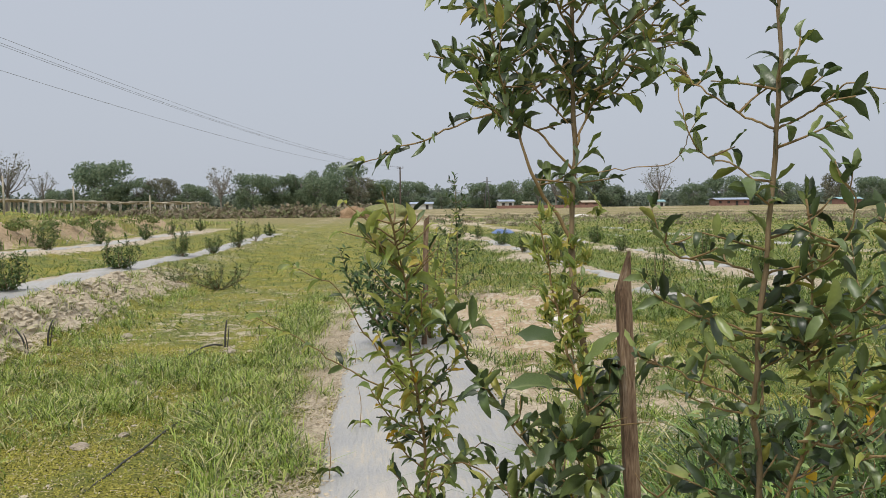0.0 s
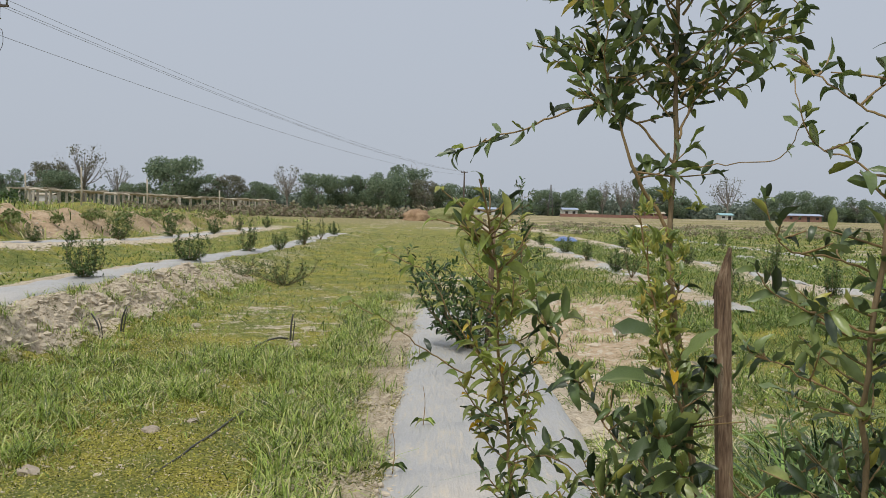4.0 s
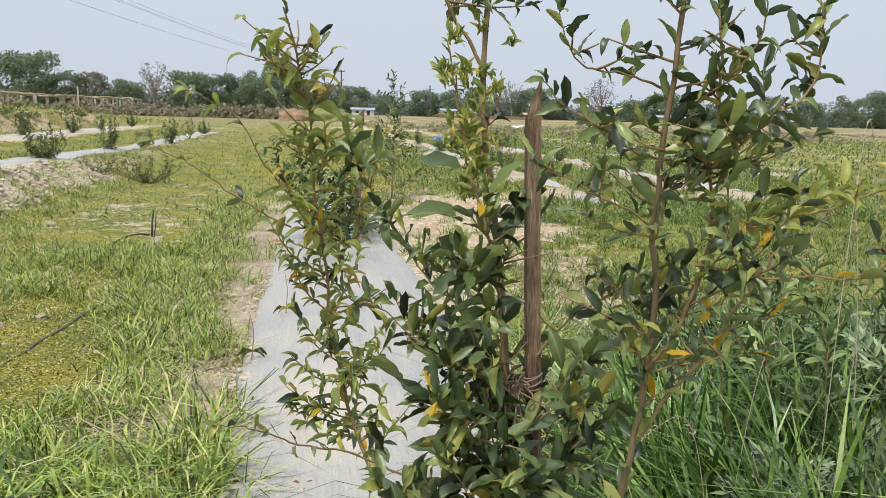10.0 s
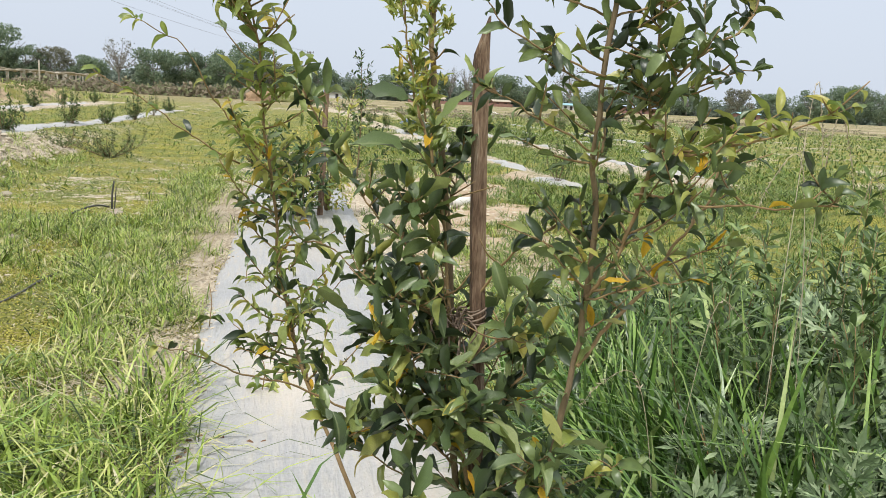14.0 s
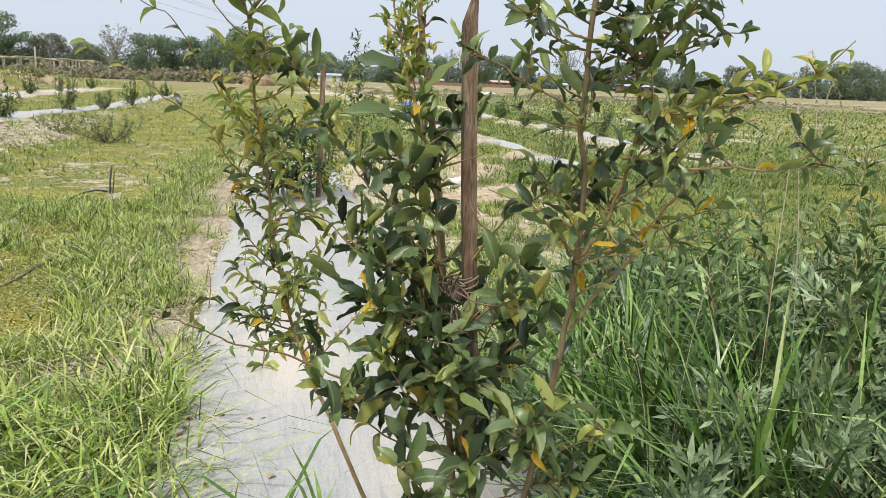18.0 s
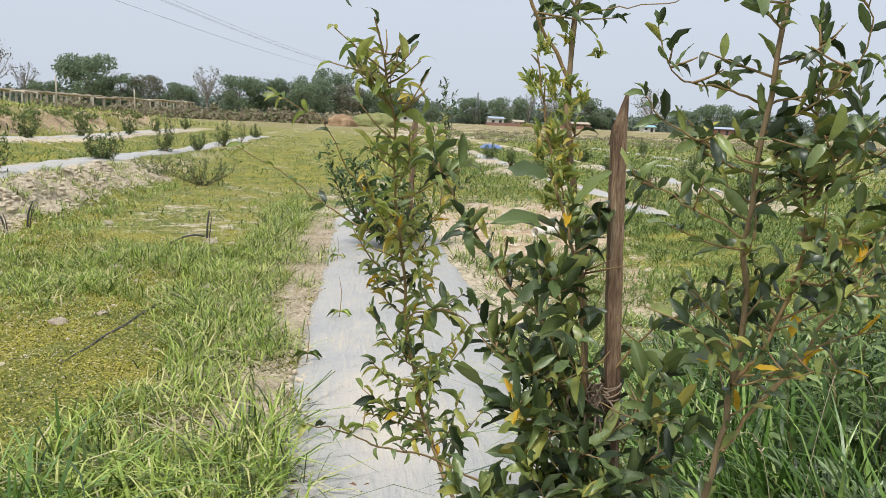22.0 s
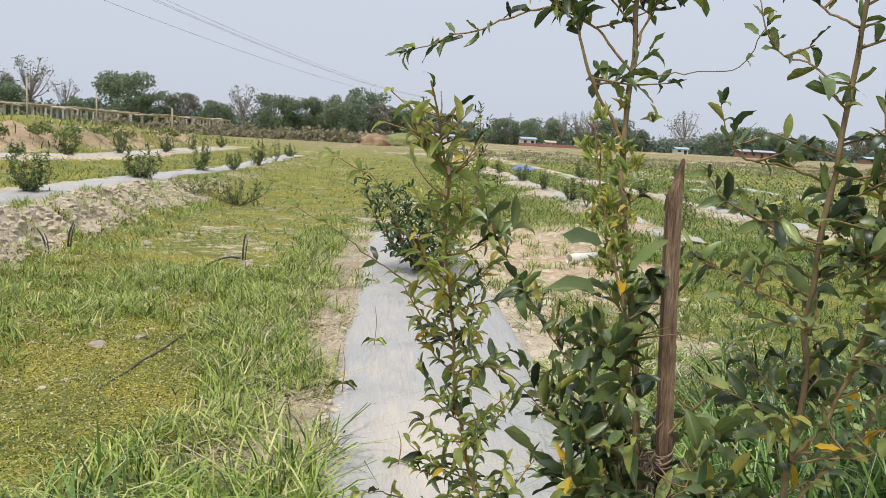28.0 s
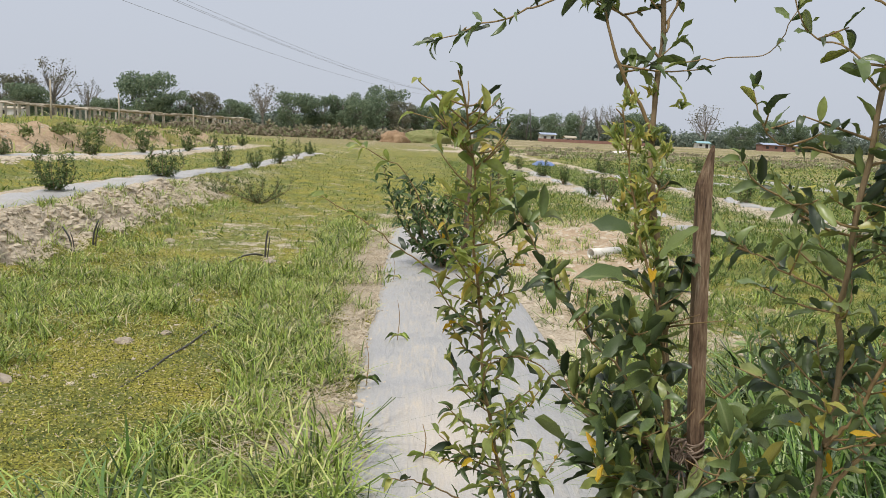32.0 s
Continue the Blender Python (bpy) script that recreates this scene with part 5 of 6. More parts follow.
# ---- weeds beside the shrub ----
def tall_weeds():
    rng = np.random.default_rng(21)
    n = 32000
    x, y = rng.uniform(0.98, 4.6, n), 1.1 + 3.5 * rng.uniform(0, 1, n) ** 1.4
    k = ((x - 1.0) > 0.32 * (y - 1.4) + 0.15 * rng.uniform(-1, 1, n)) & (rng.uniform(0, 1, n) < smooth(0.9, 1.7, y + 0.3 * wave_noise(x, y, 2.2, 28)) * smooth(4.6, 3.4, x + 0.4 * wave_noise(x, y, 1.7, 29)))
    x, y = x[k], y[k]
    # tussocks of unequal height, low where broad-leaved weeds stand
    h = (0.16 + 0.46 * rng.uniform(0, 1, len(x)) ** 1.4) * (0.5 + 0.5 * smooth(1.0, 1.6, x)) * (1 - 0.3 * smooth(3.0, 4.6, y)) * (0.85 + 0.3 * wave_noise(x, y, 4.5, 33))
    blades("tall_grass", on_land(x, y), h, rng.uniform(0.007, 0.014, len(x)), 0.42, "tall arching grass beside the mulch film", M_TALL, 31, 1.1)
    cx, cy = rng.uniform(1.1, 2.6, 150), rng.uniform(1.5, 3.0, 150)
    x, y = np.repeat(cx, 8) + rng.normal(0, 0.035, 1200), np.repeat(cy, 8) + rng.normal(0, 0.035, 1200)
    blades("tall_grass", on_land(x, y), rng.uniform(0.35, 0.82, 1200) * (0.25 + 0.75 * smooth(1.1, 1.38, x)), rng.uniform(0.009, 0.018, 1200), 0.34, "long broad grass blades arching over the weeds", M_BROAD, 33, 1.0)
    cx, cy = rng.uniform(1.27, 1.62, 20), rng.uniform(1.5, 2.1, 20)
    x, y = np.repeat(cx, 7) + rng.normal(0, 0.035, 140), np.repeat(cy, 7) + rng.normal(0, 0.035, 140)
    blades("tall_grass", on_land(x, y), rng.uniform(0.35, 0.8, 140), rng.uniform(0.007, 0.015, 140), 0.36, "upright tufts of bright broad grass", M_BROAD, 35, 1.0)
    cx, cy = rng.uniform(1.15, 1.75, 46), rng.uniform(1.9, 3.3, 46)
    x, y = np.repeat(cx, 14) + rng.normal(0, 0.05, 644), np.repeat(cy, 14) + rng.normal(0, 0.05, 644)
    blades("tall_grass", on_land(x, y), rng.uniform(0.25, 0.6, 644), rng.uniform(0.006, 0.013, 644), 0.5, "bright green grass between shrub and weeds", M_BROAD, 37, 1.1)
    n = 1400
    x, y = rng.uniform(0.85, 2.2, n), rng.uniform(1.8, 4.8, n)
    k = ~on_film(x, y)
    x, y = x[k], y[k]
    blades("tall_grass", on_land(x, y), rng.uniform(0.12, 0.35, len(x)), rng.uniform(0.004, 0.009, len(x)), 0.7, "medium green grass by the film's edge", M_GRASS, 32, 0.8)


tall_weeds()


def pinnate_leaf(rng):
    """A deeply cut weed leaf: lobes along a midrib, length 1 along +y."""
    V, F = [], []

    def blade(p, d, L, w):
        s = np.array([-d[1], d[0], 0])
        o = len(V)
        V.extend([p, p + d * L * 0.45 - s * w, p + d * L + np.array([0, 0, -0.06 * L]), p + d * L * 0.45 + s * w])
        F.append((o, o + 1, o + 2, o + 3))
    for j, u in enumerate((0.15, 0.35, 0.55, 0.75)):
        p = np.array([0, u, -0.25 * u * u])
        for sd in (-1, 1):
            an = radians(48 + rng.uniform(-8, 8))
            d = np.array([sd * math.sin(an), math.cos(an), 0.12])
            L = 0.42 * (1.15 - u * 0.5)
            blade(p, d, L, 0.048)
            blade(p + d * L * 0.45, np.array([sd * math.sin(an * 0.35), math.cos(an * 0.35), 0.05]), L * 0.55, 0.034)
            blade(p + d * L * 0.4, np.array([sd * math.sin(an * 1.7), math.cos(an * 1.7), 0.05]), L * 0.45, 0.030)
    blade(np.array([0, 0.7, -0.12]), np.array([0, 1.0, -0.2]), 0.42, 0.05)
    for u0 in (0.0, 0.35):
        blade(np.array([0, u0, -0.25 * u0 * u0]), np.array([0, 1.0, -0.1]), 0.5, 0.02)
    return np.array(V), F


def cut_leaf_weed(x, y, height, seed, name="mugwort", leaf=0.14):
    rng = np.random.default_rng(seed)
    root = tagged(new(name), "leafy weed with deeply cut grey-green leaves", "weed", group="broad-leaved weeds")
    root.location = (x, y, float(land(x, y)))
    tpl, spots = pinnate_leaf(rng), []
    for k in range(4):
        an, le = rng.uniform(0, 6.283), rng.uniform(0.05, 0.28)
        top = np.array([math.cos(an) * le, math.sin(an) * le, height * rng.uniform(0.7, 1.0)])
        pts = curve_points([(0, 0, 0), top * 0.5 + rng.normal(0, 0.02, 3), top], 10)
        v, f = tube(pts, 0.0035, 0.0015, 5)
        part("stem", mesh_of("stem", v, f, M_TWIG), root)
        spots += leaf_spots(pts, rng, 0.04, leaf, 0.2, 1.0, 62, 0.9, 0.35)
    v, f = scatter(tpl, spots)
    tagged(part("foliage", mesh_of("foliage", v, f, M_MUG, smooth=False), root), kind="stuff")


for wx, wy, wh, ws in ((1.45, 1.95, 0.50, 1), (1.70, 2.15, 0.60, 2), (1.25, 1.75, 0.38, 3), (1.95, 2.5, 0.62, 4), (1.15, 2.1, 0.28, 5), (1.55, 1.65, 0.45, 6), (2.3, 2.9, 0.6, 7), (1.35, 1.5, 0.36, 8), (1.75, 1.8, 0.55, 9), (2.05, 2.1, 0.7, 10), (1.2, 1.45, 0.24, 11), (1.62, 1.5, 0.52, 12), (1.85, 1.65, 0.56, 13), (1.48, 1.72, 0.46, 14), (1.36, 1.28, 0.30, 15), (2.2, 1.95, 0.62, 16)):
    cut_leaf_weed(wx, wy, wh, ws)


def narrow_leaf_weed(x, y, height, seed):
    """Upright weed with narrow leaves on several wiry stems."""
    rng = np.random.default_rng(seed)
    root = tagged(new("narrow_leaved_weed"), "wiry upright weed with narrow green leaves", "weed", group="narrow-leaved weeds")
    root.location = (x, y, float(land(x, y)))
    spots = []
    for k in range(7):
        an, le = rng.uniform(0, 6.283), rng.uniform(0.05, 0.35)
        top = np.array([math.cos(an) * le, math.sin(an) * le, height * rng.uniform(0.75, 1.05)])
        pts = curve_points([(0, 0, 0), top * 0.5 + rng.normal(0, 0.03, 3), top], 12)
        v, f = tube(pts, 0.003, 0.001, 5)
        stem = part("stem", mesh_of("stem", v, f, M_TWIG), root)
        for tw in twigs(pts, rng, 5, 0.16, 0.3, 0.95, 0.8):
            spots += leaf_spots(tw, rng, 0.035, 0.058, 0.1, 1.0, 50, 0.28)
        spots += leaf_spots(pts, rng, 0.035, 0.062, 0.25, 1.0, 50, 0.28)
    v, f = scatter(SMALL, spots)
    tagged(part("foliage", mesh_of("foliage", v, f, M_WEEDLEAF), root), kind="stuff")


for wx, wy, wh, ws in ((2.0, 2.35, 0.95, 11), (2.35, 2.75, 1.0, 12), (1.75, 2.75, 0.8, 13), (2.7, 2.6, 1.0, 14), (2.2, 3.3, 0.85, 15), (1.6, 3.2, 0.65, 16), (1.85, 2.0, 0.88, 17), (2.2, 2.15, 0.98, 18),
                       (2.5, 2.3, 1.0, 19), (1.65, 2.35, 0.78, 20), (2.9, 3.0, 1.0, 21)):
    narrow_leaf_weed(wx, wy, wh, ws)


# ---- planted shrubs along the rows ----
def row_shrub(seed, height, spread, stems, leaf, density, mat, label, at=(0, 0, 0), name="row_shrub", upright=0.6, ratio=0.36, lean=(0, 0, 0)):
    rng = np.random.default_rng(seed)
    root = tagged(new(name), label, "shrub", group="young shrubs in rows")
    root.location = at
    spots = []
    for k in range(stems):
        an = 6.283 * k / stems + rng.uniform(-0.5, 0.5)
        le = spread * rng.uniform(0.3, 1.0) * (0.75 if upright < 0.2 else 1.0)
        top = np.array([math.cos(an) * le, math.sin(an) * le, height * rng.uniform(0.55, 1.0)]) + np.array(lean)
        out = 1.25 if upright < 0.2 else 1 - upright
        pts = curve_points([(0, 0, -0.03), (top[0] * out, top[1] * out, top[2] * 0.45), top], 9)
        v, f = tube(pts, 0.006 + 0.004 * height, 0.002, 5)
        part("stem", mesh_of("stem", v, f, M_BARK), root)
        for tw in twigs(pts, rng, int(density * 8), 0.28 * height, 0.05, 1.0, 0.2):
            spots += leaf_spots(tw, rng, leaf * 0.55, leaf, 0.1, 1.0, 55, ratio)
        spots += leaf_spots(pts, rng, leaf * 0.5, leaf, 0.2, 1.0, 55, ratio)
    v, f = scatter(SMALL, spots)
    tagged(part("foliage", mesh_of("foliage", v, f, mat), root), kind="stuff")
    return root


# dark spreading shrub and slim sapling further along the near row
row_shrub(301, 0.95, 0.45, 11, 0.075, 1.4, M_BUSH, "dark bushy shrub leaning over the mulch film", (0.5, 8.15, 0.06), upright=0.3, lean=(-0.2, 0, 0))
row_shrub(302, 1.25, 0.34, 7, 0.06, 1.3, M_LEAF_YOUNG, "light green upright shrub beside a stake", (0.75, 8.6, 0.06))


def sapling(x, y, height, seed):
    """Slim sapling with tiered side branches."""
    rng = np.random.default_rng(seed)
    root = tagged(new("sapling"), "slim upright sapling with tiered feathery branches", "sapling")
    root.location = (x, y, float(land(x, y)))
    pts = curve_points([(0, 0, -0.02), (0.03, 0, height * 0.5), (0.0, 0, height)], 14)
    v, f = tube(pts, 0.014, 0.003, 6)
    part("trunk", mesh_of("trunk", v, f, M_BARK), root)
    spots = leaf_spots(pts, rng, 0.04, 0.08, 0.2, 1.0)
    for z in np.linspace(0.12, 0.96, 30):
        L = 0.46 * (1 - z) + 0.09
        an = rng.uniform(0, 6.283)
        p = pts[int(z * 13)]
        q = p + np.array([math.cos(an) * L, math.sin(an) * L, L * 0.7])
        br = curve_points([p, (p + q) / 2 + np.array([0, 0, -0.03]), q], 6)
        v, f = tube(br, 0.004, 0.0015, 4)
        part("branch", mesh_of("branch", v, f, M_BARK), root)
        spots += leaf_spots(br, rng, 0.04, 0.075, 0.15, 1.0, 50, 0.36)
    v, f = scatter(SMALL, spots)
    tagged(part("foliage", mesh_of("foliage", v, f, M_BUSH), root), kind="stuff")


sapling(1.42, 12.8, 1.86, 311)

kinds = [row_shrub(321, 0.72, 0.34, 10, 0.055, 1.5, M_ROWBUSH, "small dense green shrub planted through the film", upright=0.15),
         row_shrub(322, 0.85, 0.3, 8, 0.055, 1.3, M_ROWBUSH, "small upright green shrub planted in the row", upright=0.15),
         row_shrub(323, 0.58, 0.36, 10, 0.05, 1.4, M_ROWBUSH, "low bushy green shrub planted in the row", upright=0.15),
         row_shrub(324, 0.95, 0.32, 6, 0.05, 0.8, M_ROWBUSH, "thin open shrub planted in the row", upright=0.15)]
spots_left = [(-4.45, 11.4, 0, 0.95), (-4.4, 16.1, 2, 1.2), (-4.35, 21.0, 1, 1.0), (-4.1, 23.6, 0, 0.8), (-4.1, 28.2, 1, 1.15), (-4.2, 33, 3, 1.0), (-4.3, 38, 0, 1.0),
]
spots_left += [(-10.0, 17.5, 3, 1.0), (-9.2, 20.2, 0, 0.7), (-9.2, 25.6, 0, 1.25), (-9.0, 30, 1, 1.3), (-8.8, 35, 0, 1.1), (-8.9, 40, 1, 1.0), (-8.8, 46, 0, 1.1), (-9.4, 22.8, 2, 0.7), (-10.9, 21.5, 2, 0.8),
]
spots_left += [(4.4, 12.4, 3, 0.9), (4.15, 17.3, 3, 1.05), (4.2, 19.0, 0, 0.8), (4.25, 23.0, 1, 0.75), (4.4, 27.6, 0, 0.85), (4.3, 33, 1, 0.8), (4.2, 38, 2, 1.0),
              (6.9, 14.5, 1, 0.9), (7.4, 18.3, 1, 0.8), (7.0, 23, 0, 0.7), (7.6, 28, 0, 1.0), (7.4, 32.5, 2, 1.2), (11, 27, 1, 0.8), (12, 35, 3, 0.8), (15, 44, 0, 1.0)]
first_use = [True] * 4
for sx, sy, kd, sc in spots_left:
    m = Matrix.Translation((sx, sy, float(land(sx, sy)) + 0.02)) @ Matrix.Rotation(sx * 3 + sy * 1.7, 4, "Z") @ Matrix.Scale(sc * 0.9, 4)
    if first_use[kd]:
        kinds[kd].matrix_basis = m
        first_use[kd] = False
    else:
        c = copy_thing(kinds[kd], Matrix.Identity(4))
        c.matrix_basis = m

# grey-green wormwood tuft on the field, left of the near row
row_shrub(331, 0.48, 0.72, 16, 0.05, 1.2, M_GREYWEED, "low greyish weed bush on open ground", (-2.45, 15.0, float(land(-2.45, 15.0))), name="weed_bush", upright=0.2, ratio=0.25)
row_shrub(332, 0.40, 0.5, 9, 0.05, 0.8, M_GREYWEED, "low greyish weed bush on open ground", (-3.3, 15.6, float(land(-3.3, 15.6))), name="weed_bush", upright=0.2, ratio=0.25)


# ---- small things on the ground ----
def clods():
    rng = np.random.default_rng(41)
    bm = bmesh.new()
    bmesh.ops.create_icosphere(bm, subdivisions=1, radius=1.0)
    tv = np.array([v.co[:] for v in bm.verts])
    tf = [tuple(v.index for v in f.verts) for f in bm.faces]
    bm.free()
    P, S = [], []
    def add(n, x0, x1, y0, y1, s0, s1, power=1.0):
        x = rng.uniform(x0, x1, n)
        y = y0 + (y1 - y0) * rng.uniform(0, 1, n) ** power
        k = soil_cover(x, y) + rng.uniform(-0.2, 0.2, n) > 0.5
        x, y = x[k], y[k]
        size = s0 + (s1 - s0) * rng.uniform(0, 1, len(x)) ** 2.5
        P.append(on_land(x, y) - np.stack([x * 0, x * 0, size * 0.4], 1))
        S.append(size)
    add(5000, -8.75, -7.8, 11, 28, 0.012, 0.085)
    add(9000, -0.55, 0.16, 1.6, 13, 0.005, 0.04, 1.4)
    add(12000, -4.05, -2.95, 6.8, 16, 0.006, 0.050)
    add(1200, -5.6, -4.8, 6.5, 16, 0.008, 0.035)
    add(7000, 1.0, 3.4, 4.5, 15, 0.006, 0.055)
    add(1600, -3.4, -1.0, 7, 12, 0.008, 0.03)
    add(1200, -12.8, -10.3, 15, 36, 0.02, 0.07)
    n = 9000
    x, y = rng.uniform(-5.0, 3.4, n), 2.2 + 13 * rng.uniform(0, 1, n) ** 1.2
    k = (wave_noise(x, y, 2.2, 19) + rng.uniform(-0.8, 0.8, n) > 0.35) & ~on_film(x, y)
    P.append(on_land(x[k], y[k]))
    S.append(0.005 + 0.018 * rng.uniform(0, 1, k.sum()) ** 3)
    x, y = rng.uniform(-0.16, 0.05, 900), rng.uniform(2.2, 12, 900)
    P.append(on_land(x, y, 0.025))
    S.append(0.004 + 0.012 * rng.uniform(0, 1, 900) ** 2)
    P, S = np.concatenate(P), np.concatenate(S)
    n = len(P)
    jit = 1 + 0.45 * rng.uniform(-1, 1, (n, len(tv), 1))
    sq = np.stack([rng.uniform(0.7, 1.3, n), rng.uniform(0.7, 1.3, n), rng.uniform(0.45, 0.8, n)], 1)
    V = tv[None] * jit * (S[:, None] * sq)[:, None, :] + P[:, None, :]
    F = (np.array(tf)[None] + (np.arange(n) * len(tv))[:, None, None]).reshape(-1, 3)
    tagged(new("soil_clods", mesh_of("soil_clods", V.reshape(-1, 3), F.tolist(), M_CLOD, smooth=False)), "pale crumbled soil clods along the beds", "soil", kind="stuff")


clods()


def stone(x, y, size, seed):
    rng = np.random.default_rng(seed)
    bm = bmesh.new()
    bmesh.ops.create_icosphere(bm, subdivisions=2, radius=size)
    for v in bm.verts:
        v.co *= 1 + 0.55 * noise.noise(v.co * (1.3 / size) + Vector((seed * 3.7, 0, 0))) + 0.2 * noise.noise(v.co * (4.0 / size))
        v.co.z *= 0.55
    ob = new("stone", bm_mesh("stone", bm, M_LUMP, False))
    ob.location = (x, y, float(land(x, y)) + size * 0.12)
    tagged(ob, "pale lump of dry earth in the grass", "stone", group="loose lumps")


for k, (sx, sy, ss) in enumerate(((-1.56, 5.27, 0.055), (-1.38, 5.5, 0.035), (-1.9, 4.4, 0.06), (-1.2, 8.4, 0.06), (-2.2, 3.7, 0.06), (-2.5, 9.6, 0.07), (-0.9, 6.4, 0.045), (-1.7, 7.0, 0.05))):
    stone(sx, sy, ss, k)


def riser(x, y, h, lean, seed):
    """Stub of black irrigation hose that sticks out of the ground, split at its end."""
    root = tagged(new("hose_stub"), "black irrigation hose stub sticking out of the ground", "hose", group="hose stubs")
    root.location = (x, y, float(land(x, y)))
    pts = curve_points([(0, 0, -0.03), (lean * 0.25, 0, h * 0.5), (lean, 0.02, h)], 8)
    v, f = tube(pts, 0.011, 0.008, 7)
    part("tube", mesh_of("tube", v, f, M_HOSE), root)
    pts = curve_points([(0.02, 0, -0.03), (0.03 + lean * 0.2, 0, h * 0.4), (0.035 + lean * 0.5, -0.01, h * 0.8)], 8)
    v, f = tube(pts, 0.007, 0.004, 6)
    part("drip_line", mesh_of("drip_line", v, f, M_HOSE), root)


riser(-1.30, 8.75, 0.27, 0.02, 1)
riser(-3.05, 8.85, 0.24, 0.05, 2)
riser(-3.22, 8.75, 0.22, -0.10, 3)


def ground_hose(name, ctrl, r, label, mat, cat="hose"):
    pts = curve_points(ctrl, 24)
    pts[:, 2] = land(pts[:, 0], pts[:, 1]) + r * 0.8 + pts[:, 2]
    v, f = tube(pts, r, r, 7)
    tagged(new(name, mesh_of(name, v, f, mat)), label, cat)


ground_hose("drip_hose", [(-1.28, 4.3, -0.008), (-1.18, 5.0, 0.004), (-1.10, 5.8, 0.002), (-1.02, 6.2, -0.004)], 0.006, "dark drip hose lying in short grass", M_HOSE)
ground_hose("drip_hose", [(-1.55, 8.1, 0.01), (-1.42, 8.5, 0.05), (-1.32, 8.72, 0.02)], 0.009, "grey drip hose running to a stub", M_HOSE)


def pvc_pipe():
    length = 0.46
    root = tagged(new("pvc_pipe"), "short length of white plastic pipe lying on bare soil", "pipe")
    root.matrix_basis = pose(2.2, 9.62, float(land(2.2, 9.62)) + 0.062, 0, 0, -55)
    bm = bmesh.new()
    rings = []
    for r, y in ((0.048, 0.0), (0.057, 0.0), (0.057, length), (0.048, length)):
        rings.append([bm.verts.new((r * math.cos(a), y, r * math.sin(a))) for a in np.linspace(0, 2 * math.pi, 24, endpoint=False)])
    for k in range(4):
        a, b = rings[k], rings[(k + 1) % 4]
        for i in range(24):
            bm.faces.new((a[i], a[(i + 1) % 24], b[(i + 1) % 24], b[i]))
    bmesh.ops.recalc_face_normals(bm, faces=bm.faces)
    part("tube", bm_mesh("tube", bm, M_PVC, True), root)
    # near-black disc across the tube, painted in for the shade inside it
    bm = bmesh.new()
    bmesh.ops.create_circle(bm, cap_ends=True, segments=20, radius=0.047, matrix=Matrix.Translation((0, 0.12, 0)) @ Matrix.Rotation(radians(90), 4, "X"))
    part("bore", bm_mesh("bore", bm, M_DARK), root, "dark disc inside the pipe, in place of the shade in its hollow")


pvc_pipe()


def weed_shoot(x, y, h, seed):
    rng = np.random.default_rng(seed)
    root = tagged(new("weed_shoot"), "thin green weed shoot growing through the film", "weed", group="weed shoots")
    root.location = (x, y, float(land(x, y)) + 0.02)
    pts = curve_points([(0, 0, 0), (0.01, 0, h * 0.6), (-0.005, 0.01, h)], 8)
    v, f = tube(pts, 0.003, 0.0015, 5)
    part("stem", mesh_of("stem", v, f, M_TWIG), root)
    spots = [(pts[1], frame_of(np.array([c, s, 0.25]), np.array([0, 0, 1.0])), 0.10, 0.006) for c, s in ((1, 0.2), (-1, 0.1), (-0.6, -0.7), (0.8, -0.5))]
    for sp in spots:
        v, f = scatter(LEAVES[3], [sp])
        part("blade", mesh_of("blade", v, f, M_GRASS), root)


weed_shoot(0.09, 5.15, 0.26, 1)
weed_shoot(-0.05, 4.3, 0.22, 2)
weed_shoot(0.02, 7.5, 0.2, 3)
weed_shoot(0.22, 3.3, 0.15, 4)


def sheet(name, x, y, w, d, h, mat, label, seed):
    """Crumpled plastic sheet or covered pile on the ground."""
    n = 14
    V, F = [], []
    for j in range(n + 1):
        for i in range(n + 1):
            u, v = i / n * 2 - 1, j / n * 2 - 1
            e = max(0.0, 1 - max(abs(u), abs(v)) ** 3)
            V.append((u * w / 2, v * d / 2, h * e * (0.8 + 0.5 * noise.noise(Vector((u * 2.5 + seed, v * 2.5, 0))))))
    for j in range(n):
        for i in range(n):
            k = j * (n + 1) + i
            F.append((k, k + 1, k + n + 2, k + n + 1))
    ob = new(name, mesh_of(name, V, F, mat))
    ob.location = (x, y, float(land(x, y)) + 0.02)
    tagged(ob, label, "sheet")


sheet("blue_sheet", 6.4, 40.3, 1.0, 1.2, 0.22, M_BLUE, "crumpled blue plastic sheet lying in the grass", 1)
sheet("white_cover", 21.3, 86, 1.9, 2.4, 0.3, M_PVC, "white plastic cover over a low pile in the field", 2)


def seed_stalk(x, y, h, bend, seed):
    rng = np.random.default_rng(seed)
    root = tagged(new("grass_stalk"), "thin grass stalk with a drooping seed head", "grass stalk", group="grass stalks")
    root.location = (x, y, float(land(x, y)))
    pts = curve_points([(0, 0, 0), (bend * 0.15, 0, h * 0.6), (bend * 0.5, 0.02, h), (bend, 0.05, h * 0.95), (bend * 1.25, 0.06, h * 0.86)], 22)
    v, f = tube(pts, 0.0012, 0.0006, 5)
    part("stalk", mesh_of("stalk", v, f, M_STRAW), root)
    spots = leaf_spots(pts, rng, 0.008, 0.010, 0.72, 1.0, 30, 0.3)
    v, f = scatter(SMALL, spots)
    tagged(part("seed_head", mesh_of("seed_head", v, f, M_STRAW), root), kind="stuff")


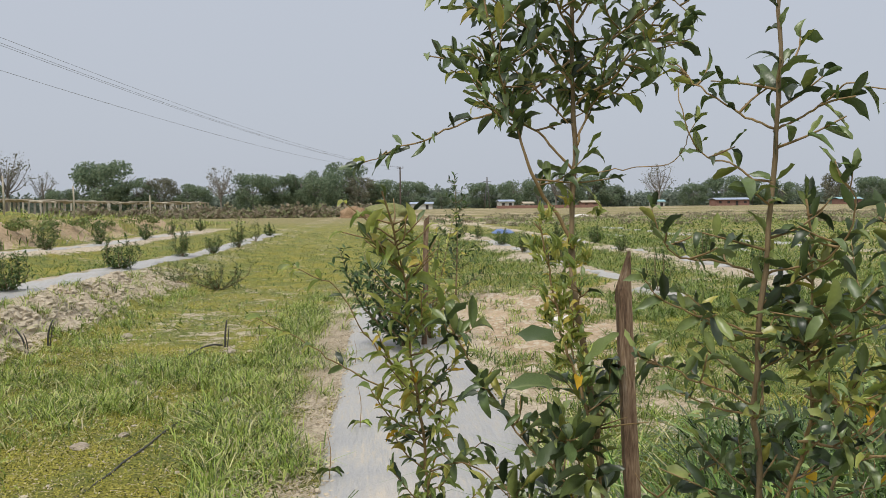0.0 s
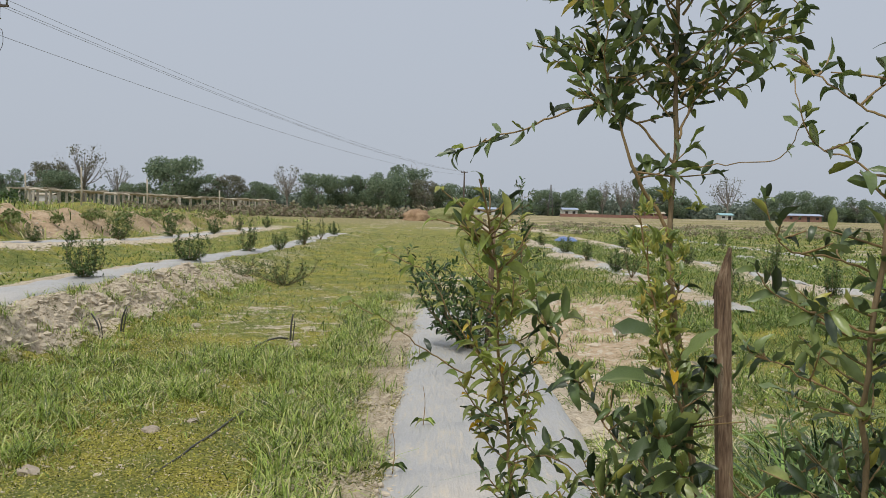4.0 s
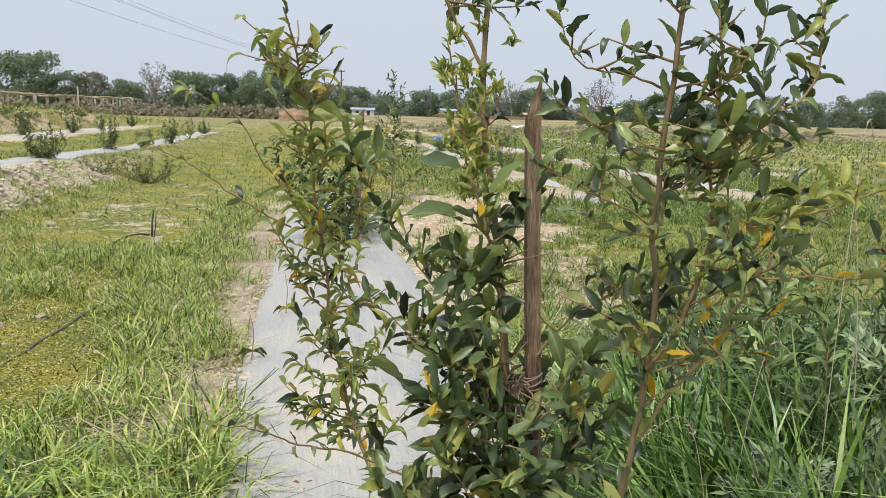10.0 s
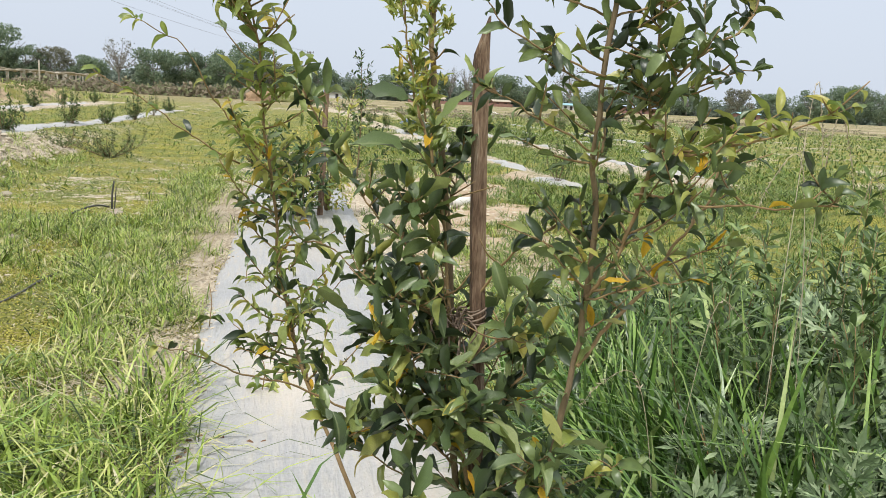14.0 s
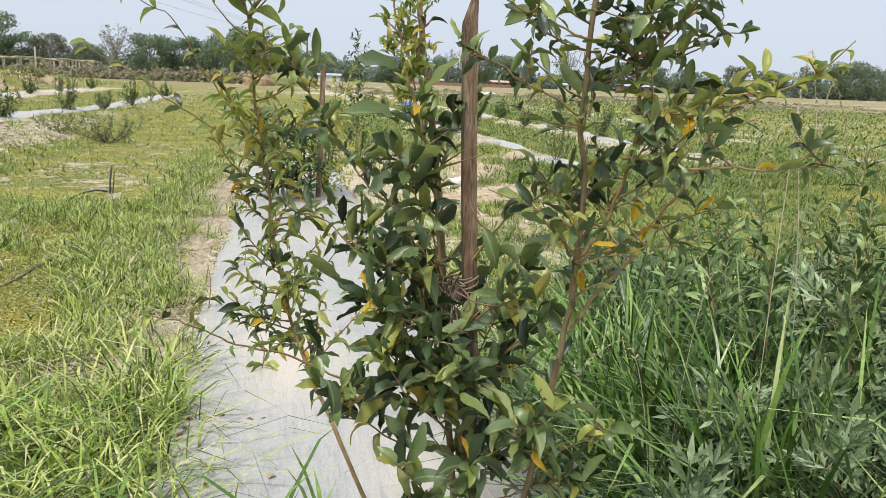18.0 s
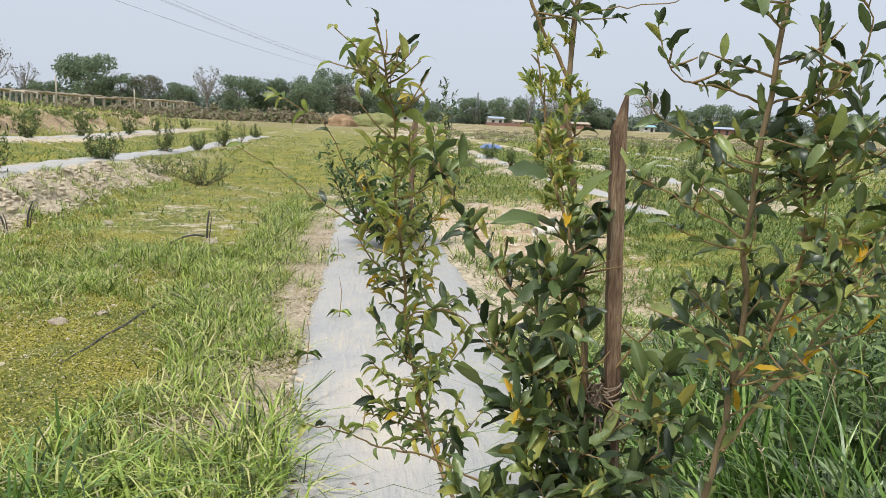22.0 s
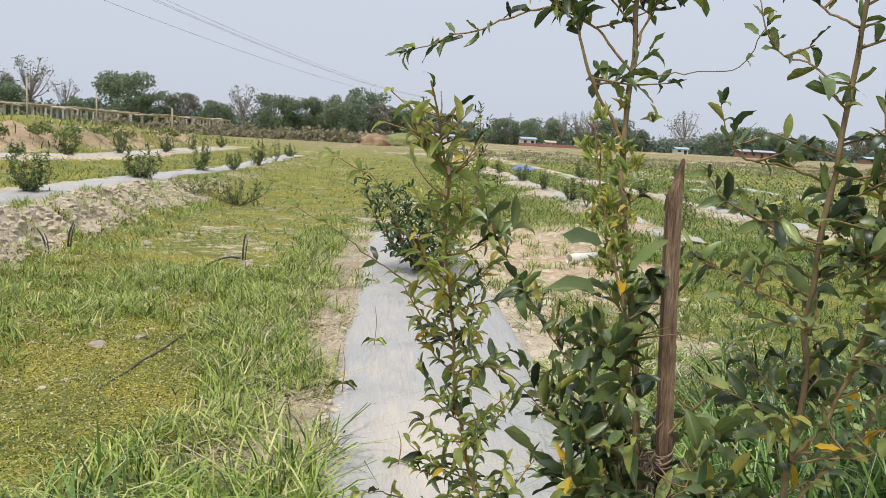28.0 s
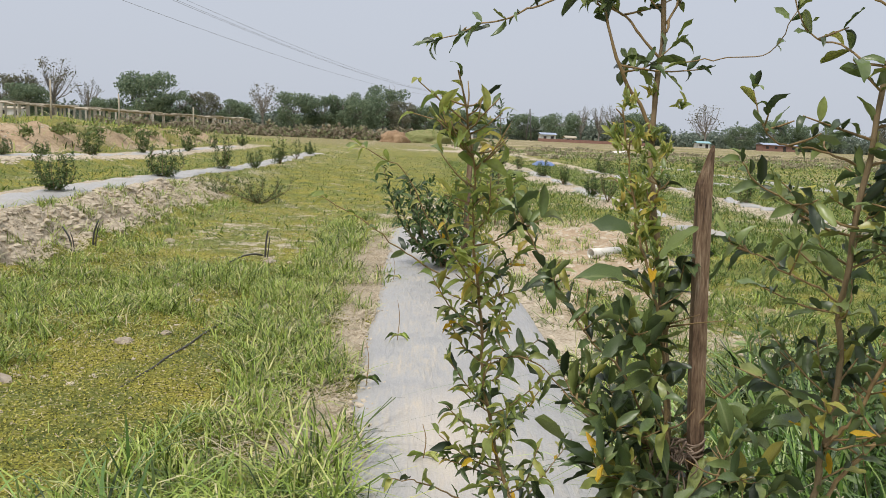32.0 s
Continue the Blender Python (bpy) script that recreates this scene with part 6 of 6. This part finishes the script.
for sx, sy, sh, sb, ss in ((1.42, 1.9, 1.28, 0.10, 1), (1.50, 1.95, 1.20, 0.14, 2), (1.62, 2.05, 1.10, -0.12, 3), (1.25, 2.0, 0.75, 0.18, 4), (1.8, 2.2, 1.05, 0.15, 5), (1.15, 1.85, 0.62, -0.15, 6)):
    seed_stalk(sx, sy, sh, sb, ss)


def flower_weed(x, y, h, seed):
    rng = np.random.default_rng(seed)
    root = tagged(new("flowering_weed"), "small weed with yellow button flowers", "weed", group="flowering weeds")
    root.location = (x, y, float(land(x, y)))
    for k in range(3):
        top = np.array([rng.uniform(-0.06, 0.06), rng.uniform(-0.06, 0.06), h * rng.uniform(0.8, 1.0)])
        v, f = tube(curve_points([(0, 0, 0), top * 0.5 + np.array([0.01, 0, 0]), top], 7), 0.002, 0.0012, 5)
        stem = part("stem", mesh_of("stem", v, f, M_TWIG), root)
        bm = bmesh.new()
        bmesh.ops.create_uvsphere(bm, u_segments=10, v_segments=6, radius=0.008, matrix=Matrix.Translation(top.tolist()) @ Matrix.Diagonal((1, 1, 0.7, 1)))
        part("flower", bm_mesh("flower", bm, M_LEAF_YELLOW, True), stem, "yellow flower head")


for sx, sy, sh, ss in ((1.42, 1.58, 0.34, 1), (1.5, 1.55, 0.30, 2), (1.3, 1.62, 0.28, 3)):
    flower_weed(sx, sy, sh, ss)


# ---- power line ----
def power_pole(x, y, z, height, r, label, lean=0.0):
    root = tagged(new("power_pole"), label, "utility pole", group="power poles")
    root.location = (x, y, z)
    v, f = tube(curve_points([(0, 0, -0.5), (lean * 0.5, 0, height * 0.5), (lean, 0, height)], 10), r, r * 0.68, 12)
    part("shaft", mesh_of("shaft", v, f, M_POLE), root)
    bm = bmesh.new()
    box(bm, (1.1, 0.09, 0.10), (lean, -r, height - 0.22), 0.0, 0.01)
    arm = part("crossarm", bm_mesh("crossarm", bm, M_POLE), root)
    for dx in (-0.48, -0.2, 0.48):
        bm = bmesh.new()
        bmesh.ops.create_cone(bm, cap_ends=True, segments=10, radius1=0.05, radius2=0.035, depth=0.18, matrix=Matrix.Translation((lean + dx, -r, height - 0.08)))
        bmesh.ops.create_uvsphere(bm, u_segments=8, v_segments=6, radius=0.055, matrix=Matrix.Translation((lean + dx, -r, height + 0.03)))
        part("insulator", bm_mesh("insulator", bm, M_STEEL, True), arm)
    return root


PZ = float(land(-18.9, 37))
main_pole = power_pole(-18.95, 37, PZ, 9.75 - PZ, 0.17, "tall dark wooden power pole with a crossarm", 0.38)


def pole_fittings():
    """Loose jumper cables at the pole's head and a small bracket lower down."""
    base = np.array(main_pole.location)
    for ctrl, r in (([(-19.0, 36.8, 9.7), (-19.05, 36.78, 9.45), (-18.85, 36.76, 9.2), (-18.72, 36.76, 8.8), (-18.78, 36.76, 8.3), (-18.95, 36.78, 8.05)], 0.014),
                    ([(-18.42, 36.8, 8.6), (-18.26, 36.78, 8.45), (-18.24, 36.78, 7.95), (-18.38, 36.78, 7.6)], 0.013),
                    ([(-18.95, 36.8, 9.75), (-18.9, 36.78, 9.55), (-18.7, 36.78, 9.45), (-18.6, 36.8, 9.3)], 0.012)):
        v, f = tube(curve_points(ctrl, 18) - base, r, r, 6)
        part("jumper_cable", mesh_of("jumper_cable", v, f, M_HOSE), main_pole)
    bm = bmesh.new()
    box(bm, (0.16, 0.10, 0.08), (0, 0, 0), 0.0, 0.01)
    box(bm, (0.06, 0.06, 0.20), (-0.07, 0, -0.08), 0.0, 0.01)
    ob = part("bracket", bm_mesh("bracket", bm, M_STEEL), main_pole)
    ob.location = Vector((-18.80, 36.84, 7.26)) - Vector(main_pole.location)
    for z in (9.05, 8.45, 7.0):
        ring = [(-18.95 + 0.38 * (z - PZ) / (9.75 - PZ) + 0.145 * math.cos(t), 37 + 0.145 * math.sin(t), z) for t in np.linspace(0, 6.283, 18)]
        v, f = tube(np.array(ring) - base, 0.018, 0.018, 5)
        part("band", mesh_of("band", v, f, M_STEEL), main_pole)


pole_fittings()
power_pole(5.15, 145, 0, 7.9, 0.16, "far wooden power pole at the field's end")


def wire(a, b, sag, r, label="thin sagging power line wire", mat=M_WIRE):
    a, b = np.array(a, float), np.array(b, float)
    pts = [a + (b - a) * u - np.array([0, 0, sag * 4 * u * (1 - u)]) for u in np.linspace(0, 1, 40)]
    v, f = tube(np.array(pts), r, r, 5)
    tagged(new("power_wire", mesh_of("power_wire", v, f, mat)), label, "wire", group="power wires")


for dx, dz, r in ((-0.48, 0, 0.009), (-0.2, 0, 0.009), (0.48, 0, 0.009), (0.05, -1.45, 0.010)):
    wire((-18.57 + dx, 36.85, 9.78 + dz), (5.15 + dx, 145, 7.85 + dz * 0.35), 1.2, r)
wire((-18.9, 36.85, 9.78), (-62, 22, 13.5), 0.9, 0.010)
wire((-18.62, 36.82, 9.4), (-62, 30, 9.2), 2.4, 0.026, "thick sagging service cable")
wire((-18.6, 36.85, 8.35), (-60, 30, 14.5), 0.6, 0.009)
wire((-18.68, 36.85, 8.9), (-22.6, 37.4, float(land(-22.6, 37.4))), 0.95, 0.016, "slack pale cable running down from the power pole", M_PVC)


# ---- trellis of posts at the far end ----
def trellis():
    root = tagged(new("trellis"), "long trellis of pale concrete posts under straw mats", "trellis")
    rng = np.random.default_rng(61)
    bm = bmesh.new()
    box(bm, (0.28, 0.24, 2.3), (0, 0, 1.12), 0.0, 0.02)
    post_mesh = bm_mesh("post", bm, M_CONCRETE)

    def line(u, row):
        # from the near end on the higher field to the far end
        return -55 + 25.4 * u - row * 1.7, 112 + 46 * u + row * 6
    for row in range(4):
        for k in range(-9, 19):
            u = k / 18
            if k < 0 and (row > 1 or rng.random() < 0.25):
                continue
            x, y = line(u, row)
            x, y = x + rng.uniform(-0.3, 0.3), y + rng.uniform(-0.5, 0.5)
            ob = part("post", post_mesh, root)
            ob.matrix_basis = pose(x, y, float(land(x, y)) - 0.05, rng.uniform(-3, 3), rng.uniform(-3, 3), rng.uniform(0, 20))
        for k in range(22 if row < 3 else 0):
            x, y = line((k + 0.5) / 22, row)
            bm = bmesh.new()
            box(bm, (2.6, 1.2, 0.16), (0, 0, 0), 0.0, 0.03)
            bmesh.ops.subdivide_edges(bm, edges=[e for e in bm.edges if e.calc_length() > 1.0], cuts=4)
            for v in bm.verts:
                v.co.z += 0.10 * math.cos(v.co.x * 1.3) + 0.04 * math.sin(v.co.x * 4 + k)
            ob = part("mat", bm_mesh("mat", bm, M_THATCH), root)
            ob.matrix_basis = pose(x, y, float(land(x, y)) + 2.27 + rng.uniform(-0.1, 0.1), rng.uniform(-10, 10), rng.uniform(-5, 5), 40 + rng.uniform(-16, 16))


trellis()


def pale_posts():
    """A few pale poles standing on the bank."""
    for k, (x, y, h) in enumerate(((-19.5, 37.6, 1.9), (-17.4, 37, 1.5), (-14.6, 36, 1.8), (-13.2, 40, 1.5), (-11.6, 47, 1.6), (-26, 44, 1.5), (-23.5, 40, 1.3))):
        v, f = tube(np.array([(0, 0, -0.2), (0.02, 0, h * 0.5), (0.0, 0, h)]), 0.045, 0.035, 6)
        ob = new("bank_post", mesh_of("bank_post", v, f, M_THATCH))
        ob.location = (x, y, float(land(x, y)))
        tagged(ob, "thin pale pole standing on the bank", "post", group="bank posts")


pale_posts()


# ---- brush, trees and houses in the distance ----
def clumps(name, centres, label, mat, seed, count, leaf, category, flat=0.6):
    """Leaf clumps spread over many rounded masses: (x, y, z, rx, rz)."""
    rng = np.random.default_rng(seed)
    spots = []
    for x, y, z, rx, rz in centres:
        for _ in range(count):
            d = rng.normal(0, 1, 3)
            d /= np.linalg.norm(d)
            rad = rng.uniform(0.55, 1.0)
            p = np.array([x + d[0] * rx * rad, y + d[1] * rx * rad * flat, z + abs(d[2]) * rz * rad])
            L = leaf * rng.uniform(0.6, 1.4)
            spots.append((p, frame_of(rng.normal(0, 1, 3), d), L, L * 0.8))
    v, f = scatter(SMALL, spots)
    tagged(new(name, mesh_of(name, v, f, mat, smooth=False)), label, category, kind="stuff")


rb = np.random.default_rng(71)
clumps("brush", [(x, 112 + rb.uniform(-4, 4) - 0.1 * x, -0.1, rb.uniform(1.2, 2.4), rb.uniform(1.0, 2.1)) for x in np.linspace(-40, 2, 44)], "brown dry brush along the field's end", M_BRUSH, 72, 260, 0.42, "brush")
clumps("dry_weeds", [(rb.uniform(4, 70), 52 + 62 * rb.uniform(0, 1) ** 1.2, -0.05, rb.uniform(0.4, 1.6), rb.uniform(0.12, 0.4)) for _ in range(260)], "low dry and green weeds on the far field", M_BRUSH, 76, 60, 0.16, "weeds")
clumps("bank_weeds", [(rb.uniform(-13.6, -10.9), y + rb.uniform(-0.6, 0.6), float(land(-11.9, y)) - 0.15, rb.uniform(0.25, 0.6), rb.uniform(0.15, 0.38)) for y in np.linspace(15.5, 48, 110)], "straggling dry and green weeds on the cut bank", M_BANKWEED, 73, 120, 0.085, "weeds")
clumps("pole_bush", [(-19.3, 36.2, float(land(-19.3, 36.2)), 1.1, 1.2), (-17.9, 36.6, float(land(-18, 36.6)), 0.9, 0.9)], "green bush at the power pole's foot", M_BUSH, 74, 500, 0.12, "bush")
clumps("far_woods", [(x, 330 + rb.uniform(-12, 14), -0.5, rb.uniform(6, 12), rb.uniform(4.5, 10.5)) for x in np.linspace(-330, 330, 170)], "belt of distant trees along the horizon, haze put into their colour", M_WOODS_HAZED, 75, 560, 1.1, "trees")


def heap(x, y, rx, ry, h, mat, label, seed):
    """Tipped heap of earth with a rough surface."""
    bm = bmesh.new()
    bmesh.ops.create_icosphere(bm, subdivisions=4, radius=1.0)
    for v in bm.verts:
        n = noise.noise(v.co * 2.2 + Vector((seed, 0, 0))) * 0.35 + noise.noise(v.co * 7 + Vector((0, seed, 0))) * 0.12
        v.co *= 1 + n
        v.co.z = max(v.co.z, -0.2)
    for v in bm.verts:
        v.co.x, v.co.y, v.co.z = v.co.x * rx, v.co.y * ry, v.co.z * h
    ob = new("earth_mound", bm_mesh("earth_mound", bm, mat, True))
    ob.location = (x, y, float(land(x, y)))
    tagged(ob, label, "heap", group="soil heaps")


M_CLAY = plain("reddish_clay", [(0.3, (0.20, 0.12, 0.07)), (0.5, (0.33, 0.22, 0.13)), (0.7, (0.46, 0.33, 0.21))], 1.2, 0.95, 0.8, 0.2)
M_HEAPGRASS = plain("grass_on_heap", [(0.3, (0.12, 0.15, 0.05)), (0.5, (0.22, 0.23, 0.09)), (0.7, (0.32, 0.29, 0.14))], 1.5, 0.95, 0.9, 0.2)
heap(-1.9, 100, 1.7, 1.3, 1.25, M_CLAY, "bare reddish heap of dug earth", 3)
heap(2.2, 106, 3.2, 2.0, 1.5, M_HEAPGRASS, "earth heap overgrown with dry grass", 5)


def tree(name, seed, height, radius, mat, label, bare=False, trunk_part=0.35):
    """Tapered trunk, forking limbs and a crown of many small clumps with gaps."""
    rng = np.random.default_rng(seed)
    root = tagged(new(name), label, "tree", group="trees on the horizon")
    pts = curve_points([(0, 0, -0.3), (rng.uniform(-0.3, 0.3), 0, height * 0.3), (rng.uniform(-0.6, 0.6), 0, height * 0.62)], 10)
    v, f = tube(pts, height * 0.028, height * 0.012, 8)
    part("trunk", mesh_of("trunk", v, f, M_TREEBARK), root)
    spots = []
    for k in range(22 if bare else 16):
        s = rng.uniform(trunk_part, 1.0)
        p = pts[int(s * 9)]
        an = rng.uniform(0, 6.283)
        out = radius * rng.uniform(0.35, 1.0)
        zt = height * (trunk_part + (1 - trunk_part) * rng.uniform(0.25, 1.0) * (1 - 0.25 * (out / radius) ** 2))
        q = np.array([math.cos(an) * out, math.sin(an) * out, max(zt, p[2] + 0.5)])
        br = curve_points([p, p * 0.45 + q * 0.55 + np.array([0, 0, -0.06 * height]), q], 8)
        one = [tube(br, height * 0.010, height * 0.003, 5)]
        for tw in twigs(br, rng, 14 if bare else 3, radius * 0.45, 0.35, 1.0, 0.9):
            one.append(tube(tw, height * 0.0028, height * 0.0010, 3))
        v, f = merge(one)
        part("limb", mesh_of("limb", v, f, M_TREEBARK), root)
        if bare:
            for _ in range(16):
                d = rng.normal(0, 1, 3)
                L = radius * rng.uniform(0.045, 0.09)
                spots.append((q + d * radius * 0.12, frame_of(rng.normal(0, 1, 3), d), L, L * 0.8))
    # rounded leaf masses over the crown, smaller towards the top, with gaps between them
    for k in range(0 if bare else 34):
        an, up = rng.uniform(0, 6.283), rng.uniform(-0.95, 1.0)
        reach = radius * math.sqrt(max(0.05, 1 - up * up * 0.8)) * rng.uniform(0.5, 1.05)
        mid = height * (0.40 + trunk_part * 0.35)
        c = np.array([math.cos(an) * reach, math.sin(an) * reach, mid + up * (height * 0.92 - mid)])
        r = radius * rng.uniform(0.20, 0.34)
        for _ in range(190):
            d = rng.normal(0, 1, 3)
            d /= np.linalg.norm(d)
            L = radius * rng.uniform(0.04, 0.085)
            spots.append((c + d * r * rng.uniform(0.75, 1.08) * np.array([1.1, 1.1, 0.8]), frame_of(rng.normal(0, 1, 3), d), L, L * 0.8))
    v, f = scatter(SMALL, spots)
    tagged(part("crown", mesh_of("crown", v, f, mat, smooth=False), root), kind="stuff")
    return root


tree_kinds = [tree("broadleaf_tree", 81, 10, 6.2, M_CROWN_HAZED, "broad dark green tree on the horizon"),
              tree("broadleaf_tree", 82, 10, 4.8, M_CROWN_HAZED, "tall rounded green tree on the horizon"),
              tree("broadleaf_tree", 83, 10, 6.8, M_CROWN_HAZED, "wide spreading green tree on the horizon"),
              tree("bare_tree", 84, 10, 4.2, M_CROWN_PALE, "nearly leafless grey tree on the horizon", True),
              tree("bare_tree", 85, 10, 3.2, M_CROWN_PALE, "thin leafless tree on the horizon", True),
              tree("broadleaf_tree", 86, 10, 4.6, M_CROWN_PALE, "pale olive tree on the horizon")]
# across, height and kind of each tree, near y = 300
row_of_trees = [(-178, 16, 0), (-164, 13, 2), (-152, 13, 1), (-138, 15, 5), (-127, 21, 3), (-116, 14, 4), (-131, 12, 0), (-106, 8, 2), (-92.5, 18, 0), (-82, 13, 1), (-75, 12, 5), (-64, 9.5, 2), (-51.5, 15, 3),
]
row_of_trees += [(-41, 13, 0), (-31, 13, 1), (-24, 15, 1), (-10.5, 18.5, 1), (-17, 12, 2), (-3, 11.5, 5), (5, 10, 2), (14, 10, 0), (26, 7, 1), (42, 9.5, 0), (52, 9.5, 2), (60, 12, 4), (67, 12.5, 4), (73, 13, 4), (81, 11.5, 0),
]
row_of_trees += [(90, 8, 2), (104, 14.5, 3), (118, 8, 0), (131, 11, 0), (143, 9, 2), (156, 10, 1), (170, 11, 5), (186, 10, 0), (205, 13, 1), (222, 15, 0), (240, 13, 2), (-196, 14, 1), (-212, 12, 0)]
used = [False] * 6
for k, (tx, th, kd) in enumerate(row_of_trees):
    m = Matrix.Translation((tx, 300 + (k * 37) % 17, 0)) @ Matrix.Rotation(k * 1.9, 4, "Z") @ Matrix.Scale(th / 9.6, 4)
    if not used[kd]:
        tree_kinds[kd].matrix_basis = m
        used[kd] = True
    else:
        copy_thing(tree_kinds[kd], Matrix.Identity(4)).matrix_basis = m


def house(x, y, w, d, h, roof_mat, wall_mat, label, seed):
    """Low shed: walls, overhanging pitched sheet roof, door and windows set in."""
    root = tagged(new("house"), label, "house", group="far houses")
    root.matrix_basis = pose(x, y, 0, 0, 0, (seed * 7) % 9 - 4)
    bm = bmesh.new()
    box(bm, (w, d, h), (0, 0, h / 2))
    part("wall", bm_mesh("wall", bm, wall_mat), root)
    bm = bmesh.new()
    pr = [(-w / 2 - 0.4, -d / 2 - 0.5, h - 0.05), (w / 2 + 0.4, -d / 2 - 0.5, h - 0.05), (w / 2 + 0.4, 0, h + 0.55), (-w / 2 - 0.4, 0, h + 0.55), (-w / 2 - 0.4, d / 2 + 0.5, h - 0.05), (w / 2 + 0.4, d / 2 + 0.5, h - 0.05)]
    lo, hi = [bm.verts.new(p) for p in pr], [bm.verts.new((p[0], p[1], p[2] + 0.12)) for p in pr]
    for q in ((0, 1, 2, 3), (3, 2, 5, 4)):
        bm.faces.new([hi[i] for i in q])
        bm.faces.new([lo[i] for i in q][::-1])
    for q in ((0, 1), (1, 2), (2, 5), (5, 4), (4, 3), (3, 0)):
        bm.faces.new((lo[q[0]], lo[q[1]], hi[q[1]], hi[q[0]]))
    part("roof", bm_mesh("roof", bm, roof_mat), root)
    n = max(2, int(w / 3))
    for k in range(n):
        px = -w / 2 + (k + 0.5) * w / n
        bm = bmesh.new()
        tall = k == n // 2
        box(bm, (0.95, 0.08, h * 0.8 if tall else h * 0.4), (px, -d / 2 - 0.01, h * 0.4 if tall else h * 0.58), 0, 0.01)
        part("door" if tall else "window", bm_mesh("opening", bm, M_DARK), root)


for k, (hx, hy, w, h, rm, wm) in enumerate(((17, 285, 9, 2.4, M_ROOF, M_PLASTER), (45, 284, 6, 3.0, M_ROOF, M_PLASTER), (53, 287, 4, 2.0, M_THATCH, M_PLASTER), (74, 286, 7, 2.2, M_THATCH, M_BRICK),
                                              (98, 287, 5, 2.2, M_TEAL, M_PLASTER), (122, 283, 15, 2.7, M_ROOF, M_BRICK), (-128, 283, 9, 4.2, M_THATCH, M_PLASTER), (165, 285, 10, 2.4, M_TEAL, M_BRICK))):
    house(hx, hy, w * 0.8, 5, h * 0.75, rm, wm, "low brick or plaster farm building under a pale sheet roof", k)


def tower(x, y, h):
    root = tagged(new("pylon"), "thin far lattice pylon with short arms", "pylon")
    root.location = (x, y, 0)
    for dx, dy in ((-0.9, -0.9), (0.9, -0.9), (0.9, 0.9), (-0.9, 0.9)):
        v, f = tube(np.array([(dx, dy, 0), (dx * 0.5, dy * 0.5, h * 0.5), (dx * 0.12, dy * 0.12, h)]), 0.12, 0.08, 4)
        part("leg", mesh_of("leg", v, f, M_STEEL), root)
    for z in (0.3, 0.5, 0.7, 0.86):
        bm = bmesh.new()
        box(bm, (2.6 if z > 0.8 else 1.6 * (1.1 - z), 0.1, 0.12), (0, 0, h * z))
        part("arm" if z > 0.8 else "brace", bm_mesh("arm", bm, M_STEEL), root)


tower(39, 285, 10.5)


def brick_wall_far():
    bm = bmesh.new()
    box(bm, (34, 0.4, 1.0), (57, 270, 0.45))
    ob = new("field_wall", bm_mesh("field_wall", bm, M_BRICK))
    tagged(ob, "long low reddish brick wall at the far field edge", "wall", kind="structure")


brick_wall_far()
